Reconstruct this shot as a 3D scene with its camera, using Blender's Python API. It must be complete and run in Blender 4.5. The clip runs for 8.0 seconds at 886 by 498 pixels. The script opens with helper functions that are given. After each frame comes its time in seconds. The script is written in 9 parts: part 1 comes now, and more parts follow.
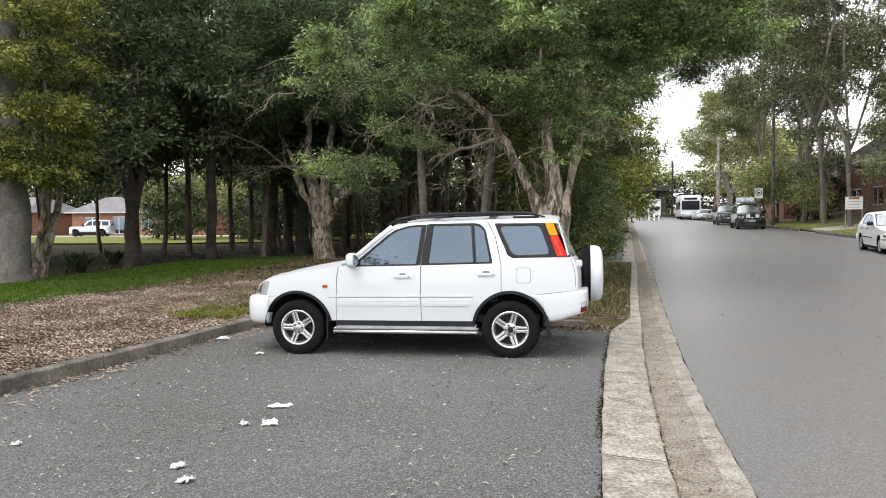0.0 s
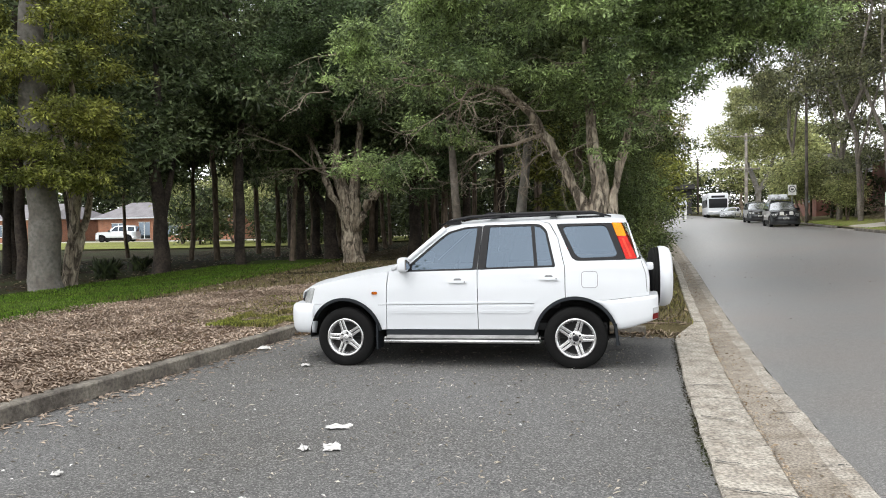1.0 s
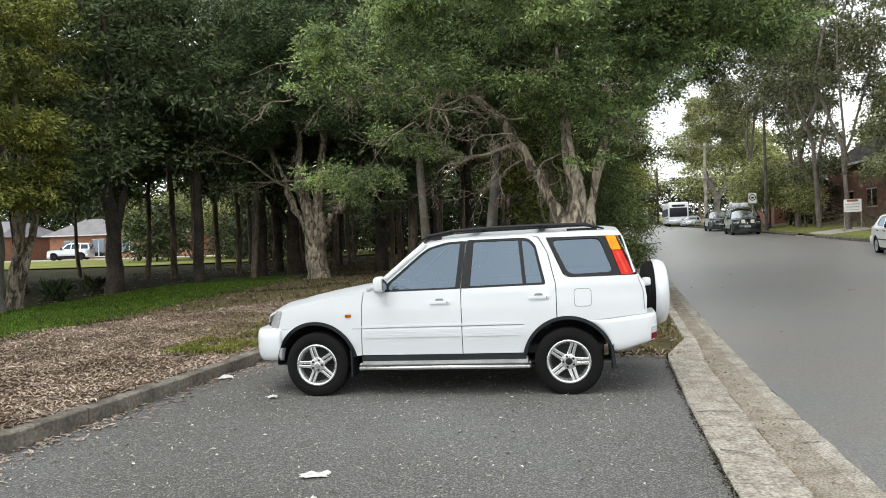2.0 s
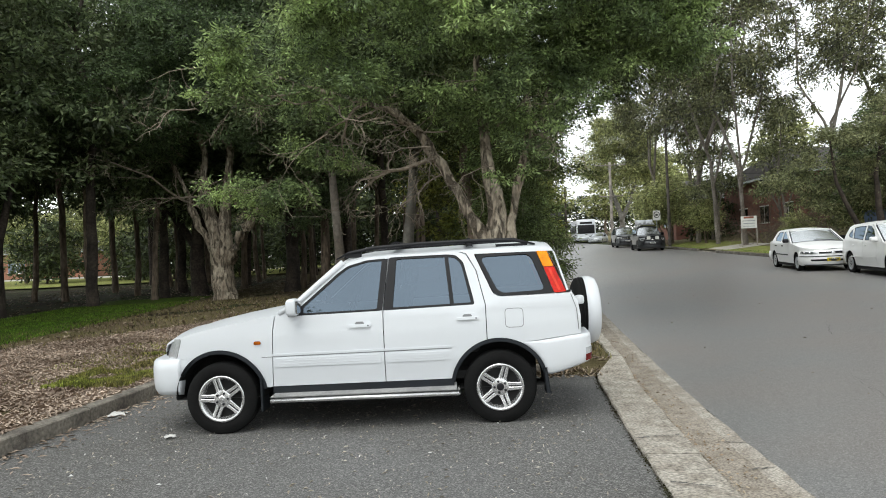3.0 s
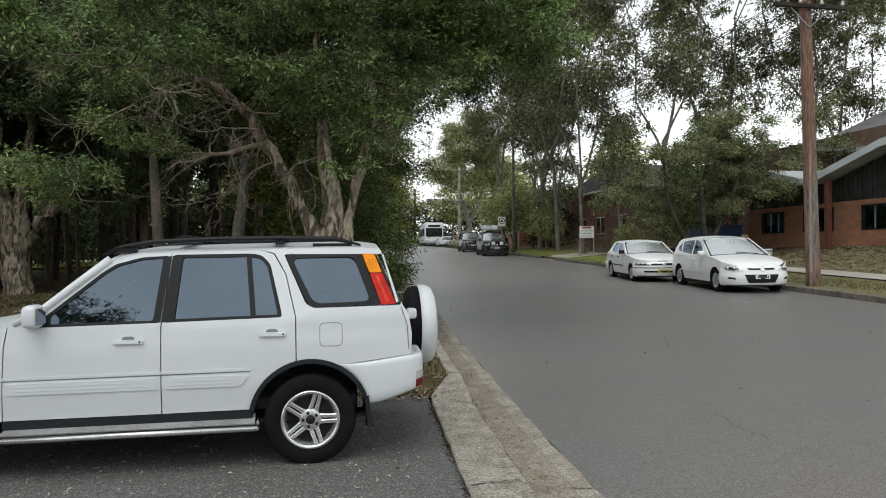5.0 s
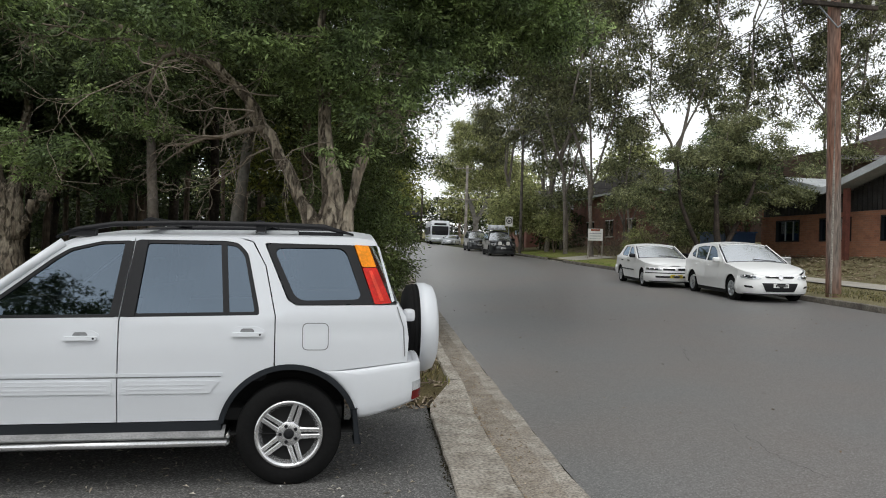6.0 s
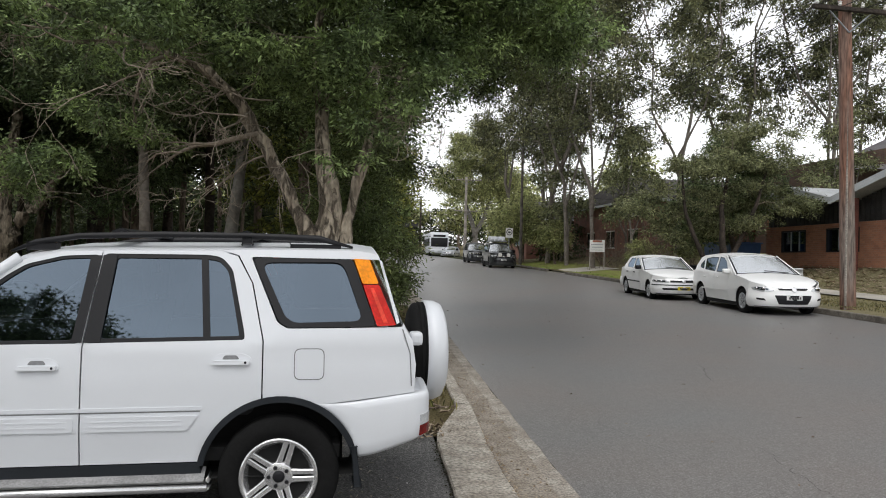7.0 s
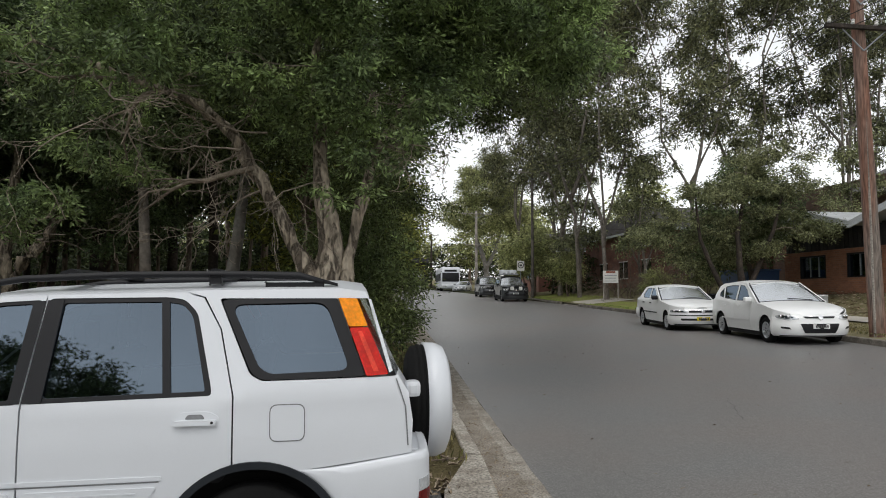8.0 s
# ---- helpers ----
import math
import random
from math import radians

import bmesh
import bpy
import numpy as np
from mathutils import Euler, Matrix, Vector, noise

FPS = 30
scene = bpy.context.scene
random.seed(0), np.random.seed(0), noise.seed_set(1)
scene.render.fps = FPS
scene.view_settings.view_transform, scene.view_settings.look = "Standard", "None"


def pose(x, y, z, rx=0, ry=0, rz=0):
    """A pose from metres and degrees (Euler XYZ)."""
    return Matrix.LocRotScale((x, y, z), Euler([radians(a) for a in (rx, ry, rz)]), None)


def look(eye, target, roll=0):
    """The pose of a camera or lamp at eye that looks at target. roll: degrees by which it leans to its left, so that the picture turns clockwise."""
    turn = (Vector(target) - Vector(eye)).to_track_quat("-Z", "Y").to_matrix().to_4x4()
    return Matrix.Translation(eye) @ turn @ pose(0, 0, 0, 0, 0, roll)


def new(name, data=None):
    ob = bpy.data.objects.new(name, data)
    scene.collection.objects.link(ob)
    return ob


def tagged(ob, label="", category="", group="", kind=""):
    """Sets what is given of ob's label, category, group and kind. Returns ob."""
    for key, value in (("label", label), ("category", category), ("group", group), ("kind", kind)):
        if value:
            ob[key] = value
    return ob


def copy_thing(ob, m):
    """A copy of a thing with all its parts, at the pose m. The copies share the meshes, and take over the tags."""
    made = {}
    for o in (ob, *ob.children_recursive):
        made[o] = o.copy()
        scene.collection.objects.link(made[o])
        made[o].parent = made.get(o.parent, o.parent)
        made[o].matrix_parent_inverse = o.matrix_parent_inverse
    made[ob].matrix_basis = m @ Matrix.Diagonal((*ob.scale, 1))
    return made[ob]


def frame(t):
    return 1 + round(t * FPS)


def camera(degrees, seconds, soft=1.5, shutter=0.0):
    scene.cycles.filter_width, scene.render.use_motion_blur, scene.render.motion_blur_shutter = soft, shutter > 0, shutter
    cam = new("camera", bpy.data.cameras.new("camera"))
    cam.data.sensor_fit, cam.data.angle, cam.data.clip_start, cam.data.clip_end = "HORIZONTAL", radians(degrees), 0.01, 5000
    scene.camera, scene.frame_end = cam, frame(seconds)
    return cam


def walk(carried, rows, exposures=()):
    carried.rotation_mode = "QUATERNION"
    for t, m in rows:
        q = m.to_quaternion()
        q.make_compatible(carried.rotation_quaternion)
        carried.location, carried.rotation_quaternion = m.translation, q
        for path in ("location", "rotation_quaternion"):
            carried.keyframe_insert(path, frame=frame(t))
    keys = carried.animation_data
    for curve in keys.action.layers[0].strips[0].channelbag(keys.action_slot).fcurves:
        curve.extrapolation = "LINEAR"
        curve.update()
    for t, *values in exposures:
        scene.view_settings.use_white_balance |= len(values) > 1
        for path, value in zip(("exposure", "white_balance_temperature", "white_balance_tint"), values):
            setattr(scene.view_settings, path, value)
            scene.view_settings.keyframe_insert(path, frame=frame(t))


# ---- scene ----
cam = camera(63.9, 8.0, soft=1.0)
PATH = [
    (0, (0.512, 0.283, 1.547), (0.139, 2.247, 1.484), -0.3),
    (0.5, (0.199, 0.496, 1.574), (-0.204, 2.453, 1.499), -0.8),
    (1, (0.001, 0.762, 1.553), (-0.428, 2.714, 1.495), -1.0),
    (1.5, (-0.147, 1.079, 1.578), (-0.572, 3.033, 1.549), -1.4),
    (1.7, (-0.21, 1.19, 1.598), (-0.604, 3.15, 1.563), -1.6),
    (2.8, (-0.468, 1.800, 1.572), (-0.595, 3.796, 1.587), -2.4),
    (3, (-0.472, 1.904, 1.589), (-0.551, 3.902, 1.604), -2.3),
    (3.5, (-0.515, 2.223, 1.593), (-0.386, 4.219, 1.599), -2.1),
    (4, (-0.435, 2.499, 1.577), (-0.167, 4.481, 1.589), -2.0),
    (4.5, (-0.275, 2.796, 1.603), (0.005, 4.776, 1.616), -1.9),
    (4.7, (-0.233, 2.894, 1.611), (0.081, 4.869, 1.617), -1.3),
    (5.8, (-0.08, 3.644, 1.562), (0.247, 5.617, 1.57), 1.6),
    (6, (-0.054, 3.767, 1.569), (0.272, 5.74, 1.572), 1.7),
    (6.5, (-0.024, 4.046, 1.555), (0.317, 6.016, 1.561), 2.4),
    (7, (-0.036, 4.351, 1.582), (0.293, 6.323, 1.618), 1.5),
    (7.5, (0.053, 4.632, 1.596), (0.355, 6.604, 1.736), 0.2),
    (8, (0.127, 4.896, 1.592), (0.422, 6.87, 1.726), 0.1),
]
walk(cam, [(t, look(eye, target, roll)) for t, eye, target, roll in PATH],
     [(0, 1.17, 6500, 10), (1, 1.16, 6500, 9), (1.5, 1.12, 6500, 7), (3, 0.86, 6450, 5), (3.5, 0.78, 6450, 5), (4, 0.57, 6450, 5), (4.5, 0.32, 6450, 5),
      (6, 0.36, 6450, 8), (6.5, 0.52, 6500, 10), (7, 0.47, 6500, 10), (7.5, 0.38, 6500, 9), (8, 0.26, 6500, 9)])

# ---- daylight: a bright overcast sky with a broad, weak sun ----
world = bpy.data.worlds.new("overcast_sky")
scene.world = world
world.use_nodes = True
wn, wl = world.node_tree.nodes, world.node_tree.links
wn.clear()
sky = wn.new("ShaderNodeTexSky")
sky.sky_type = "NISHITA"
sky.sun_disc = False
sky.sun_elevation, sky.sun_rotation = radians(62), radians(200)
sky.air_density, sky.dust_density, sky.ozone_density = 1.0, 1.0, 1.0
haze = wn.new("ShaderNodeHueSaturation")
haze.inputs["Saturation"].default_value = 0.10
cloud = wn.new("ShaderNodeTexNoise")
cloud.inputs["Scale"].default_value = 2.2
cloud.inputs["Detail"].default_value = 5.0
cloud_ramp = wn.new("ShaderNodeMapRange")
cloud_ramp.inputs["To Min"].default_value = 0.72
cloud_ramp.inputs["To Max"].default_value = 1.85
cloud_mix = wn.new("ShaderNodeVectorMath")
cloud_mix.operation = "SCALE"
back = wn.new("ShaderNodeBackground")
back.inputs["Strength"].default_value = 0.15
out = wn.new("ShaderNodeOutputWorld")
coord = wn.new("ShaderNodeTexCoord")
wl.new(coord.outputs["Generated"], cloud.inputs["Vector"])
wl.new(cloud.outputs["Fac"], cloud_ramp.inputs["Value"])
wl.new(sky.outputs["Color"], haze.inputs["Color"])
wl.new(haze.outputs["Color"], cloud_mix.inputs[0])
wl.new(cloud_ramp.outputs["Result"], cloud_mix.inputs["Scale"])
wl.new(cloud_mix.outputs["Vector"], back.inputs["Color"])
wl.new(back.outputs["Background"], out.inputs["Surface"])

sun_data = bpy.data.lights.new("sun", "SUN")
sun_data.energy, sun_data.angle, sun_data.color = 0.55, radians(40), (1.0, 0.96, 0.9)
sun = new("sun", sun_data)
sun.matrix_world = look((0, 0, 30), (1.6, 4.4, 21.2))

# ---- materials ----
def mat(name, color, rough=0.6, metal=0.0, vary=0.12, fine=40.0, coarse=2.0, bump=0.0, bump_scale=None, coat=0.0,
        second=None, random_hue=0.0, spec=0.5, stretch=1.0):
    """A procedural surface: a base colour, grain and stains at two scales, fine relief, and a shade that differs from piece to piece."""
    m = bpy.data.materials.new(name)
    m.use_nodes = True
    n, l = m.node_tree.nodes, m.node_tree.links
    b = n["Principled BSDF"]
    pos = n.new("ShaderNodeNewGeometry")
    small, large = n.new("ShaderNodeTexNoise"), n.new("ShaderNodeTexNoise")
    small.inputs["Scale"].default_value, small.inputs["Detail"].default_value = fine, 4.0
    large.inputs["Scale"].default_value, large.inputs["Detail"].default_value = coarse, 3.0
    place = n.new("ShaderNodeVectorMath")
    place.operation = "MULTIPLY"
    place.inputs[1].default_value = (1.0, 1.0, stretch)
    l.new(pos.outputs["Position"], place.inputs[0])
    for t in (small, large):
        l.new(place.outputs["Vector"], t.inputs["Vector"])
    mix = n.new("ShaderNodeMix")
    mix.data_type = "RGBA"
    other = second if second else tuple(c * (1 - 2.2 * vary) for c in color)
    mix.inputs["A"].default_value, mix.inputs["B"].default_value = (*color, 1), (*other, 1)
    ramp = n.new("ShaderNodeMapRange")
    ramp.inputs["From Min"].default_value, ramp.inputs["From Max"].default_value = 0.38, 0.66
    l.new(large.outputs["Fac"], ramp.inputs["Value"])
    l.new(ramp.outputs["Result"], mix.inputs["Factor"])
    grain = n.new("ShaderNodeMapRange")
    grain.inputs["From Min"].default_value, grain.inputs["From Max"].default_value = 0.3, 0.7
    grain.inputs["To Min"].default_value, grain.inputs["To Max"].default_value = 1 - vary * 1.6, 1 + vary * 1.6
    l.new(small.outputs["Fac"], grain.inputs["Value"])
    scale = n.new("ShaderNodeVectorMath")
    scale.operation = "SCALE"
    l.new(mix.outputs["Result"], scale.inputs[0])
    l.new(grain.outputs["Result"], scale.inputs["Scale"])
    col = scale.outputs["Vector"]
    if random_hue:
        info, geo = n.new("ShaderNodeObjectInfo"), n.new("ShaderNodeNewGeometry")
        add = n.new("ShaderNodeMath")
        add.operation = "ADD"
        l.new(info.outputs["Random"], add.inputs[0])
        l.new(geo.outputs["Random Per Island"], add.inputs[1])
        rr = n.new("ShaderNodeMapRange")
        rr.inputs["From Max"].default_value = 2.0
        rr.inputs["To Min"].default_value, rr.inputs["To Max"].default_value = 1 - random_hue, 1 + random_hue
        l.new(add.outputs["Value"], rr.inputs["Value"])
        s2 = n.new("ShaderNodeVectorMath")
        s2.operation = "SCALE"
        l.new(col, s2.inputs[0])
        l.new(rr.outputs["Result"], s2.inputs["Scale"])
        col = s2.outputs["Vector"]
    l.new(col, b.inputs["Base Color"])
    b.inputs["Roughness"].default_value, b.inputs["Metallic"].default_value = rough, metal
    b.inputs["Coat Weight"].default_value, b.inputs["Coat Roughness"].default_value = coat, 0.04
    b.inputs["Specular IOR Level"].default_value = spec
    if bump:
        rel = n.new("ShaderNodeTexNoise")
        rel.inputs["Scale"].default_value, rel.inputs["Detail"].default_value = bump_scale or fine, 3.0
        l.new(place.outputs["Vector"], rel.inputs["Vector"])
        bp = n.new("ShaderNodeBump")
        bp.inputs["Strength"].default_value, bp.inputs["Distance"].default_value = 1.0, bump
        l.new(rel.outputs["Fac"], bp.inputs["Height"])
        l.new(bp.outputs["Normal"], b.inputs["Normal"])
    return m


def asphalt(name, base, light, chip=0.35, scale=150.0, stain=None, rough=0.85, relief=0.004, vary=0.2):
    """Worn asphalt: dark binder with pale stone chips, large stains and fine cracks of tone."""
    m = mat(name, base, rough, 0, vary, 60, 0.45, relief, 220, 0, stain)
    n, l = m.node_tree.nodes, m.node_tree.links
    b = n["Principled BSDF"]
    src = b.inputs["Base Color"].links[0].from_socket
    pos = n.new("ShaderNodeNewGeometry")
    cells = n.new("ShaderNodeTexVoronoi")
    cells.inputs["Scale"].default_value = scale
    l.new(pos.outputs["Position"], cells.inputs["Vector"])
    sep = n.new("ShaderNodeSeparateColor")
    l.new(cells.outputs["Color"], sep.inputs["Color"])
    cut = n.new("ShaderNodeMapRange")
    cut.inputs["From Min"].default_value, cut.inputs["From Max"].default_value = 1 - chip, 1.0
    l.new(sep.outputs["Red"], cut.inputs["Value"])
    mix = n.new("ShaderNodeMix")
    mix.data_type = "RGBA"
    mix.inputs["B"].default_value = (*light, 1)
    l.new(src, mix.inputs["A"])
    l.new(cut.outputs["Result"], mix.inputs["Factor"])
    l.new(mix.outputs["Result"], b.inputs["Base Color"])
    return m


def leaf_mat(name, color, second, rough=0.55, glow=0.25):
    """Leaves: two greens mixed from clump to clump and leaf to leaf, with some light coming through."""
    m = mat(name, color, rough, 0, 0.30, 5.0, 1.1, 0, None, 0, second, 0.0, 0.35)
    n, l = m.node_tree.nodes, m.node_tree.links
    b = n["Principled BSDF"]
    geo, info = n.new("ShaderNodeNewGeometry"), n.new("ShaderNodeObjectInfo")
    each, whole, both, tone = n.new("ShaderNodeMapRange"), n.new("ShaderNodeMapRange"), n.new("ShaderNodeMath"), n.new("ShaderNodeVectorMath")
    each.inputs["To Min"].default_value, each.inputs["To Max"].default_value = 0.25, 1.85
    whole.inputs["To Min"].default_value, whole.inputs["To Max"].default_value = 0.88, 1.12
    both.operation, tone.operation = "MULTIPLY", "SCALE"
    l.new(geo.outputs["Random Per Island"], each.inputs["Value"])
    l.new(info.outputs["Random"], whole.inputs["Value"])
    l.new(each.outputs["Result"], both.inputs[0])
    l.new(whole.outputs["Result"], both.inputs[1])
    l.new(b.inputs["Base Color"].links[0].from_socket, tone.inputs[0])
    l.new(both.outputs["Value"], tone.inputs["Scale"])
    src = tone.outputs["Vector"]
    l.new(src, b.inputs["Base Color"])
    thin = n.new("ShaderNodeBsdfTranslucent")
    l.new(src, thin.inputs["Color"])
    mix = n.new("ShaderNodeMixShader")
    mix.inputs["Fac"].default_value = glow
    l.new(b.outputs["BSDF"], mix.inputs[1])
    l.new(thin.outputs["BSDF"], mix.inputs[2])
    l.new(mix.outputs["Shader"], n["Material Output"].inputs["Surface"])
    return m


def glass_mat(name, tint, rough=0.02, gain=2.8, sheen=(0.66, 0.82, 1.0)):
    """Window glass: clear, tinted; Fresnel reflections boosted by gain, sky colour painted in by sheen."""
    m = bpy.data.materials.new(name)
    m.use_nodes = True
    n, l = m.node_tree.nodes, m.node_tree.links
    n.remove(n["Principled BSDF"])
    clear, gloss, mix, fres = (n.new("ShaderNodeBsdfTransparent"), n.new("ShaderNodeBsdfGlossy"), n.new("ShaderNodeMixShader"),
                               n.new("ShaderNodeFresnel"))
    clear.inputs["Color"].default_value = (*tint, 1)
    gloss.inputs["Roughness"].default_value = rough
    gloss.inputs["Color"].default_value = (*sheen, 1)
    fres.inputs["IOR"].default_value = 1.62
    boost = n.new("ShaderNodeMath")
    boost.operation = "MULTIPLY"
    boost.inputs[1].default_value = gain
    boost.use_clamp = True
    l.new(fres.outputs["Fac"], boost.inputs[0])
    l.new(boost.outputs["Value"], mix.inputs["Fac"])
    l.new(clear.outputs["BSDF"], mix.inputs[1])
    l.new(gloss.outputs["BSDF"], mix.inputs[2])
    l.new(mix.outputs["Shader"], n["Material Output"].inputs["Surface"])
    return m


def lens_mat(name, color):
    return mat(name, color, 0.25, 0, 0.12, 60, 14, 0.002, 90, 0.08, spec=0.2)


def flaky_bark(name, pale, dull, gap):
    """Layered papery bark: upright patches of differing tone with dark ragged gaps between them."""
    m = mat(name, pale, 0.92, 0, 0.28, 22, 6.0, 0, None, 0, dull, stretch=0.3)
    n, l = m.node_tree.nodes, m.node_tree.links
    b = n["Principled BSDF"]
    src = b.inputs["Base Color"].links[0].from_socket
    pos, place = n.new("ShaderNodeNewGeometry"), n.new("ShaderNodeVectorMath")
    place.operation = "MULTIPLY"
    place.inputs[1].default_value = (1.0, 1.0, 0.30)
    l.new(pos.outputs["Position"], place.inputs[0])
    cells = n.new("ShaderNodeTexNoise")
    cells.inputs["Scale"].default_value, cells.inputs["Detail"].default_value, cells.inputs["Distortion"].default_value = 9.0, 6.0, 0.8
    cells.inputs["Roughness"].default_value = 0.62
    l.new(place.outputs["Vector"], cells.inputs["Vector"])
    edge = n.new("ShaderNodeMapRange")
    edge.inputs["From Min"].default_value, edge.inputs["From Max"].default_value = 0.40, 0.50
    l.new(cells.outputs["Fac"], edge.inputs["Value"])
    mix = n.new("ShaderNodeMix")
    mix.data_type = "RGBA"
    mix.inputs["A"].default_value = (*gap, 1)
    l.new(src, mix.inputs["B"])
    l.new(edge.outputs["Result"], mix.inputs["Factor"])
    l.new(mix.outputs["Result"], b.inputs["Base Color"])
    bp = n.new("ShaderNodeBump")
    bp.inputs["Distance"].default_value = 0.05
    l.new(edge.outputs["Result"], bp.inputs["Height"])
    l.new(bp.outputs["Normal"], b.inputs["Normal"])
    return m


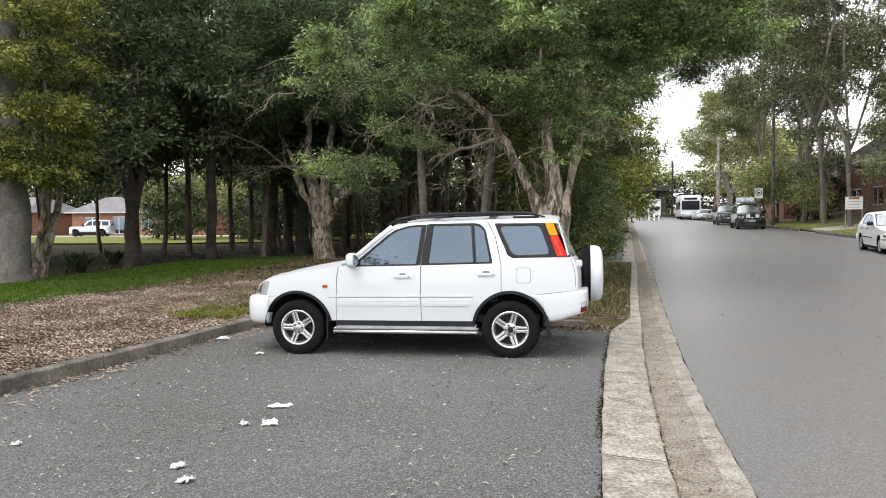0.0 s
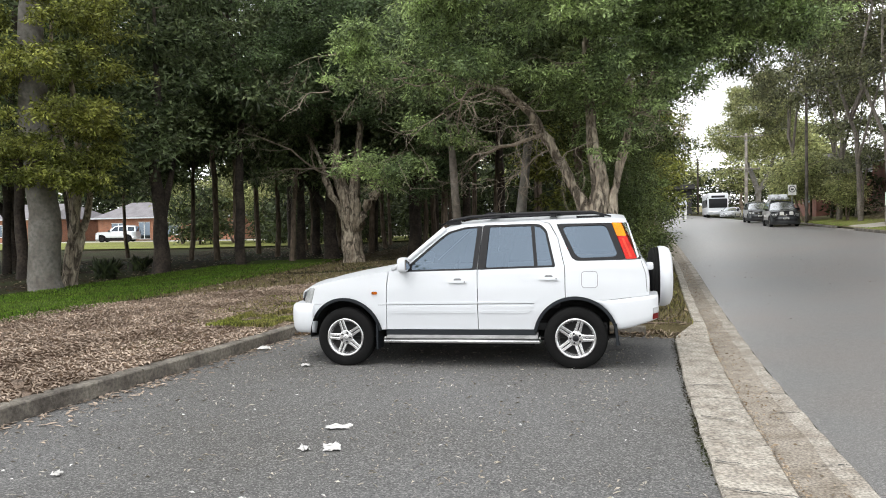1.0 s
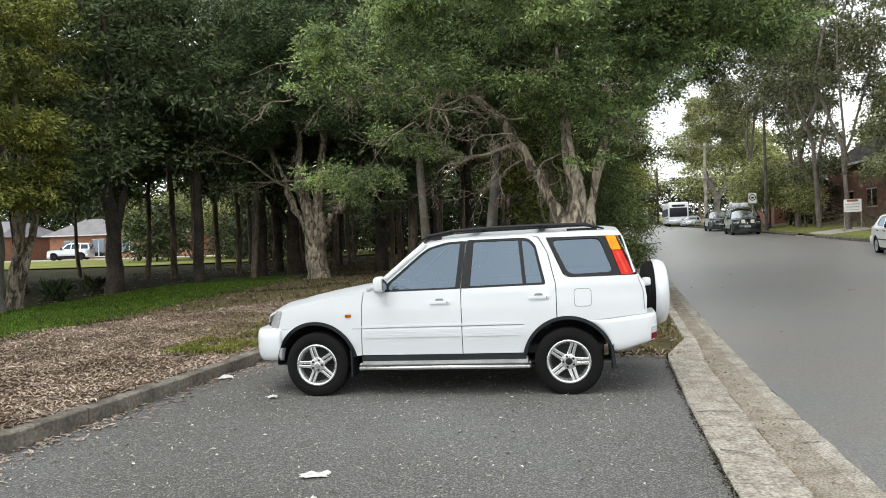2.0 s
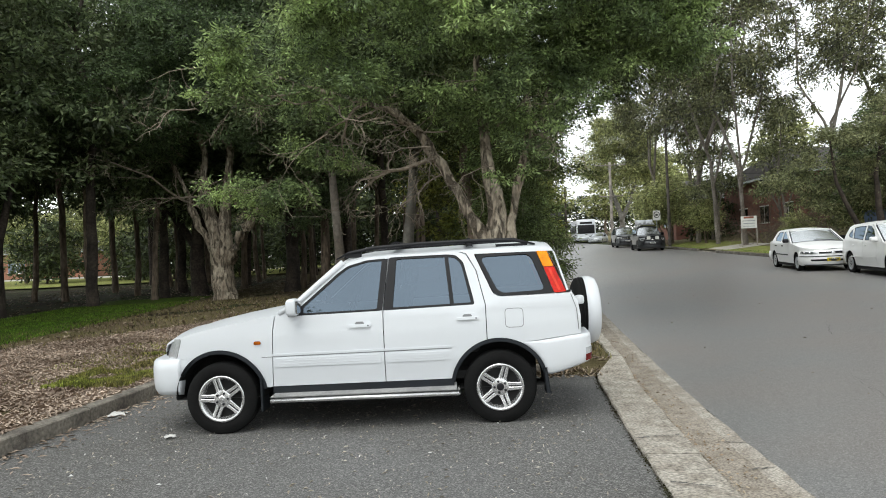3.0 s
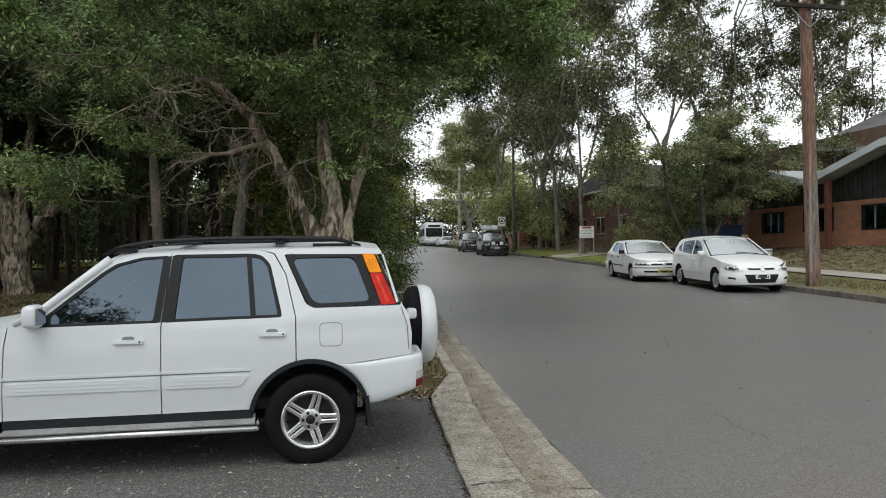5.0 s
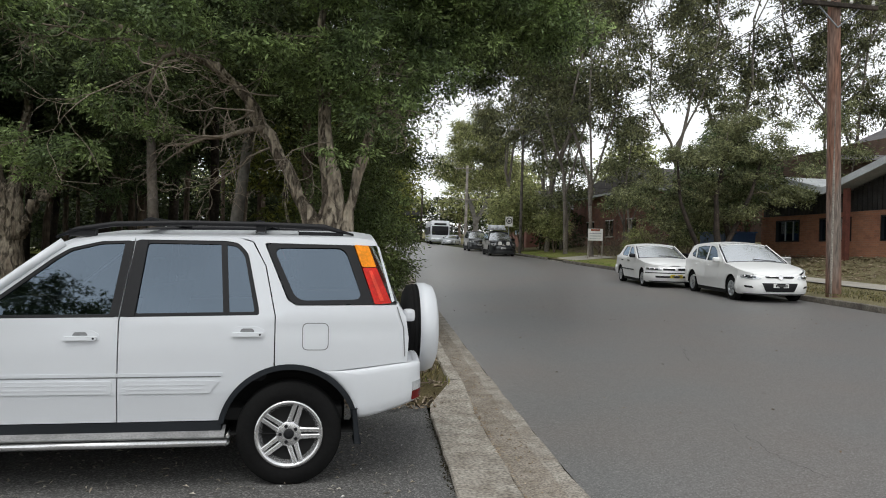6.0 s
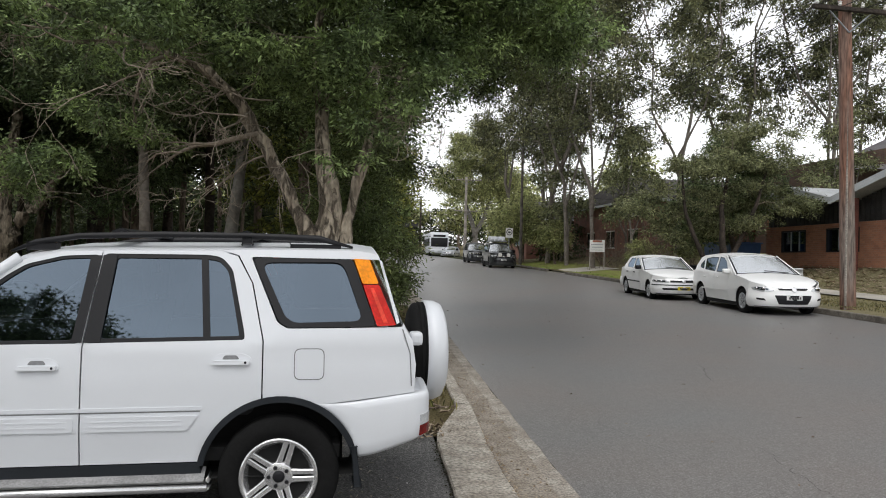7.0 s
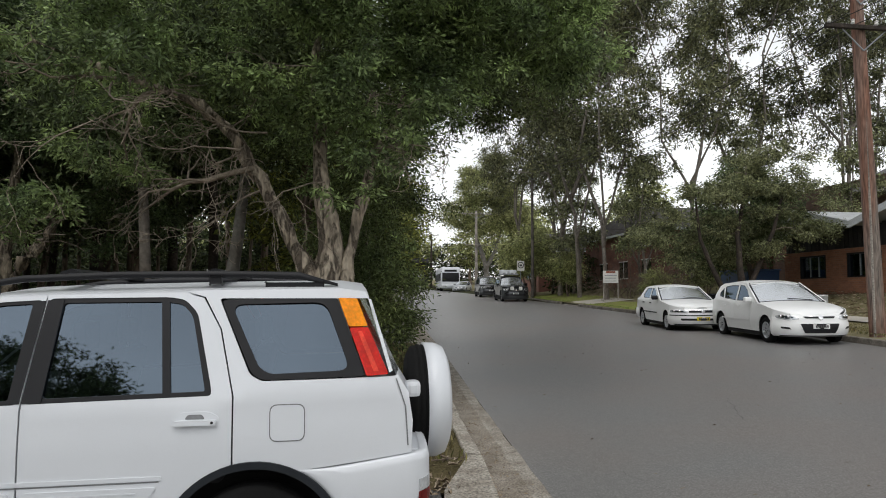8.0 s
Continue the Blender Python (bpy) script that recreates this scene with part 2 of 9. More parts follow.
M = {
    "road": asphalt("road_asphalt", (0.126, 0.1255, 0.124), (0.285, 0.276, 0.268), 0.45, 120, (0.143, 0.126, 0.116), 0.39, 0.0016),
    "bay": asphalt("bay_asphalt", (0.100, 0.099, 0.098), (0.25, 0.245, 0.235), 0.34, 105, (0.074, 0.071, 0.066), vary=0.34),
    "patch": asphalt("repair_asphalt", (0.065, 0.064, 0.062), (0.12, 0.12, 0.12), 0.3, 140),
    "concrete": mat("old_concrete", (0.375, 0.345, 0.298), 0.9, 0, 0.34, 42, 6, 0.009, 90, 0, (0.25, 0.222, 0.185), 0.15),
    "gutter": mat("gutter_concrete", (0.275, 0.243, 0.203), 0.9, 0, 0.34, 60, 5, 0.008, 90, 0, (0.195, 0.165, 0.13), 0.12),
    "gutter_edge": mat("gutter_edge_concrete", (0.365, 0.335, 0.29), 0.9, 0, 0.34, 60, 5, 0.009, 90, 0, (0.23, 0.20, 0.165), 0.14),
    "kerb": mat("weathered_kerb_concrete", (0.20, 0.18, 0.15), 0.92, 0, 0.26, 30, 2.6, 0.008, 70, 0, (0.088, 0.076, 0.064), 0.1),
    "path": mat("path_concrete", (0.42, 0.39, 0.34), 0.9, 0, 0.1, 30, 0.7, 0.003, 90),
    # soil darkened in its colour for the deep shade under the crowns
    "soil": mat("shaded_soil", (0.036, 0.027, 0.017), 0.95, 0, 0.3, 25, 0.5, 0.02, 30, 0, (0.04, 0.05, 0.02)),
    "mulch_bed": mat("mulch_bed", (0.27, 0.215, 0.175), 0.95, 0, 0.3, 60, 1.0, 0.015, 60, 0, (0.17, 0.125, 0.095)),
    "chip": mat("mulch_chip", (0.385, 0.312, 0.25), 0.9, 0, 0.2, 30, 1.0, 0, None, 0, (0.20, 0.155, 0.12), 0.55),
    "grass_bed": mat("turf", (0.0600, 0.1080, 0.0112), 0.95, 0, 0.25, 50, 0.6, 0.02, 60, 0, (0.065, 0.095, 0.018)),
    "moss": leaf_mat("mossy_grass", (0.21, 0.235, 0.045), (0.20, 0.17, 0.06), 0.7, 0.2),
    "straw": mat("straw_slivers", (0.46, 0.43, 0.37), 0.85, 0, 0.2, 60, 2, 0, None, 0, (0.30, 0.255, 0.19), 0.5),
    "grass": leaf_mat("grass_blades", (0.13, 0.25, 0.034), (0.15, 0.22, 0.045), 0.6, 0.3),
    # copy of the blades above, dimmed in colour as grass in shade
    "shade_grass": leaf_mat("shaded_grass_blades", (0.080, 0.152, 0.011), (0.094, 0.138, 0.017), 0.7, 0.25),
    "tired_grass": leaf_mat("faded_grass_blades", (0.16, 0.165, 0.045), (0.19, 0.15, 0.06), 0.7, 0.2),
    "dry_grass": leaf_mat("dry_grass_blades", (0.17, 0.14, 0.062), (0.11, 0.11, 0.04), 0.7, 0.2),
    "verge": mat("thin_dry_turf", (0.115, 0.098, 0.05), 0.95, 0, 0.25, 40, 0.8, 0.02, 50, 0, (0.12, 0.09, 0.058)),
    "green_turf": mat("bright_turf", (0.20, 0.225, 0.06), 0.95, 0, 0.25, 40, 0.8, 0.02, 50, 0, (0.17, 0.165, 0.065)),
    "far_turf": mat("trodden_dry_turf", (0.20, 0.178, 0.105), 0.95, 0, 0.25, 40, 0.8, 0.02, 50, 0, (0.15, 0.135, 0.07)),
    "bark": mat("furrowed_bark", (0.19, 0.145, 0.11), 0.95, 0, 0.3, 14, 3.0, 0.03, 12, 0, (0.10, 0.075, 0.055), stretch=0.3),
    "paper": flaky_bark("paperbark", (0.385, 0.328, 0.252), (0.235, 0.19, 0.142), (0.11, 0.087, 0.064)),
    "gum": mat("smooth_gum_bark", (0.1760, 0.1646, 0.1461), 0.85, 0, 0.2, 12, 3.0, 0.012, 20, 0, (0.12, 0.107, 0.09)),
    "gum_dark": mat("shaded_gum_bark", (0.20, 0.175, 0.15), 0.85, 0, 0.2, 9, 1.2, 0.01, 20, 0, (0.13, 0.11, 0.09)),
    "leaf_wattle": leaf_mat("wattle_leaves", (0.135, 0.150, 0.072), (0.22, 0.23, 0.115), 0.55, 0.3),
    # very dark greens that carry the shade of the grove in their colour
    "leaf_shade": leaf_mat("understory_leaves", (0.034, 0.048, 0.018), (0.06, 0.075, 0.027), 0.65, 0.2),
    "leaf_deep": leaf_mat("deep_shade_leaves", (0.075, 0.102, 0.036), (0.14, 0.17, 0.056), 0.5, 0.3),
    "twig": mat("grey_twigs", (0.29, 0.24, 0.185), 0.9, 0, 0.2, 20, 2, 0),
    "darkbark": mat("dark_bark", (0.06, 0.046, 0.036), 0.95, 0, 0.3, 14, 2.0, 0.02, 14),
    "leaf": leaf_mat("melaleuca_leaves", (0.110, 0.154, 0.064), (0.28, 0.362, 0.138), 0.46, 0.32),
    # darker copy of the leaves above, with shade put into the colour
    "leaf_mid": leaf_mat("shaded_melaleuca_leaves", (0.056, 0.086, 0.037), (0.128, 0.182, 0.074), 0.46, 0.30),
    "leaf_olive": leaf_mat("olive_leaves", (0.110, 0.130, 0.030), (0.235, 0.245, 0.052), 0.55, 0.3),
    "leaf_dark": leaf_mat("dark_leaves", (0.078, 0.108, 0.047), (0.130, 0.162, 0.072), 0.6, 0.30),
    "leaf_gum": leaf_mat("gum_leaves", (0.088, 0.098, 0.048), (0.150, 0.150, 0.070), 0.5, 0.30),
    # paler greens, with the haze of distance mixed into the colour
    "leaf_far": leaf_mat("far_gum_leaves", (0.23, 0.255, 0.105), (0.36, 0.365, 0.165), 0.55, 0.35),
    "white": mat("white_car_paint", (0.655, 0.675, 0.705), 0.38, 0, 0.015, 300, 1.5, 0, None, 0.35),
    "white2": mat("cream_car_paint", (0.86, 0.865, 0.86), 0.30, 0, 0.02, 300, 1.5, 0, None, 0.3),
    "dark_paint": mat("dark_car_paint", (0.028, 0.031, 0.034), 0.3, 0.2, 0.03, 300, 2, 0, None, 0.8),
    "grey_paint": mat("grey_car_paint", (0.20, 0.22, 0.24), 0.3, 0.5, 0.03, 300, 2, 0, None, 0.8),
    "red_paint": mat("red_car_paint", (0.45, 0.03, 0.02), 0.3, 0, 0.03, 300, 2, 0, None, 0.8),
    "silver": mat("silver_car_paint", (0.5, 0.52, 0.54), 0.3, 0.7, 0.03, 300, 2, 0, None, 0.7),
    "trim": mat("grey_plastic_trim", (0.0149, 0.0180, 0.0223), 0.6, 0, 0.1, 200, 3, 0.0006, 500, spec=0.3),
    "black": mat("black_trim", (0.010, 0.010, 0.012), 0.5, 0, 0.08, 200, 3, spec=0.3),
    "under": mat("dark_underbody", (0.0050, 0.0050, 0.0050), 0.9, 0, 0.1, 30, 3),
    "tyre": mat("tyre_rubber", (0.0072, 0.0072, 0.0072), 0.9, 0, 0.15, 60, 5, 0.001, 200, spec=0.2),
    "tread": mat("step_tread", (0.30, 0.30, 0.30), 0.7, 0.2, 0.15, 90, 5),
    "alloy": mat("alloy_wheel", (0.70, 0.70, 0.705), 0.24, 0.82, 0.05, 120, 6),
    "step": mat("running_board_aluminium", (0.50, 0.50, 0.49), 0.45, 0.7, 0.1, 60, 4),
    "chrome": mat("chrome", (0.75, 0.75, 0.76), 0.12, 1.0, 0.02, 100, 5),
    "glass": glass_mat("tinted_glass", (0.12, 0.14, 0.15)),
    "glass_screen": glass_mat("windscreen_glass", (0.35, 0.38, 0.38), 0.22, 9.0, (0.95, 0.98, 1.0)),
    "glass_side": glass_mat("dark_side_glass", (0.10, 0.11, 0.11), 0.03, 1.0),
    "glass_clear": glass_mat("clear_glass", (0.55, 0.6, 0.6)),
    "pane": glass_mat("window_pane", (0.10, 0.11, 0.11)),
    "amber": lens_mat("amber_lens", (0.92, 0.29, 0.003)),
    "amber_dark": lens_mat("dark_amber_lens", (0.36, 0.085, 0.004)),
    "red": lens_mat("red_lens", (0.62, 0.016, 0.008)),
    "red_bright": lens_mat("bright_red_lens", (0.85, 0.07, 0.035)),
    "red_dark": lens_mat("dark_red_lens", (0.16, 0.01, 0.008)),
    # grey of the panel seams, also painted where shade falls on the SUV
    "seam": mat("grey_seam_and_shade", (0.20, 0.205, 0.21), 0.7, 0, 0.1, 60, 5),
    "lamp": mat("headlamp", (0.60, 0.62, 0.63), 0.08, 0.35, 0.1, 60, 8, 0, None, 1.0),
    "seat": mat("seat_fabric", (0.045, 0.045, 0.048), 0.9, 0, 0.15, 90, 5),
    "plate_y": mat("yellow_plate", (0.75, 0.60, 0.03), 0.45, 0, 0.05, 80, 4),
    "plate_w": mat("white_plate", (0.75, 0.75, 0.74), 0.45, 0, 0.05, 80, 4),
    "plate_bar": mat("plate_bars", (0.05, 0.05, 0.05), 0.5, 0, 0.05, 80, 4),
    "pole": mat("weathered_pole_timber", (0.1849, 0.0900, 0.0594), 0.9, 0, 0.34, 25, 2.2, 0.014, 30, 0, (0.17, 0.14, 0.12), stretch=0.12),
    "pole_dull": mat("weathered_pole", (0.115, 0.10, 0.085), 0.9, 0, 0.3, 40, 3),
    "pole_grey": mat("grey_pole_timber", (0.30, 0.27, 0.235), 0.9, 0, 0.2, 25, 1.6, 0.01, 30),
    "wire": mat("cable", (0.03, 0.03, 0.03), 0.6),
    "brick": mat("orange_brick", (0.37, 0.155, 0.075), 0.9, 0, 0.15, 45, 2, 0.003, 90, 0, (0.28, 0.11, 0.055), 0.16),
    "brick_red": mat("red_brick", (0.30, 0.10, 0.06), 0.9, 0, 0.15, 45, 2, 0.003, 90, 0, (0.21, 0.075, 0.05), 0.16),
    "mortar": mat("mortar", (0.33, 0.27, 0.22), 0.95, 0, 0.15, 60, 3),
    "boards": mat("dark_stained_boards", (0.035, 0.033, 0.033), 0.7, 0, 0.25, 25, 2, 0.003, 40, 0, None, 0.25),
    "fascia": mat("pale_fascia", (0.52, 0.54, 0.56), 0.6, 0, 0.08, 30, 1.5),
    "roof_metal": mat("pale_metal_roof", (0.55, 0.57, 0.58), 0.5, 0.2, 0.1, 20, 1.2),
    "roof_tile": mat("brown_roof_tiles", (0.085, 0.075, 0.07), 0.85, 0, 0.15, 20, 1.2, 0.01, 20),
    "roof_far": mat("faded_roof", (0.20, 0.19, 0.20), 0.8, 0, 0.1, 10, 1.2),
    "post": mat("red_brown_post", (0.15, 0.05, 0.035), 0.7, 0, 0.15, 30, 3),
    "whitepaint": mat("white_paint", (0.72, 0.71, 0.68), 0.6, 0, 0.06, 30, 2),
    "paper_litter": mat("paper_litter", (0.62, 0.61, 0.59), 0.8, 0, 0.06, 60, 6, 0.004, 60),
    "deadleaf": mat("dead_leaves", (0.36, 0.30, 0.225), 0.85, 0, 0.2, 60, 2, 0, None, 0, (0.22, 0.16, 0.105), 0.55),
    "stone": mat("garden_stone", (0.2, 0.165, 0.13), 0.9, 0, 0.2, 15, 2, 0.02, 20, 0, None, 0.25),
    "blue": mat("blue_bin", (0.03, 0.07, 0.16), 0.5, 0, 0.08, 40, 3),
    "rail": mat("grey_rail_metal", (0.32, 0.34, 0.36), 0.5, 0.5, 0.1, 40, 3),
    "sign_grey": mat("sign_back", (0.58, 0.58, 0.56), 0.5, 0, 0.06, 40, 3),
}
# loose soil, turf and litter have no sheen
for key in ("soil", "mulch_bed", "chip", "verge", "far_turf", "grass_bed", "green_turf", "deadleaf"):
    M[key].node_tree.nodes["Principled BSDF"].inputs["Specular IOR Level"].default_value = 0.08


# ---- building helpers ----
def smooth(a, b, v):
    t = min(1.0, max(0.0, (v - a) / (b - a)))
    return t * t * (3 - 2 * t)


def kerb_out(y):
    """The road edge of the left gutter."""
    u = min(7.5, max(0.0, 9.0 - y))
    return 1.725 + 0.066 * (y - 9.0) + 0.0044 * u * u + 0.066 * max(0.0, 1.5 - y) + 0.08 * smooth(12, 24, y)


def bay_edge(y):
    """The face of the kerb between the bay and the mulch, which splays away from the street."""
    return -4.83 + 0.105 * (min(y, 13.0) - 6.0)


def kerb_far(y):
    """The face of the kerb across the road."""
    return 10.95 + 0.066 * y


def rise(y):
    """The street climbs gently from about the end of the parking bay."""
    u = y - 9.6
    return 0.0245 * 0.5 * (u + math.sqrt(u * u + 4.0)) - 0.002


def ground_z(x, y):
    share = 0.35 + 0.65 * smooth(-28, 0.5, x)
    z = rise(y) * share
    k = kerb_out(y)
    z += (0.0195 + 0.008 * (1 - smooth(24, 50, y))) * min(9.7, max(0.0, x - k))
    z += 0.0105 * (min(max(x, -4.7), 0.0) + 1.3) * (1 - smooth(-0.1, 0.75, x))
    far = x - kerb_far(y) - 3.5
    if far > 0:
        z += 1.15 * smooth(0, 7.0, far) + 0.01 * max(0, far - 7)
    return z


def link(name, bm, material, parent=None, label="", smooth_shade=False):
    me = bpy.data.meshes.new(name)
    bm.to_mesh(me)
    bm.free()
    if smooth_shade:
        me.polygons.foreach_set("use_smooth", [True] * len(me.polygons))
    if smooth_shade and "skin_normal" in me.attributes:
        # panels carry the exact normals of the surface that they lie on
        sn, flag = me.attributes["skin_normal"].data, me.attributes["skin_face"].data
        loops = [None] * len(me.loops)
        for pg in me.polygons:
            for li in pg.loop_indices:
                q = Vector(sn[me.loops[li].vertex_index].vector) if flag[pg.index].value else pg.normal.copy()
                loops[li] = -q if q.dot(pg.normal) < 0 else q
        me.normals_split_custom_set(loops)
    for m in (material if isinstance(material, (list, tuple)) else [material]):
        me.materials.append(M[m] if isinstance(m, str) else m)
    ob = new(name, me)
    if parent:
        ob.parent = parent
    if label:
        ob["label"] = label
    return ob


def part(name, bm, material, parent, label="", smooth_shade=False):
    return link(name, bm, material, parent, label, smooth_shade)


def holder(name, m, label, category, group="", kind=""):
    ob = new(name)
    ob.empty_display_size = 0.2
    ob.matrix_basis = m
    return tagged(ob, label, category, group, kind)


def box(bm, x0, x1, y0, y1, z0, z1, bevel=0.0):
    made = bmesh.ops.create_cube(bm, size=1.0)["verts"]
    for v in made:
        v.co = Vector((x0 + (v.co.x + 0.5) * (x1 - x0), y0 + (v.co.y + 0.5) * (y1 - y0), z0 + (v.co.z + 0.5) * (z1 - z0)))
    if bevel:
        edges = list({e for v in made for e in v.link_edges})
        bmesh.ops.bevel(bm, geom=edges, offset=bevel, segments=2, affect="EDGES", profile=0.6)
    return made


def boxed(x0, x1, y0, y1, z0, z1, bevel=0.0):
    bm = bmesh.new()
    box(bm, x0, x1, y0, y1, z0, z1, bevel)
    return bm


def tube(bm, points, radii, sides=8, cap=True):
    """A tapered tube along points."""
    pts = [Vector(p) for p in points]
    rings = []
    ref = Vector((0.31, 0.17, 0.93)).normalized()
    for i, p in enumerate(pts):
        d = (pts[min(i + 1, len(pts) - 1)] - pts[max(i - 1, 0)])
        d = d.normalized() if d.length > 1e-9 else Vector((0, 0, 1))
        a = ref if abs(d.dot(ref)) < 0.95 else Vector((1, 0, 0))
        u = d.cross(a).normalized()
        v = d.cross(u)
        r = radii[i] if hasattr(radii, "__len__") else radii
        rings.append([bm.verts.new(p + r * (math.cos(t) * u + math.sin(t) * v)) for t in (2 * math.pi * k / sides for k in range(sides))])
    for a, b in zip(rings, rings[1:]):
        for k in range(sides):
            bm.faces.new((a[k], a[(k + 1) % sides], b[(k + 1) % sides], b[k]))
    if cap:
        bm.faces.new(rings[0][::-1])
        bm.faces.new(rings[-1])


def tubed(points, radii, sides=8):
    bm = bmesh.new()
    tube(bm, points, radii, sides)
    return bm


def lathe(bm, profile, axis="y", sides=32, centre=(0, 0, 0)):
    """A surface turned about an axis: profile of (along, radius)."""
    c = Vector(centre)
    rings = []
    for a, r in profile:
        ring = []
        for k in range(sides):
            t = 2 * math.pi * k / sides
            p = (r * math.cos(t), a, r * math.sin(t)) if axis == "y" else (a, r * math.cos(t), r * math.sin(t)) if axis == "x" else (
                r * math.cos(t), r * math.sin(t), a)
            ring.append(bm.verts.new(c + Vector(p)))
        rings.append(ring)
    for a, b in zip(rings, rings[1:]):
        for k in range(sides):
            bm.faces.new((a[k], a[(k + 1) % sides], b[(k + 1) % sides], b[k]))
    return rings


def sheet(name, left, right, ys, cols, dz, material):
    """A strip of ground between two lines x = left(y), right(y), laid on the terrain, dz above it."""
    bm = bmesh.new()
    grid = []
    for y in ys:
        a, b = left(y), right(y)
        row = []
        for i in range(cols + 1):
            x = a + (b - a) * i / cols
            d = dz(x, y) if callable(dz) else dz
            row.append(bm.verts.new((x, y, ground_z(x, y) + d)))
        grid.append(row)
    for r0, r1 in zip(grid, grid[1:]):
        for i in range(cols):
            bm.faces.new((r0[i], r0[i + 1], r1[i + 1], r1[i]))
    return link(name, bm, material)


def steps(a, b, near=0.5, grow=1.06):
    """Values from a to b, close together at first."""
    vals, d = [a], near
    while vals[-1] + d < b:
        vals.append(vals[-1] + d)
        d *= grow
    return vals + [b]


def raw_mesh(name, verts, faces, material, parent=None, label="", smooth_shade=False):
    """A large mesh from arrays: verts n x 3, faces m x 3 or m x 4."""
    me = bpy.data.meshes.new(name)
    verts, faces = np.asarray(verts, np.float32), np.asarray(faces, np.int32)
    k = faces.shape[1]
    me.vertices.add(len(verts))
    me.vertices.foreach_set("co", verts.ravel())
    me.loops.add(faces.size)
    me.loops.foreach_set("vertex_index", faces.ravel())
    me.polygons.add(len(faces))
    me.polygons.foreach_set("loop_start", np.arange(0, faces.size, k, dtype=np.int32))
    me.update(calc_edges=True)
    if smooth_shade:
        me.polygons.foreach_set("use_smooth", [True] * len(me.polygons))
    me.materials.append(M[material] if isinstance(material, str) else material)
    ob = new(name, me)
    if parent:
        ob.parent = parent
    if label:
        ob["label"] = label
    return ob


def blades(centres, axes, length, width, seed, droop=0.3):
    """Many leaves at once: a bent diamond of two triangles each. Returns verts and faces."""
    rng = np.random.default_rng(seed)
    n = len(centres)
    d = axes / np.maximum(1e-6, np.linalg.norm(axes, axis=1, keepdims=True))
    s = np.cross(d, rng.normal(size=(n, 3)))
    s /= np.maximum(1e-6, np.linalg.norm(s, axis=1, keepdims=True))
    nrm = np.cross(d, s)
    ln = (length * rng.uniform(0.65, 1.35, (n, 1)))
    wd = (width * rng.uniform(0.7, 1.3, (n, 1)))
    root = centres - d * ln * 0.5
    tip = centres + d * ln * 0.5
    mid = centres + nrm * ln * 0.12 * droop
    v = np.stack([root, mid + s * wd * 0.5, tip, mid - s * wd * 0.5], axis=1).reshape(-1, 3)
    base = np.arange(n, dtype=np.int32)[:, None] * 4
    f = np.concatenate([base + np.array([[0, 1, 2]], np.int32), base + np.array([[0, 2, 3]], np.int32)])
    return v, f


# ---- ground, road, kerbs ----
ROAD_YS = [-26 + i for i in range(0, 66)] + [v for v in steps(41, 420, 2.0, 1.1)]
GROUND_YS = [-420, -200, -90, -50, -26] + [v for v in steps(-20, 900, 4.0, 1.08)]


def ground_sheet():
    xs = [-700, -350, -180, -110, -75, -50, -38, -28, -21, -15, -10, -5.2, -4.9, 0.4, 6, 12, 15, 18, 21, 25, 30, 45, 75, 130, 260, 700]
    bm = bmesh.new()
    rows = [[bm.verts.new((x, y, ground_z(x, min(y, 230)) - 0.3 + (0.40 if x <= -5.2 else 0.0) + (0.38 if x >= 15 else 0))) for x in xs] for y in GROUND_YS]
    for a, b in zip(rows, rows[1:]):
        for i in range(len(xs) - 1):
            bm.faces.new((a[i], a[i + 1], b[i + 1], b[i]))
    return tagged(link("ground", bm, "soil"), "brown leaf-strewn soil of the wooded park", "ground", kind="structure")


ground_sheet()


def wavy(edge, amount, seed):
    return lambda y: edge + amount * noise.noise((y * 0.35, seed, 0.0)) + amount * 0.5 * noise.noise((y * 1.3, seed, 4.0))


near_ys = [-14 + 0.5 * i for i in range(0, 90)]
long_ys = [-30 + 1.5 * i for i in range(0, 60)]
tagged(sheet("mulch_bed", lambda y: min(-5.3, wavy(-9.8, 0.5, 3.0)(y) + 0.7 * max(0, y - 12.5)), lambda y: bay_edge(y) - 0.14, [v for v in near_ys if v < 18.6], 10,
             lambda x, y: 0.15 + 0.03 * noise.noise((x * 0.8, y * 0.8, 0)), "mulch_bed"),
       "bed of dry shredded wood mulch behind the kerb", "mulch bed", kind="structure")
tagged(sheet("lawn", wavy(-12.9, 0.9, 9.0), wavy(-9.6, 0.45, 3.0), [v for v in near_ys if v < 27], 8,
             lambda x, y: 0.150 + 0.05 * noise.noise((x * 0.5, y * 0.5, 2)), "grass_bed"),
       "strip of green grass along the trees", "lawn", kind="structure")
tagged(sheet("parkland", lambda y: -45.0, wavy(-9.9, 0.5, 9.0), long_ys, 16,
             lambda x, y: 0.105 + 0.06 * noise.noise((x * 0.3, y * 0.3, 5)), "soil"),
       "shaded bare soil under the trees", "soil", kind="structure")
tagged(sheet("dry_turf", lambda y: -10.2, lambda y: bay_edge(y) - 0.14, [8 + 0.6 * i for i in range(0, 75)], 9, lambda x, y: 0.115 + 0.04 * noise.noise((x * 0.6, y * 0.6, 8)), "verge"),
       "thin dry turf under the paperbarks", "turf", kind="structure")
far_lawn = sheet("far_lawn", lambda y: -95.0, lambda y: -12.0, [46 + 2.0 * i for i in range(0, 12)], 10, 0.20, "green_turf")
tagged(far_lawn, "sunlit grass beyond the trees", "lawn", kind="structure")
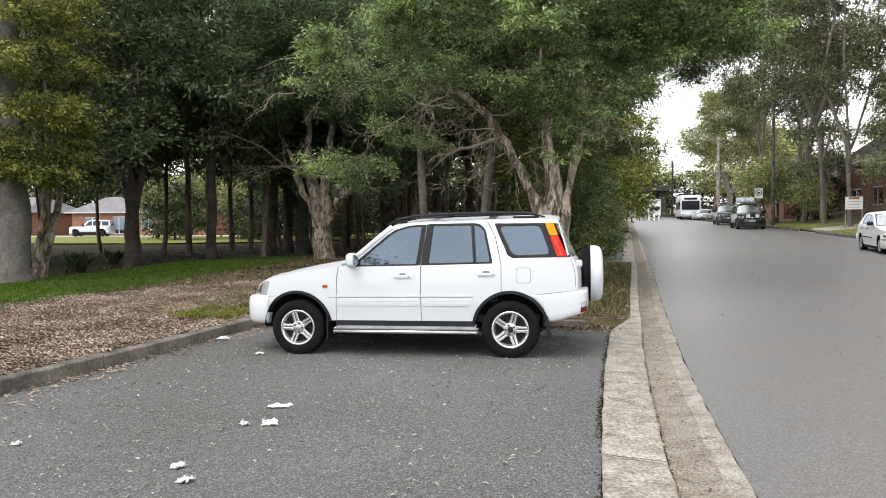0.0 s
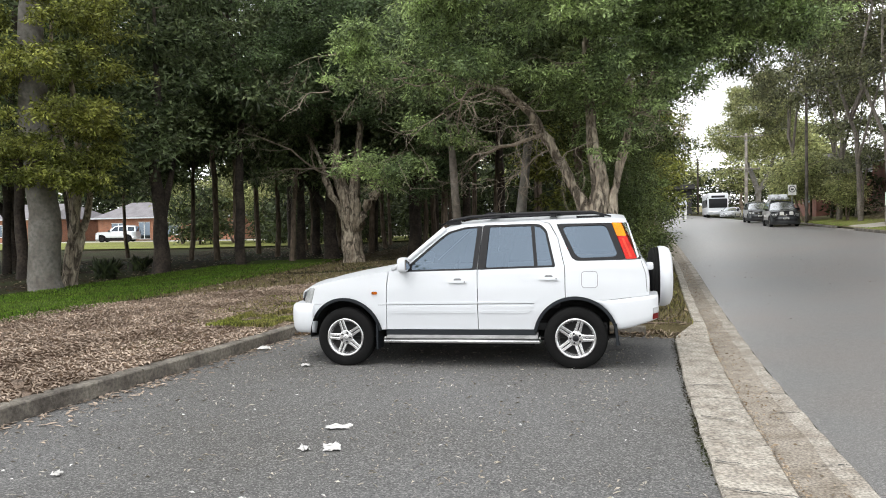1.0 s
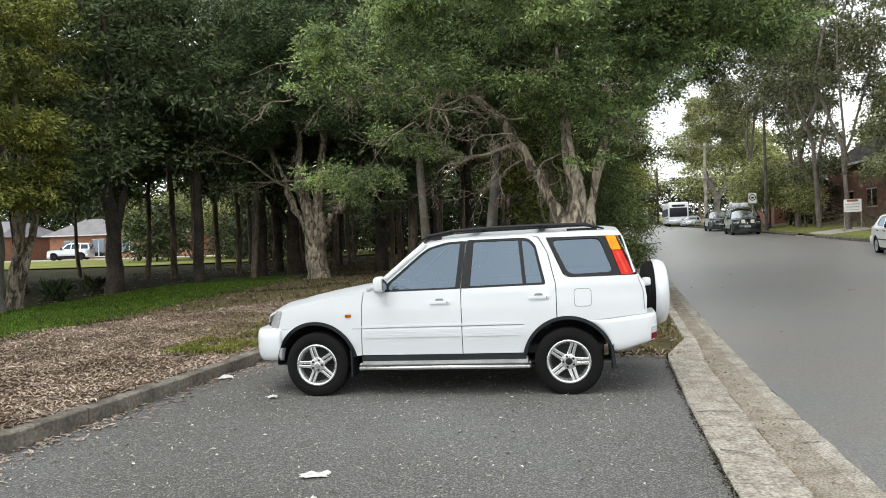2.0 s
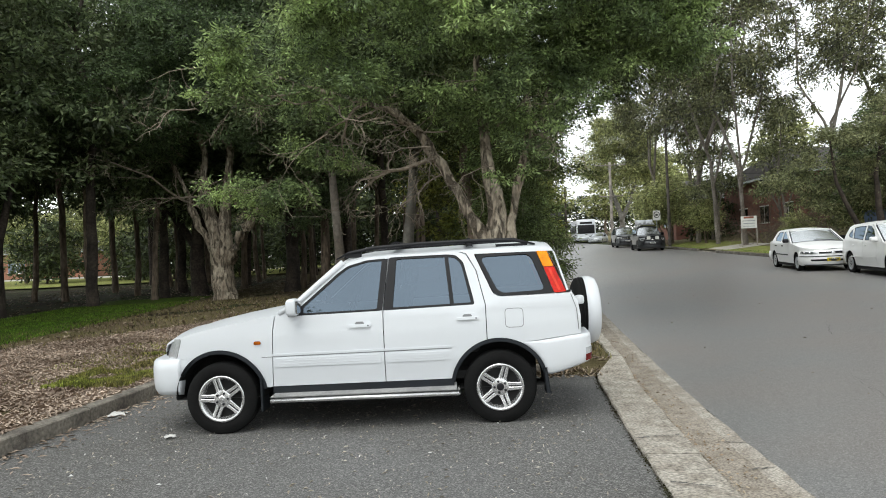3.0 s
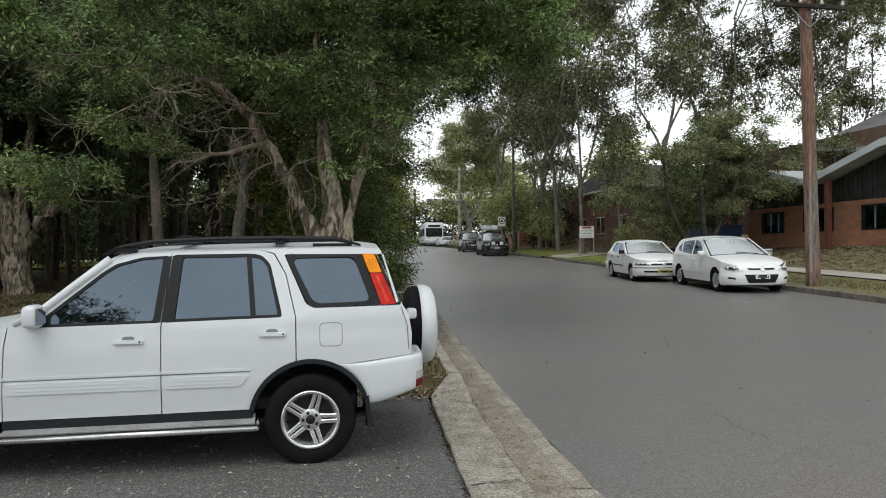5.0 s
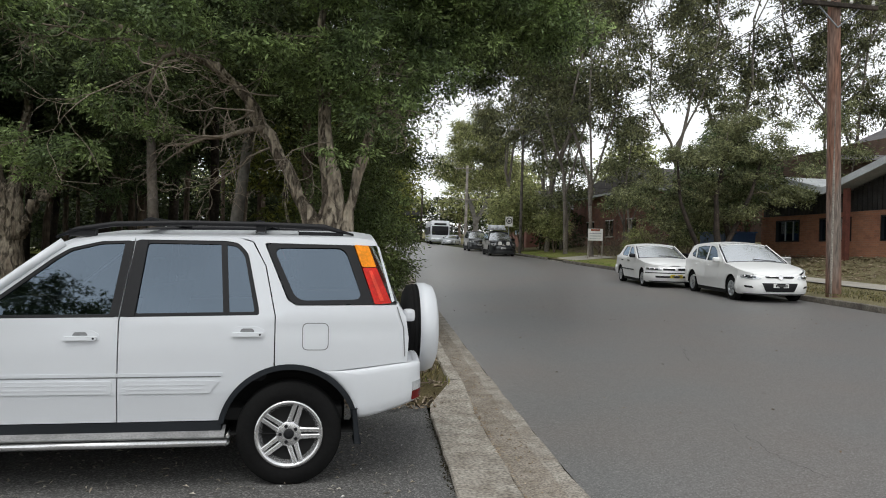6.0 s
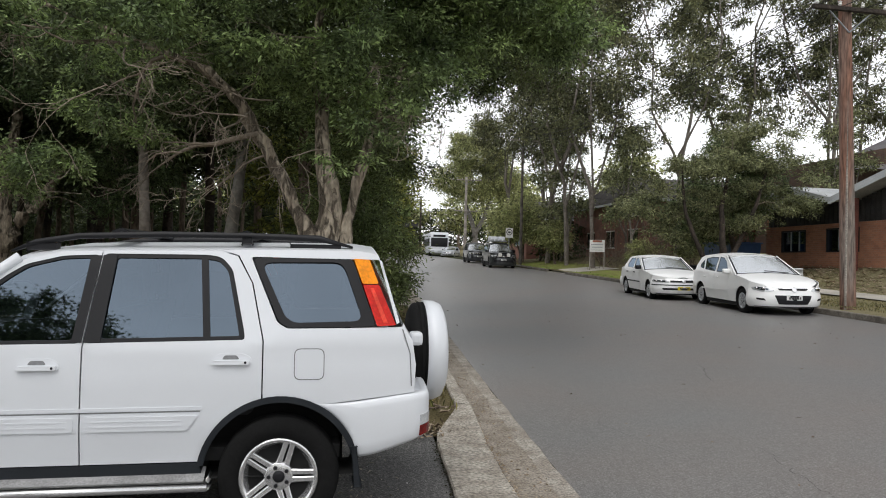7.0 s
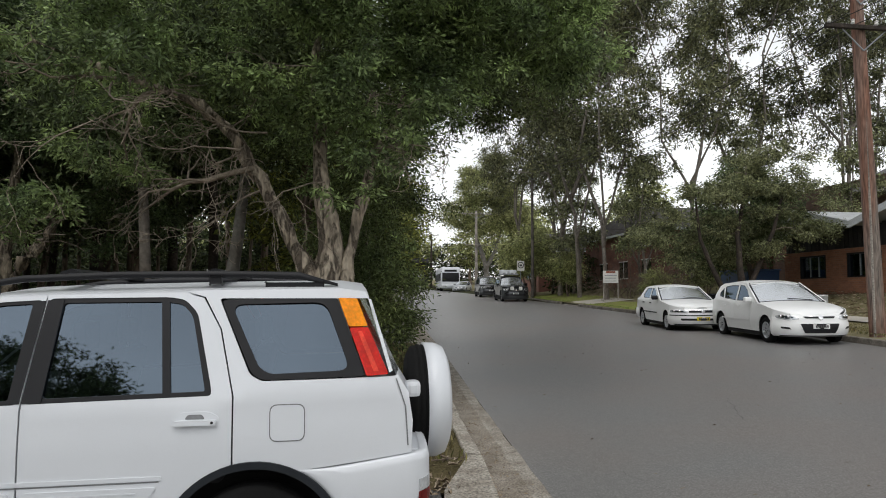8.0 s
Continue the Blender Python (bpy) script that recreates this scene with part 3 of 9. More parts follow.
tagged(sheet("side_street", lambda y: -120.0, lambda y: -14.0, [69.0, 73.0, 77.0], 10, 0.14, "path"),
       "pale side street in front of the brick house", "road", kind="structure")

strip_left = lambda y: kerb_out(y) - 0.865
gutter_in = lambda y: kerb_out(y) - 0.43
tagged(sheet("parking_bay", lambda y: bay_edge(y), lambda y: strip_left(y) - 0.004, [-14 + 0.45 * i for i in range(0, 57)], 12,
             lambda x, y: 0.012 * noise.noise((x * 0.5, y * 0.5, 7)), "bay"),
       "worn grey asphalt parking bay with leaf litter", "parking bay", kind="structure")
tagged(sheet("road", lambda y: kerb_out(y) + 0.004, lambda y: kerb_far(y) + 0.02, ROAD_YS, 16,
             lambda x, y: 0.05 * math.sin(math.pi * min(1, max(0, (x - kerb_out(y)) / 9.6))) - 0.012, "road"),
       "smooth grey asphalt street rising gently away", "road", kind="structure")

# the verge island between the two bays, with the big tree
BAY_END = 10.72
isle_ys = [BAY_END - 0.12 + 0.2 * i for i in range(0, 10)] + [BAY_END + 1.9 + 0.45 * i for i in range(0, 24)]
tagged(sheet("verge_island", lambda y: bay_edge(y) + 0.005, lambda y: min(gutter_in(y) - 0.12, 1.05 + (y - 10.5) * 0.5), isle_ys, 24,
             lambda x, y: (0.14 * smooth(BAY_END + 0.08, BAY_END + 0.18, y) - 0.03 if x < 0.5 else 0.11 * smooth(BAY_END - 0.15, BAY_END + 0.9, y) - 0.006) + 0.03 * smooth(BAY_END, BAY_END + 0.6, y) * noise.noise((x * 0.7, y * 0.7, 1)), "verge"),
       "verge of thin dry grass and fallen leaves", "verge", kind="structure")
tagged(sheet("second_bay", lambda y: -4.8, lambda y: strip_left(y) - 0.004, [23.3 + 1.0 * i for i in range(0, 30)], 8, 0.0, "bay"),
       "second asphalt parking bay further up the street", "parking bay", kind="structure")
tagged(sheet("far_verge_left", lambda y: -14.0, lambda y: gutter_in(y) - 0.15, [52.3 + 3.0 * i for i in range(0, 40)], 8, 0.11, "verge"),
       "far verge along the street", "verge", kind="structure")

# verge, path and bank across the street
bank = lambda x, y: 0.30 * smooth(0.3, 4.5, x - kerb_far(y)) * smooth(33.0, 38.0, y)
tagged(sheet("verge_far_side", lambda y: kerb_far(y) + 0.16, lambda y: kerb_far(y) + 14.0, ROAD_YS, 16,
             lambda x, y: 0.11 + 0.10 * smooth(0.2, 1.8, x - kerb_far(y)) * (1 - smooth(28, 34, y)) + bank(x, y) + 0.03 * noise.noise((x * 0.6, y * 0.6, 11)), "far_turf"),
       "dry grass verge and mulched bank across the street", "verge", kind="structure")
tagged(sheet("green_verge", lambda y: kerb_far(y) + 0.17, lambda y: kerb_far(y) + 2.6 + 0.3 * noise.noise((y * 0.4, 0, 3)),
             [31 + 1.1 * i for i in range(0, 13)], 6, lambda x, y: 0.145 + bank(x, y), "green_turf"),
       "patch of green grass beside the driveway", "lawn", kind="structure")
tagged(sheet("green_verge", lambda y: kerb_far(y) + 0.17, lambda y: kerb_far(y) + 3.8 + 0.3 * noise.noise((y * 0.4, 0, 8)),
             [48.5 + 1.0 * i for i in range(0, 15)], 8, lambda x, y: 0.150 + bank(x, y), "green_turf"),
       "patch of green grass on the far verge", "lawn", kind="structure")
tagged(sheet("driveway", lambda y: kerb_far(y) + 0.02, lambda y: kerb_far(y) + 3.4, [44.15, 45.2, 46.3, 47.4, 48.55], 14, lambda x, y: 0.165 * smooth(0.0, 1.1, x - kerb_far(y)) - 0.005 + bank(x, y), "path"),
       "pale concrete driveway crossing the far verge", "driveway", kind="structure")
tagged(sheet("footpath", lambda y: kerb_far(y) + 3.1, lambda y: kerb_far(y) + 4.4, [v for v in ROAD_YS if v < 33], 3, lambda x, y: 0.15 + 0.10 * (1 - smooth(28, 33, y)), "path"),
       "pale concrete footpath across the street", "footpath", kind="structure")


# ---- kerbs and gutter, slab by slab ----
def slab_between(left, right, y0, y1, top_l, top_r, depth, gap=0.006, seed=0, bevel=0.012, join=""):
    """One concrete slab between two lines, its edges slightly worn."""
    rng = random.Random(seed)
    bm = bmesh.new()
    n = max(1, int((y1 - y0) / 0.25))
    ys = [y0 + gap + (y1 - y0 - 2 * gap) * i / n for i in range(n + 1)]
    tilt = 0.0 if join else rng.uniform(-0.004, 0.004)
    bl, br = (0.0005 if join == "left" else bevel), (0.0005 if join == "right" else bevel)
    rows = []
    for y in ys:
        xl = left(y) + (0.0 if join == "left" else rng.uniform(-0.004, 0.010))
        xr = right(y) + (0.0 if join == "right" else rng.uniform(-0.016, 0.006))
        g = ground_z(xl, y)
        zl, zr = g + top_l + tilt, g + top_r + tilt
        rows.append([bm.verts.new(p) for p in ((xl, y, g - depth), (xl, y, zl - bl), (xl + bl, y, zl), (xr - br, y, zr),
                                               (xr, y, zr - br), (xr, y, g - depth))])
    for a, b in zip(rows, rows[1:]):
        for i in range(5):
            bm.faces.new((a[i], b[i], b[i + 1], a[i + 1]))
    bm.faces.new(rows[0][::-1])
    bm.faces.new(rows[-1])
    bmesh.ops.recalc_face_normals(bm, faces=bm.faces)
    return bm


def kerb_run(name, label, left, right, y0, y1, length, top_l, top_r, material, piece, depth=0.12, seed=0, join="", gap=0.006):
    run = tagged(new(name), label, "kerb", kind="structure")
    y, k = y0, 0
    rng = random.Random(seed)
    while y < y1 - 0.2:
        e = min(y1, y + length * rng.uniform(0.85, 1.15))
        part(piece, slab_between(left, right, y, e, top_l, top_r, depth, gap, seed * 100 + k, join=join), material, run)
        y, k = e, k + 1
    return run


kerb_run("crossing_strip", "cracked pale concrete strip along the parking bay", strip_left, lambda y: gutter_in(y) - 0.006, -8, 10.25, 1.55,
         0.035, 0.025, "concrete", "slab", seed=1)
kerb_run("crossing_strip", "pale concrete strip along the second bay", strip_left, lambda y: gutter_in(y) - 0.006, 23.2, 52, 2.4,
         0.035, 0.025, "concrete", "slab", seed=2)
kerb_run("gutter", "stained concrete gutter beside the road", gutter_in, lambda y: kerb_out(y) - 0.15 + 0.03 * noise.noise((y * 1.7, 3.0, 1.0)), -8, 90, 2.3, -0.012, 0.006, "gutter", "slab", seed=3, join="right", gap=0.0015)
kerb_run("gutter_lip", "rough pale concrete lip against the asphalt", lambda y: kerb_out(y) - 0.15 + 0.03 * noise.noise((y * 1.7, 3.0, 1.0)), lambda y: kerb_out(y) + 0.012 * noise.noise((y * 4.0, 7.0, 1.0)), -8, 90, 2.3, 0.006, 0.014, "gutter_edge", "slab", seed=3, join="left", gap=0.0015)
kerb_run("street_kerb", "narrow raised concrete kerb beside the verge", lambda y: gutter_in(y) - 0.16, lambda y: gutter_in(y) - 0.006, 11.3, 23.2, 2.2,
         0.135, 0.125, "concrete", "kerbstone", seed=4)
kerb_run("street_kerb", "narrow raised concrete kerb further up the street", lambda y: gutter_in(y) - 0.16, lambda y: gutter_in(y) - 0.006, 52, 120, 3.2,
         0.135, 0.125, "concrete", "kerbstone", seed=5)
kerb_run("bay_kerb", "weathered grey concrete kerb holding back the mulch", lambda y: bay_edge(y) - 0.16, bay_edge, -8, BAY_END + 1.9, 1.9,
         0.165, 0.155, "kerb", "kerbstone", seed=6)
kerb_run("far_kerb", "low dark kerb across the street", kerb_far, lambda y: kerb_far(y) + 0.15, -10, 44.2, 2.6, 0.13, 0.135, "kerb", "kerbstone", seed=7)
kerb_run("far_kerb", "low dark kerb further along the street", kerb_far, lambda y: kerb_far(y) + 0.15, 48.5, 120, 3.4, 0.13, 0.135, "kerb", "kerbstone", seed=8)


def end_kerb():
    """The low kerb that ends the bay, and the ramp where the strip turns up to the kerb."""
    run = tagged(new("end_kerb"), "low dirty concrete kerb at the end of the bay", "kerb", kind="structure")
    x = -3.4
    k = 0
    while x < 0.55:
        e = min(0.62, x + 1.4)
        bm = bmesh.new()
        box(bm, x + 0.006, e - 0.006, BAY_END, BAY_END + 0.15, -0.1 + ground_z(x, BAY_END), 0.125 + ground_z(x, BAY_END), 0.02)
        part("kerbstone", bm, "kerb", run)
        x, k = e, k + 1
    bm = bmesh.new()
    a = [(strip_left(10.262), 10.262, 0.034), (gutter_in(10.262) - 0.006, 10.262, 0.024), (gutter_in(11.28) - 0.006, 11.28, 0.120), (gutter_in(11.28) - 0.13, 11.28, 0.128),
         (strip_left(10.5) + 0.02, 10.5, 0.045)]
    top = [bm.verts.new((p[0], p[1], p[2] + ground_z(p[0], p[1]))) for p in a]
    low = [bm.verts.new((p[0], p[1], -0.15)) for p in a]
    bm.faces.new(top)
    for i in range(5):
        bm.faces.new((top[i], low[i], low[(i + 1) % 5], top[(i + 1) % 5]))
    bmesh.ops.recalc_face_normals(bm, faces=bm.faces)
    part("ramp", bm, "concrete", run, "pale concrete ramp between strip and kerb")


end_kerb()


# ---- car tools ----
from mathutils.geometry import delaunay_2d_cdt


def inside(poly, x, z):
    hit, j = False, len(poly) - 1
    for i in range(len(poly)):
        (xi, zi), (xj, zj) = poly[i], poly[j]
        if (zi > z) != (zj > z) and x < (xj - xi) * (z - zi) / (zj - zi) + xi:
            hit = not hit
        j = i
    return hit


def dense(poly, step):
    out = []
    for (ax, az), (bx, bz) in zip(poly, poly[1:] + poly[:1]):
        n = max(1, int(math.hypot(bx - ax, bz - az) / step))
        out += [(ax + (bx - ax) * i / n, az + (bz - az) * i / n) for i in range(n)]
    return out


def rounded(poly, radius, seg=4):
    """The polygon with its corners rounded."""
    out = []
    n = len(poly)
    for i in range(n):
        p, a, b = Vector(poly[i]), Vector(poly[i - 1]), Vector(poly[(i + 1) % n])
        da, db = (a - p), (b - p)
        r = min(radius, da.length * 0.45, db.length * 0.45)
        s, e = p + da.normalized() * r, p + db.normalized() * r
        for k in range(seg + 1):
            t = k / seg
            q = s * (1 - t) ** 2 + p * 2 * t * (1 - t) + e * t ** 2
            out.append((q.x, q.y))
    return out


def arc(cx, cz, r, a0, a1, n=14):
    return [(cx + r * math.cos(radians(a0 + (a1 - a0) * i / n)), cz + r * math.sin(radians(a0 + (a1 - a0) * i / n))) for i in range(n + 1)]


def skin(poly, surf, holes=(), step=0.09, lip=0.018, edge=0.05, lip_dir=None):
    """A panel: the flat outline poly (with holes), laid on the curved surface surf(a, b), its rim turned inward by lip."""
    outline = dense(poly, edge)
    rings = [outline] + [dense(hh, edge) for hh in holes]
    pts, edges = [], []
    for ring in rings:
        k = len(pts)
        pts += ring
        edges += [(k + i, k + (i + 1) % len(ring)) for i in range(len(ring))]
    xs, zs = [p[0] for p in outline], [p[1] for p in outline]
    border = np.array(pts)
    x = min(xs) + step * 0.5
    while x < max(xs):
        z = min(zs) + step * 0.5
        while z < max(zs):
            if inside(outline, x, z) and not any(inside(r, x, z) for r in rings[1:]):
                if np.min((border[:, 0] - x) ** 2 + (border[:, 1] - z) ** 2) > (step * 0.42) ** 2:
                    pts.append((x, z))
            z += step
        x += step
    res = delaunay_2d_cdt([Vector(p) for p in pts], edges, [], 0, 1e-6)
    bm = bmesh.new()
    nl, fl = bm.verts.layers.float_vector.new("skin_normal"), bm.faces.layers.int.new("skin_face")
    vs = []
    for v in res[0]:
        q = bm.verts.new(surf(v.x, v.y))
        e = 0.012
        n = (surf(v.x + e, v.y) - surf(v.x - e, v.y)).cross(surf(v.x, v.y + e) - surf(v.x, v.y - e))
        q[nl] = n.normalized() if n.length > 1e-12 else Vector((0, -1, 0))
        vs.append(q)
    for f in res[2]:
        cx, cz = sum(res[0][i].x for i in f) / len(f), sum(res[0][i].y for i in f) / len(f)
        if inside(outline, cx, cz) and not any(inside(r, cx, cz) for r in rings[1:]):
            try:
                bm.faces.new([vs[i] for i in f])[fl] = 1
            except ValueError:
                pass
    for v in [v for v in bm.verts if not v.link_faces]:
        bm.verts.remove(v)
    if lip:
        rim = [e for e in bm.edges if e.is_boundary]
        for e in rim:
            e.smooth = False
        made = bmesh.ops.extrude_edge_only(bm, edges=rim)["geom"]
        for v in made:
            if isinstance(v, bmesh.types.BMFace):
                v[fl] = 0
            if isinstance(v, bmesh.types.BMVert):
                v.co += Vector(lip_dir) * lip if lip_dir else Vector((0, -math.copysign(lip, v.co.y), 0))
    bmesh.ops.recalc_face_normals(bm, faces=bm.faces)
    return bm


def loft(path, half, crown=0.0, cols=12, lip=0.0, pull=0.0):
    """A panel across the car: path of (x, z), half width half(x, z), the middle raised by crown and pulled in x by pull at the edges."""
    bm = bmesh.new()
    rows = []
    for x, z in path:
        w = half(x, z)
        rows.append([bm.verts.new((x + pull * (2 * i / cols - 1) ** 2, w * (2 * i / cols - 1), z + crown * (1 - (2 * i / cols - 1) ** 2))) for i in range(cols + 1)])
    for a, b in zip(rows, rows[1:]):
        for i in range(cols):
            bm.faces.new((a[i], a[i + 1], b[i + 1], b[i]))
    if lip:
        rim = [e for e in bm.edges if e.is_boundary]
        for e in rim:
            e.smooth = False
        made = bmesh.ops.extrude_edge_only(bm, edges=rim)["geom"]
        for v in made:
            if isinstance(v, bmesh.types.BMVert):
                v.co.z -= lip
    bmesh.ops.recalc_face_normals(bm, faces=bm.faces)
    return bm


def sweep_plan(plan, section):
    """A bumper: plan is a list of (x, y, nx, ny) round the car, section of (out, z, or z as a function of x)."""
    bm = bmesh.new()
    rows = []
    for x, y, nx, ny in plan:
        rows.append([bm.verts.new((x + nx * o, y + ny * o, z(x) if callable(z) else z)) for o, z in section])
    for a, b in zip(rows, rows[1:]):
        for i in range(len(section) - 1):
            bm.faces.new((a[i], a[i + 1], b[i + 1], b[i]))
    bm.faces.new(rows[0])
    bm.faces.new(rows[-1][::-1])
    bmesh.ops.recalc_face_normals(bm, faces=bm.faces)
    return bm


def nose_plan(x_side, x_end, w, corner=0.28, n=7):
    """Plan path from one side round the end of the car to the other. x_end beyond x_side gives the direction."""
    s = 1 if x_end > x_side else -1
    half = []
    xc = x_end - s * corner
    for i in range(4):
        half.append((x_side + (xc - x_side) * i / 4, -w, 0, -1))
    for i in range(n + 1):
        t = math.pi / 2 * i / n
        half.append((xc + s * corner * math.sin(t), -w + corner * 1.15 * (1 - math.cos(t)), s * math.sin(t), -math.cos(t)))
    end_y = half[-1][1]
    mid = [(x_end + s * 0.05 * (1 - (2 * k / 6 - 1) ** 2), end_y * (1 - k / 3), s, 0) for k in range(1, 6)]
    return half + mid + [(x, -y, nx, -ny) for x, y, nx, ny in reversed(half)]


def wheel(parent, x, y, r, rim_r, width, side, spokes=5, double=True, rim_mat="alloy", name="wheel", centre_z=None, turn=0.0, cap="black"):
    """A wheel at (x, y) under parent, its face towards side (-1 or 1 in y): tyre, rim, spokes, hub and nuts."""
    wz = r if centre_z is None else centre_z
    hub_ob = new(name)
    hub_ob.empty_display_size = 0.1
    hub_ob.parent = parent
    hub_ob.matrix_basis = pose(x, y, wz, 0, turn, 0)
    h = width / 2
    bm = bmesh.new()
    lathe(bm, [(-h * 0.8, rim_r), (-h, rim_r + 0.02), (-h * 1.04, (r + rim_r) / 2), (-h * 0.93, r - 0.025), (-h * 0.80, r - 0.006), (-h * 0.4, r), (-h * 0.36, r - 0.007), (-h * 0.3, r),
               (0, r), (h * 0.3, r), (h * 0.36, r - 0.007), (h * 0.4, r), (h * 0.80, r - 0.006), (h * 0.93, r - 0.025), (h * 1.04, (r + rim_r) / 2), (h, rim_r + 0.02), (h * 0.8, rim_r)], "y", 40)
    part("tyre", bm, "tyre", hub_ob, "", True)
    f = side * h
    bm = bmesh.new()
    lathe(bm, [(f * 0.9, rim_r + 0.004), (f * 1.0, rim_r + 0.006), (f * 1.0, rim_r - 0.012), (f * 0.82, rim_r - 0.022), (f * 0.3, rim_r - 0.05), (-f * 0.7, rim_r - 0.05)], "y", 40)
    part("rim", bm, rim_mat, hub_ob, "", True)
    # near-black disc put in as the dark shade behind the spokes
    bm = bmesh.new()
    lathe(bm, [(f * 0.5, 0.0001), (f * 0.5, rim_r - 0.034)], "y", 24)
    part("spoke_gap_shade", bm, "under", hub_ob)
    for k in range(spokes):
        a = 2 * math.pi * (k + 0.25) / spokes
        bm = bmesh.new()
        for off in ((-0.0205, 0.0205) if double else (0.0,)):
            w = 0.0155 if double else 0.034
            ring = []
            c, s = math.cos(a), math.sin(a)
            for rad, wd, out_f, dep in ((0.045, w * 1.15, 0.80, 0.03), (rim_r * 0.55, w * 0.95, 0.86, 0.026), (rim_r - 0.012, w * 0.95, 0.94, 0.022)):
                sh = off * (1.12 - 0.22 * rad / rim_r)
                ring.append([bm.verts.new((rad * c - (dx + sh) * s, f * out_f - side * dd, rad * s + (dx + sh) * c)) for dx, dd in
                             ((-wd, dep), (-wd, 0.006), (-wd * 0.6, 0), (wd * 0.6, 0), (wd, 0.006), (wd, dep))])
            for q0, q1 in zip(ring, ring[1:]):
                for i in range(5):
                    bm.faces.new((q0[i], q0[i + 1], q1[i + 1], q1[i]))
        bmesh.ops.recalc_face_normals(bm, faces=bm.faces)
        part("spoke", bm, rim_mat, hub_ob)
    bm = bmesh.new()
    lathe(bm, [(f * 0.5, 0.082), (f * 0.8, 0.080), (f * 0.84, 0.072), (f * 0.84, 0.034)], "y", 24)
    part("hub", bm, rim_mat, hub_ob, "", True)
    bm = bmesh.new()
    lathe(bm, [(f * 0.84, 0.034), (f * 0.90, 0.030), (f * 0.91, 0.012), (f * 0.90, 0.0001)], "y", 20)
    part("hub_cap", bm, cap, hub_ob, "", True)
    for k in range(5):
        a = 2 * math.pi * (k + 0.75) / 5
        bm = bmesh.new()
        lathe(bm, [(f * 0.80, 0.0125), (f * 0.93, 0.0115), (f * 0.93, 0.0001)], "y", 8, (0.055 * math.cos(a), 0, 0.052 * math.sin(a)))
        part("wheel_nut", bm, "black", hub_ob)
    return hub_ob


def bar_xz(points, y0, y1, h):
    """A flat bar along points (x, z) from y0 to y1 with height h."""
    bm = bmesh.new()
    rows = [[bm.verts.new((x, y, z + d)) for y, d in ((y0, 0), (y1, 0), (y1, hh), ((y0 + y1) / 2, hh * 1.12), (y0, hh))] for (x, z), hh in zip(points, h if hasattr(h, "__len__") else [h] * len(points))]
    for a, b in zip(rows, rows[1:]):
        for i in range(5):
            bm.faces.new((a[i], a[(i + 1) % 5], b[(i + 1) % 5], b[i]))
    bm.faces.new(rows[0])
    bm.faces.new(rows[-1][::-1])
    bmesh.ops.recalc_face_normals(bm, faces=bm.faces)
    return bm


def clip_x(poly, lo, hi):
    """The part of an outline between two upright lines."""
    for line, keep in ((lo, 1), (hi, -1)):
        out = []
        for a, b in zip(poly, poly[1:] + poly[:1]):
            ina, inb = (a[0] - line) * keep >= 0, (b[0] - line) * keep >= 0
            if ina:
                out.append(a)
            if ina != inb:
                t = (line - a[0]) / (b[0] - a[0])
                out.append((line, a[1] + (b[1] - a[1]) * t))
        poly = out
    return poly


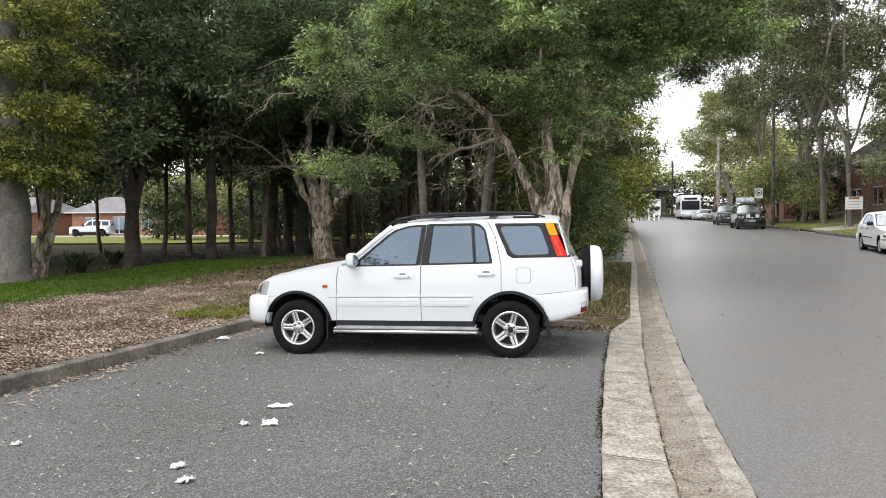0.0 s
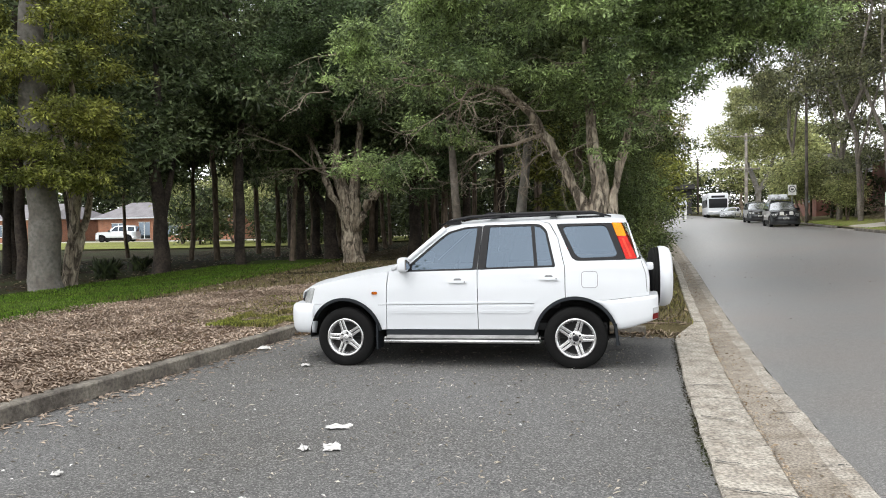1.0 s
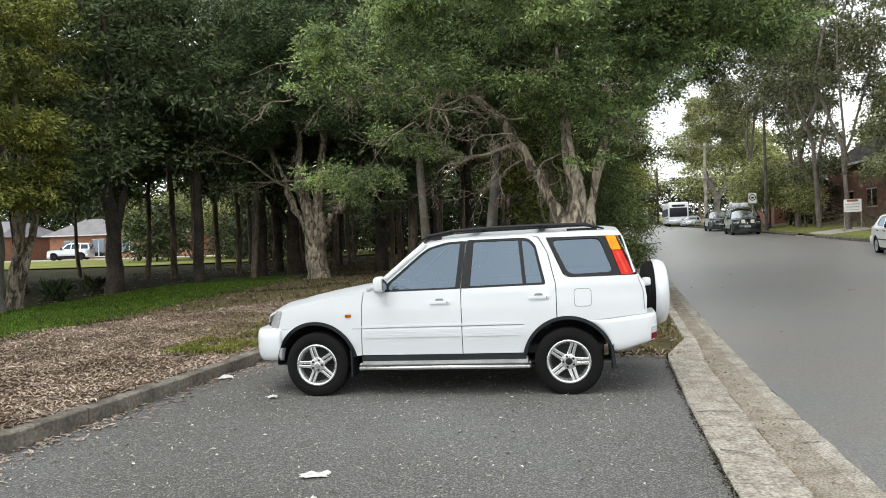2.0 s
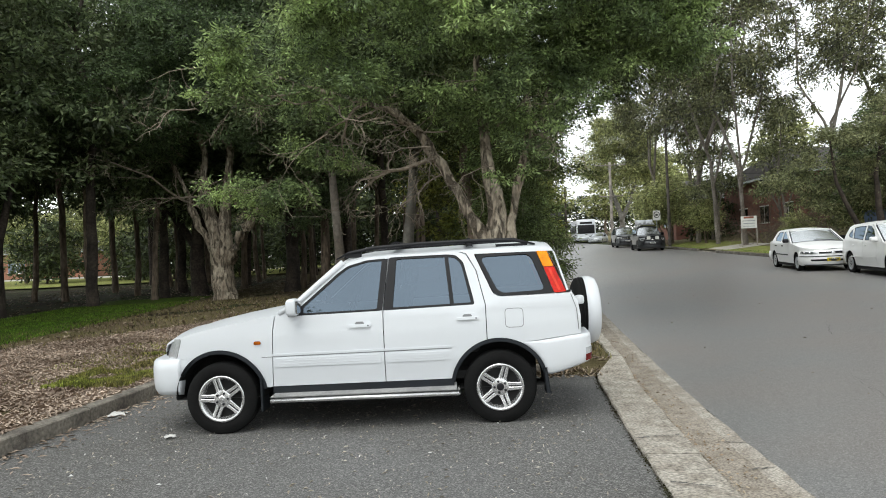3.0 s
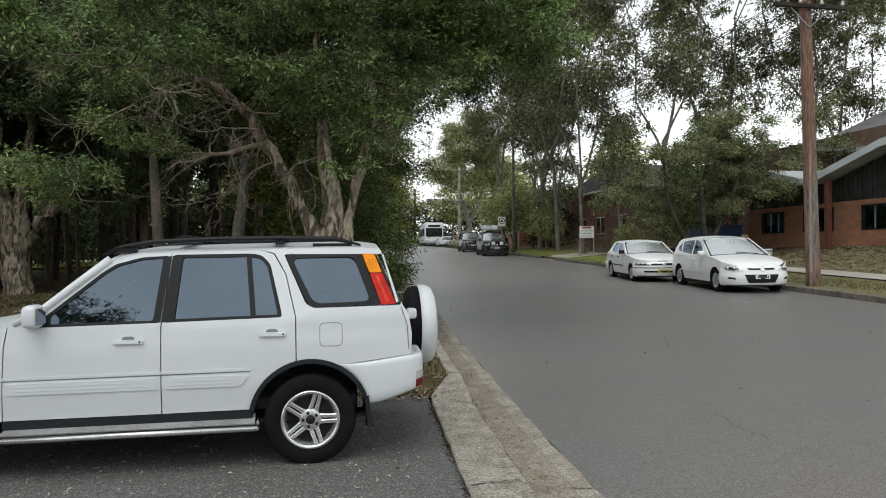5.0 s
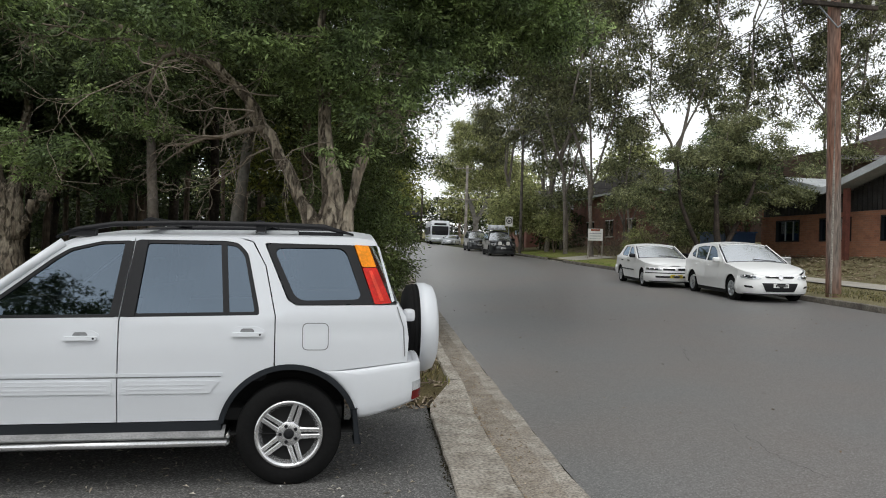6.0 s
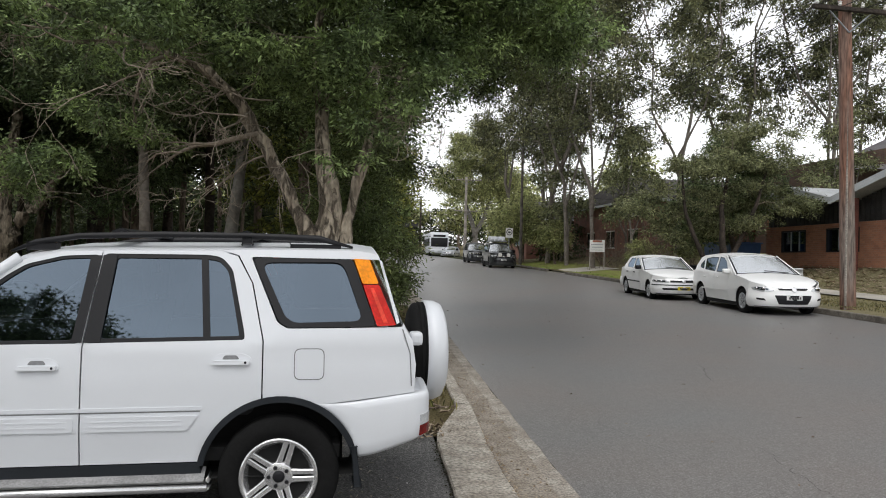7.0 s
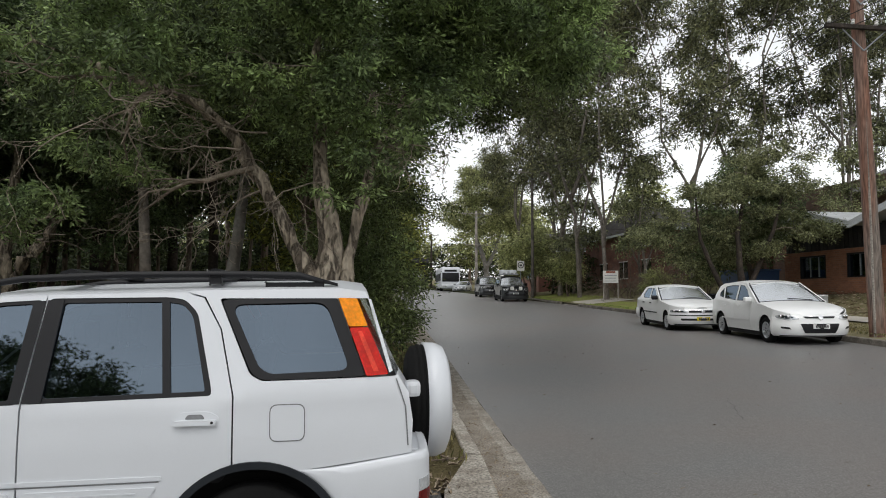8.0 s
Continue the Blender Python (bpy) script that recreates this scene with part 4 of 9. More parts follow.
def plain_car(name, m, label, c):
    """A saloon or hatchback seen from some way off. c holds its measures; the front is towards -x, the rear axle at x = 0."""
    ob = holder(name, m, label, "car", "cars parked across the street")
    W, wb, R, paint = c["w"] / 2, c["wb"], c["r"], c["paint"]
    top, belt = c["top"], c["belt"]

    arch, nose = R + 0.06, c["nose"]
    plan = nose_plan(-wb - arch - 0.02, -wb - c["fo"] + 0.04, W - 0.02, 0.52)
    section = [(0.20, -0.04), (0.25, 0.02), (0.40, 0.045), (0.50, 0.035), (0.55, 0.02), (nose - 0.07, 0.01), (nose - 0.015, -0.02), (nose + 0.2, -0.10)]
    corner = sorted((q[0], abs(q[1])) for q in plan[:len(plan) // 2])

    def half(x, z):
        w = W - 0.035 * smooth(0.55, 0.2, z) - 0.02 * smooth(0.6, belt, z)
        if z > belt:
            w -= 0.36 * (z - belt)
        r = 0.25
        if x < corner[-1][0]:
            w = min(w, float(np.interp(x, [q[0] for q in corner], [q[1] for q in corner])) - 0.004)
        if x > r:
            w -= 0.13 * ((x - r) / 0.7) ** 2
        return max(0.2, w)

    xf, xr, zs = c["shoulder"][0][0], c["shoulder"][-1][0], c["sill"]
    lower = [(xf, 0.30), (-wb - arch, 0.26)] + arc(-wb, R, arch, 176, 4, 16) + [(-wb + arch + 0.03, zs), (-arch - 0.03, zs)] + arc(0, R, arch, 176, 4, 16) + [(arch, 0.27), (xr, 0.33)] + list(reversed(c["shoulder"]))
    for s in (-1, 1):
        on = lambda x, z, s=s: Vector((x, s * half(x, z), z))
        sunk = lambda d: (lambda x, z, s=s: Vector((x, s * (half(x, z) - d), z)))
        cuts = [xf + 0.05, c["doors"][0], c["doors"][1], c["doors"][2], xr - 0.02]
        for nm, a, b in zip(("front_fender", "front_door", "rear_door", "rear_quarter_panel"), cuts, cuts[1:]):
            if b - a < 0.1:
                continue
            panel = part(nm, skin(clip_x(lower, a + 0.004, b - 0.004), on, step=0.12), paint, ob, "", True)
            if "door" in nm:
                hx = b - 0.16
                part("door_handle", skin(rounded([(hx - 0.09, belt - 0.11), (hx + 0.07, belt - 0.11), (hx + 0.07, belt - 0.075), (hx - 0.09, belt - 0.075)], 0.01),
                                         lambda x, z, s=s: Vector((x, s * (half(x, z) + 0.02), z)), step=0.3, lip=0.02), c.get("handle", paint), panel)
                part("side_strip", skin([(a + 0.02, 0.50), (b - 0.02, 0.50), (b - 0.02, 0.535), (a + 0.02, 0.535)], lambda x, z, s=s: Vector((x, s * (half(x, z) + 0.008), z)), step=0.3, lip=0.01),
                     c.get("strip", paint), panel)
        frame_part = part("side_frame", skin(c["house"], on, [rounded(g, 0.03) for g in c["glass"]], step=0.12), paint, ob, "", True)
        for g in c["glass"]:
            g2 = rounded(g, 0.03)
            part("window_glass", skin(g2, sunk(0.012), lip=0), "glass_side", frame_part, "", True)
            mid = (sum(p[0] for p in g) / len(g), sum(p[1] for p in g) / len(g))
            inner = [(mid[0] + (p[0] - mid[0]) * 0.95, mid[1] + (p[1] - mid[1]) * 0.92) for p in g2]
            part("window_seal", skin(g2, sunk(0.005), [inner], lip=0.004), "black", frame_part)
        for cx in (-wb, 0):
            wheel(ob, cx, s * (W - 0.12), R, R * 0.62, 0.19, s, c.get("spokes", 7), False, c.get("rim", "alloy"), cap=c.get("rim", "alloy"))
            bm = bmesh.new()
            lathe(bm, [(s * (W - 0.35), arch - 0.02), (s * (W - 0.03), arch - 0.005)], "y", 24, (cx, 0, R + 0.01))
            for v in [v for v in bm.verts if v.co.z < R]:
                v.co.z = R
            part("wheel_well", bm, "under", ob)
        bm = bmesh.new()
        mx = c["mirror"]
        box(bm, mx - 0.07, mx + 0.05, s * (W - 0.04), s * (W + 0.15), belt + 0.02, belt + 0.15, 0.04)
        part("wing_mirror", bm, c.get("mirror_mat", paint), ob, "", True)
    part("front_bumper", sweep_plan(plan, [(-0.10, nose), (-0.02, nose - 0.015), (0.01, nose - 0.07), (0.02, 0.55), (0.035, 0.50), (0.045, 0.40), (0.02, 0.25), (-0.04, 0.20), (-0.12, 0.2)]), paint, ob, "", True)
    run, mid = [0.0], len(plan) // 2
    for q0, q1 in zip(plan, plan[1:]):
        run.append(run[-1] + math.hypot(q1[0] - q0[0], q1[1] - q0[1]))
    run = [r - run[mid] for r in run]

    def on_nose(eps):
        """A place on the nose: a along it from the middle, z up, eps proud of the paint."""
        def surf(a, z):
            x, y, nx, ny = (float(np.interp(a, run, [q[i] for q in plan])) for i in range(4))
            o = float(np.interp(z, [q[0] for q in section], [q[1] for q in section])) + eps
            return Vector((x + nx * o, y + ny * o, z))
        return surf

    for nm, mt, poly, eps, both in c["front"]:
        for m_s in ((1, -1) if both else (1,)):
            outline = [(m_s * q[0], q[1]) for q in poly]
            pc = part(nm, skin(rounded(outline, 0.02), on_nose(eps), step=0.12, lip=0.03, edge=0.06, lip_dir=(1, 0, 0)), mt, ob, "", True)
            if nm == "headlamp":
                cx, cz = sum(q[0] for q in outline) / len(outline), sum(q[1] for q in outline) / len(outline)
                part("reflector", skin(rounded([(cx + (q[0] - cx) * 0.62, cz + (q[1] - cz) * 0.55) for q in outline], 0.02), on_nose(eps + 0.004), step=0.12, lip=0.003, edge=0.06, lip_dir=(1, 0, 0)),
                     "glass_side", pc, "dark lamp interior", True)
                for k in (-0.07, 0.09):
                    bm = bmesh.new()
                    bmesh.ops.create_icosphere(bm, subdivisions=2, radius=0.034)
                    at = on_nose(eps + 0.006)(cx + k, cz + 0.004)
                    for v in bm.verts:
                        v.co = Vector((v.co.x * 0.4, v.co.y, v.co.z)) + at
                    part("bulb", bm, "chrome", pc, "", True)
    bz = c["badge_z"]
    part("badge", skin(arc(0, bz, 0.055, 0, 345, 14), on_nose(0.022), step=0.2, lip=0.012, edge=0.05, lip_dir=(1, 0, 0)), "chrome", ob, "", True)
    pz = c["plate_z"]
    plate = part("number_plate", skin([(-0.19, pz - 0.052), (0.19, pz - 0.052), (0.19, pz + 0.052), (-0.19, pz + 0.052)], on_nose(0.034), step=0.3, lip=0.02, edge=0.2, lip_dir=(1, 0, 0)), c["plate"], ob, "number plate with plain bars")
    for k in range(6):
        part("plate_bar", skin([(-0.15 + 0.052 * k, pz - 0.03), (-0.115 + 0.052 * k, pz - 0.03), (-0.115 + 0.052 * k, pz + 0.03), (-0.15 + 0.052 * k, pz + 0.03)], on_nose(0.037), step=0.3, lip=0.002, edge=0.2, lip_dir=(1, 0, 0)),
             "plate_bar", plate)
    rear_plan = nose_plan(arch + 0.02, c["ro"] - 0.04, W - 0.03, 0.35)
    part("rear_bumper", sweep_plan(rear_plan, [(-0.1, 0.62), (0.02, 0.6), (0.04, 0.45), (0.0, 0.28), (-0.08, 0.26)]), paint, ob, "", True)
    part("bonnet", loft(c["hood"], lambda x, z: half(x, z) + 0.003, 0.05, 12, 0.02, 0.10), paint, ob, "", True)
    part("windscreen", loft(c["screen"], lambda x, z: half(x, z) - 0.03, 0.04, 12, 0, 0.09), "glass_screen", ob, "", True)
    for s in (-1, 1):
        (ax, az), (bx, bz) = c["screen"][0], c["screen"][-1]
        part("windscreen_pillar", tubed([(ax + 0.07, s * (half(ax, az) - 0.012), az), (bx + 0.07, s * (half(bx, bz) - 0.012), bz + 0.01)], 0.026, 6), paint, ob, "", True)
        part("screen_seal", tubed([(ax + 0.035, s * (half(ax, az) - 0.055), az + 0.008), (bx + 0.035, s * (half(bx, bz) - 0.055), bz + 0.012)], 0.013, 5), "black", ob)
    for (ex, ez), up in ((c["screen"][0], 0.004), (c["screen"][-1], 0.0)):
        w = half(ex, ez) - 0.055
        part("screen_seal", tubed([(ex + 0.09 * (k / 5 - 1) ** 2, w * (k / 5 - 1), ez + up + 0.04 * (1 - (k / 5 - 1) ** 2)) for k in range(11)], 0.014, 5), "black", ob)
    part("roof", loft(c["roof"], lambda x, z: half(x, z), 0.05, 12, 0.02), paint, ob, "", True)
    part("rear_screen", loft(c["back"], lambda x, z: half(x, z) - 0.03, 0.02, 10, 0, -0.05), "glass", ob, "", True)
    part("tail", loft(c["tail"], lambda x, z: half(x, z) - 0.005, 0.015, 10, 0.0, -0.06), paint, ob, "", True)
    part("underbody", boxed(-wb + arch, -arch, -W + 0.06, W - 0.06, 0.16, zs + 0.05), "under", ob)
    part("engine_bay", boxed(-wb - c["fo"] + 0.15, -wb + arch, -W + 0.4, W - 0.4, 0.2, 0.66), "under", ob)
    part("boot_floor", boxed(-arch, c["ro"] - 0.2, -W + 0.4, W - 0.4, 0.25, 0.6), "under", ob)
    part("cabin_floor", boxed(-wb + 0.5, 0.3, -W + 0.12, W - 0.12, 0.3, 0.5), "under", ob)
    part("dashboard", boxed(-wb + 0.35, -wb + 0.85, -W + 0.14, W - 0.14, 0.6, belt - 0.03, 0.05), "seat", ob)
    for sx, sy in ((-1.15, -0.36), (-1.15, 0.36), (-0.35, 0.0)):
        wd = 0.24 if sy else 0.6
        part("seat", boxed(sx, sx + 0.16, sy - wd, sy + wd, 0.5, belt + 0.2, 0.05), "seat", ob)
    part("wiper", tubed([(c["screen"][0][0] + 0.0, -0.5, c["screen"][0][1] + 0.055), (c["screen"][0][0] + 0.06, 0.1, c["screen"][0][1] + 0.10)], 0.012, 5), "black", ob)
    return ob


# ---- the white compact SUV in the parking bay ----
def suv():
    ob = holder("suv", pose(-0.25, 9.31, 0.012, 0, -0.6, 0), "white compact SUV with grey arch trim and covered spare wheel", "car")

    def half(x, z):
        w = 0.838 + 0.022 * smooth(0.40, 0.66, z) - 0.012 * smooth(0.85, 1.08, z)
        if z > 1.08:
            w -= 0.27 * (z - 1.08) + 0.10 * max(0, z - 1.5) ** 1.5
        if x < -2.45:
            w -= 0.14 * ((-2.45 - x) / 0.8) ** 2
        if x > 0.25:
            w -= 0.075 * ((x - 0.25) / 0.6) ** 2
        return w

    AF, AR, AZ, R = -2.61, 0.0, 0.34, 0.448
    hole1 = rounded([(-1.86, 1.078), (-1.062, 1.088), (-1.004, 1.572), (-1.2, 1.562), (-1.38, 1.515), (-1.47, 1.455), (-1.86, 1.13)], 0.03)
    pane1 = rounded([(-1.80, 1.098), (-1.105, 1.106), (-1.05, 1.553), (-1.2, 1.545), (-1.37, 1.50), (-1.455, 1.44), (-1.80, 1.15)], 0.025)
    hole2 = rounded([(-1.044, 1.089), (-0.20, 1.105), (-0.205, 1.15), (-0.285, 1.50), (-0.35, 1.568), (-0.43, 1.580), (-0.986, 1.578)], 0.03)
    pane2 = rounded([(-0.965, 1.112), (-0.232, 1.126), (-0.236, 1.15), (-0.308, 1.485), (-0.36, 1.545), (-0.44, 1.557), (-0.918, 1.556)], 0.025)
    hole3 = rounded([(-0.186, 1.572), (0.665, 1.565), (0.70, 1.172), (0.03, 1.166), (-0.026, 1.20)], 0.02)
    surround = rounded([(-0.176, 1.565), (0.398, 1.570), (0.538, 1.178), (0.034, 1.172), (-0.018, 1.204)], 0.03)
    pane3 = rounded([(-0.128, 1.540), (0.342, 1.548), (0.462, 1.208), (0.07, 1.198), (0.018, 1.230)], 0.06)
    amber = rounded([(0.404, 1.570), (0.498, 1.566), (0.552, 1.424), (0.456, 1.424)], 0.01)
    red = rounded([(0.459, 1.418), (0.554, 1.418), (0.655, 1.184), (0.542, 1.178)], 0.01)

    fender = [(-3.036, 0.7136)] + arc(AF, AZ, R, 123.5, 11) + [(-2.112, 0.43), (-2.106, 0.62), (-2.094, 0.95), (-2.07, 1.085), (-2.30, 1.058), (-2.6, 1.008), (-2.86, 0.956), (-2.995, 0.918),
                                                        (-2.984, 0.885)]
    front_door = [(-2.104, 0.432), (-1.058, 0.432), (-1.056, 1.06), (-0.996, 1.592), (-1.2, 1.585), (-1.42, 1.535), (-1.62, 1.375), (-1.86, 1.175), (-2.062, 1.085), (-2.086, 0.95), (-2.098, 0.62)]
    rear_door = [(-1.050, 0.432)] + arc(AR, AZ, R, 168, 103.5) + [(-0.104, 0.80), (-0.104, 1.1), (-0.175, 1.42), (-0.262, 1.575), (-0.36, 1.602), (-0.99, 1.594), (-1.048, 1.06)]
    quarter = arc(AR, AZ, R, 102.2, 63) + [(0.3, 0.748), (0.765, 0.794), (0.775, 0.95), (0.755, 1.09), (0.71, 1.166), (0.545, 1.60), (0.42, 1.615), (-0.2, 1.612), (-0.345, 1.607), (-0.254, 1.58), (-0.167, 1.42),
                                           (-0.096, 1.1), (-0.096, 0.80)]
    for s in (-1, 1):
        on = lambda x, z, s=s: Vector((x, s * half(x, z), z))
        sunk = lambda d: (lambda x, z, s=s: Vector((x, s * (half(x, z) - d), z)))
        flat_glass = lambda x, z, s=s: Vector((x, s * (0.848 - 0.27 * (z - 1.08) - 0.03 * (z - 1.3) ** 2 - 0.018 * max(0, x) - 0.014), z))
        proud = lambda d: (lambda x, z, s=s: Vector((x, s * (half(x, z) + d), z)))
        part("front_fender", skin(fender, on), "white", ob, "", True)
        fd = part("front_door", skin(front_door, on, [hole1]), "white", ob, "", True)
        rd = part("rear_door", skin(rear_door, on, [hole2]), "white", ob, "", True)
        qp = part("rear_quarter_panel", skin(quarter, on, [hole3]), "white", ob, "", True)
        for door, hole, pane in ((fd, hole1, pane1), (rd, hole2, pane2)):
            part("window_frame", skin(hole, sunk(0.004), [pane], lip=0.012), "black", door, "black window frame")
            part("window_glass", skin(pane, flat_glass, lip=0), "glass", door, "tinted glass", True)
        part("glass_divider", skin([(-0.425, 1.11), (-0.388, 1.11), (-0.425, 1.562), (-0.462, 1.562)], sunk(0.003), lip=0.012), "black", rd)
        part("window_frame", skin(surround, sunk(0.002), [pane3], lip=0.012), "black", qp, "dark glass border")
        part("window_glass", skin(pane3, flat_glass, lip=0), "glass", qp, "tinted glass", True)
        lamp = part("tail_lamp", skin(red, proud(0.010), lip=0.03), "red", ob, "tall red tail lamp", True)
        part("lens_rib", skin([(0.50, 1.40), (0.522, 1.40), (0.605, 1.20), (0.578, 1.20)], proud(0.013), lip=0.004), "red_bright", lamp, "brighter red lens stripe")
        part("lens_edge", skin([(0.556, 1.565), (0.572, 1.56), (0.676, 1.20), (0.658, 1.19)], proud(0.006), lip=0.012), "lamp", lamp, "pale strip along the lens")
        part("turn_signal", skin(amber, proud(0.010), lip=0.03), "amber", lamp, "amber turn signal")
        part("pillar_trim", skin([(-1.108, 1.092), (-1.055, 1.092), (-0.997, 1.568), (-1.052, 1.564)], proud(0.003), step=0.2, lip=0.005), "black", fd, "black pillar trim")
        part("pillar_trim", skin([(-1.047, 1.092), (-0.962, 1.095), (-0.915, 1.572), (-0.989, 1.570)], proud(0.003), step=0.2, lip=0.005), "black", rd, "black pillar trim")
        # grey arch trims
        for cx, a0, a1, nm in ((AF, 10, 150, "front"), (AR, 14, 170, "rear")):
            ring = arc(cx, AZ, R + 0.004, a0, a1, 26) + arc(cx, AZ, R - 0.030, a1, a0, 26)
            part("arch_trim", skin(ring, proud(0.016), step=0.2, lip=0.035, edge=0.04), "trim", ob, "dark grey plastic arch trim", True)
        part("sill", skin([(-2.11, 0.36), (-0.42, 0.36), (-0.43, 0.426), (-2.11, 0.426)], sunk(-0.004), lip=0.05), "trim", ob, "dark grey sill strip")
        # mouldings and crease on the doors
        for door, x0, x1 in ((fd, -2.06, -1.085), (rd, -1.02, -0.50)):
            part("moulding", skin(rounded([(x0, 0.612), (x1, 0.612), (x1 + (0.06 if x1 > -1 else 0), 0.692), (x0 - (0.03 if x0 < -2 else 0), 0.692)], 0.012), proud(0.007), step=0.2, lip=0.010), "white", door)
            for zz in (0.636, 0.664):
                part("moulding_rib", skin([(x0 + 0.02, zz), (x1 - 0.03, zz), (x1 - 0.03, zz + 0.006), (x0 + 0.02, zz + 0.006)], proud(0.0085), step=0.3, lip=0.002), "white", door)
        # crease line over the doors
        # thin grey strip painted in as the shade beneath the crease
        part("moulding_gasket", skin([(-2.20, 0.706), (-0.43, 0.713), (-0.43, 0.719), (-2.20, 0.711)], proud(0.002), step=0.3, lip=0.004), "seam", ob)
        part("crease", skin([(-2.10, 0.716), (-0.42, 0.722), (-0.42, 0.742), (-2.10, 0.736)], proud(0.005), step=0.3, lip=0.008), "white", ob)
        for door, hx, hz in ((fd, -1.27, 0.962), (rd, -0.27, 0.985)):
            cup = part("handle_cup", skin(rounded([(hx - 0.11, hz - 0.022), (hx + 0.105, hz - 0.022), (hx + 0.11, hz + 0.022), (hx + 0.06, hz + 0.048), (hx - 0.06, hz + 0.048), (hx - 0.105, hz + 0.022)], 0.018), proud(0.004), step=0.2, lip=0.008), "white", door)
            # grey patch painted on for the shade in the hollow of the cup
            part("handle_recess", skin(rounded([(hx - 0.05, hz + 0.014), (hx + 0.045, hz + 0.014), (hx + 0.030, hz + 0.036), (hx - 0.035, hz + 0.036)], 0.010), proud(0.006), step=0.2, lip=0.002), "seam", cup)
            part("door_handle", skin(rounded([(hx - 0.098, hz - 0.014), (hx + 0.095, hz - 0.014), (hx + 0.098, hz + 0.010), (hx - 0.098, hz + 0.010)], 0.010), proud(0.022), step=0.2, lip=0.02), "white", cup, "", True)
            part("lock", skin(arc(hx + 0.078, hz - 0.002, 0.007, 0, 330, 8), proud(0.024), step=0.2, lip=0.002), "black", cup)
        if s < 0:
            ring = rounded([(0.078, 0.885), (0.238, 0.885), (0.238, 1.052), (0.078, 1.052)], 0.035)
            seam = rounded([(0.073, 0.880), (0.243, 0.880), (0.243, 1.057), (0.073, 1.057)], 0.038)
            part("fuel_flap_seam", skin(seam, proud(0.0015), [ring], step=0.2, lip=0.002), "seam", qp)
            part("fuel_flap", skin(ring, proud(0.003), step=0.1, lip=0.004), "white", qp, "", True)
        part("tailgate_seam", skin([(0.690, 1.160), (0.697, 1.160), (0.742, 1.02), (0.752, 0.83), (0.745, 0.83), (0.735, 1.02)], proud(0.0025), step=0.2, lip=0.003), "seam", qp)
        part("side_indicator", skin(rounded([(-2.270, 0.829), (-2.203, 0.829), (-2.207, 0.860), (-2.266, 0.860)], 0.012), proud(0.012), step=0.2, lip=0.014), "amber_dark", ob, "small amber side indicator")
        # headlamp wrapping the corner
        part("headlamp", skin(rounded([(-3.042, 0.718), (-2.990, 0.885), (-3.0, 0.908), (-3.085, 0.900), (-3.155, 0.76), (-3.15, 0.718)], 0.015),
                              lambda x, z, s=s: Vector((x, s * (half(-2.99, z) - 0.004 - 0.95 * max(0, -2.99 - x) ** 1.5 * 1.6), z)), lip=0.03), "lamp", ob, "clear headlamp", True)
        # mirror
        bm = bmesh.new()
        bmesh.ops.create_uvsphere(bm, u_segments=18, v_segments=12, radius=1.0)
        for v in bm.verts:
            a, b, cc = v.co.x, v.co.y, v.co.z
            q = lambda t, k: math.copysign(abs(t) ** k, t)
            v.co = Vector((-1.862 + 0.045 * q(a, 0.7) - (0.02 if a < 0 else 0) * abs(a), s * 0.935 + 0.095 * q(b, 0.45), 1.165 + 0.081 * q(cc, 0.45)))
            if v.co.x > -1.825:
                v.co.x = -1.825
        mir = part("wing_mirror", bm, "white", ob, "", True)
        part("mirror_foot", boxed(-1.93, -1.85, s * 0.80, s * 0.86, 1.085, 1.14, 0.01), "black", mir)
        part("mirror_glass", boxed(-1.821, -1.811, s * 0.865, s * 1.015, 1.11, 1.222), "chrome", mir)
        # running board
        bm = bmesh.new()
        box(bm, -2.115, -0.385, s * 0.74, s * 0.90, 0.298, 0.338, 0.016)
        step = part("running_board", bm, "step", ob, "silver aluminium running board", True)
        part("step_edge", tubed([(-2.12, s * 0.905, 0.308), (-0.38, s * 0.905, 0.308)], 0.022, 10), "alloy", step, "", True)
        tread = boxed(-2.10, -0.40, s * 0.795, s * 0.893, 0.334, 0.342)
        for v in tread.verts:
            v.co.z += 0.6 * max(0.0, 0.88 - abs(v.co.y))
        part("step_pad", tread, "tread", step, "ribbed grey tread")
        for bx in (-1.9, -0.6):
            part("step_bracket", boxed(bx - 0.03, bx + 0.03, s * 0.5, s * 0.78, 0.29, 0.32), "under", step)
        # mud flaps
        part("mud_flap", boxed(-2.225, -2.205, s * 0.66, s * 0.872, 0.21, 0.50, 0.006), "trim", ob)
        bm = boxed(0.405, 0.432, s * 0.66, s * 0.868, 0.27, 0.50, 0.008)
        for v in bm.verts:
            v.co.x += 0.12 * (0.5 - v.co.z) * (1 if v.co.x > 0.42 else 0.6)
        part("mud_flap", bm, "trim", ob)
        # roof rail
        pts = [(-1.50, 1.580), (-1.38, 1.622), (-1.15, 1.660), (-0.7, 1.678), (-0.2, 1.680), (0.2, 1.668), (0.40, 1.632)]
        rail = part("roof_rail", bar_xz(pts, s * 0.585, s * 0.635, [0.01, 0.028, 0.03, 0.03, 0.03, 0.035, 0.012]), "black", ob, "black roof rail", True)
        for fx, fz, w in ((-1.34, 1.59, 0.16), (-0.22, 1.645, 0.06), (0.18, 1.62, 0.30)):
            part("rail_foot", boxed(fx - w / 2, fx + w / 2, s * 0.59, s * 0.63, fz, 1.685 if w < 0.1 else (1.652 if fx > 0 else 1.634), 0.008), "black", rail)
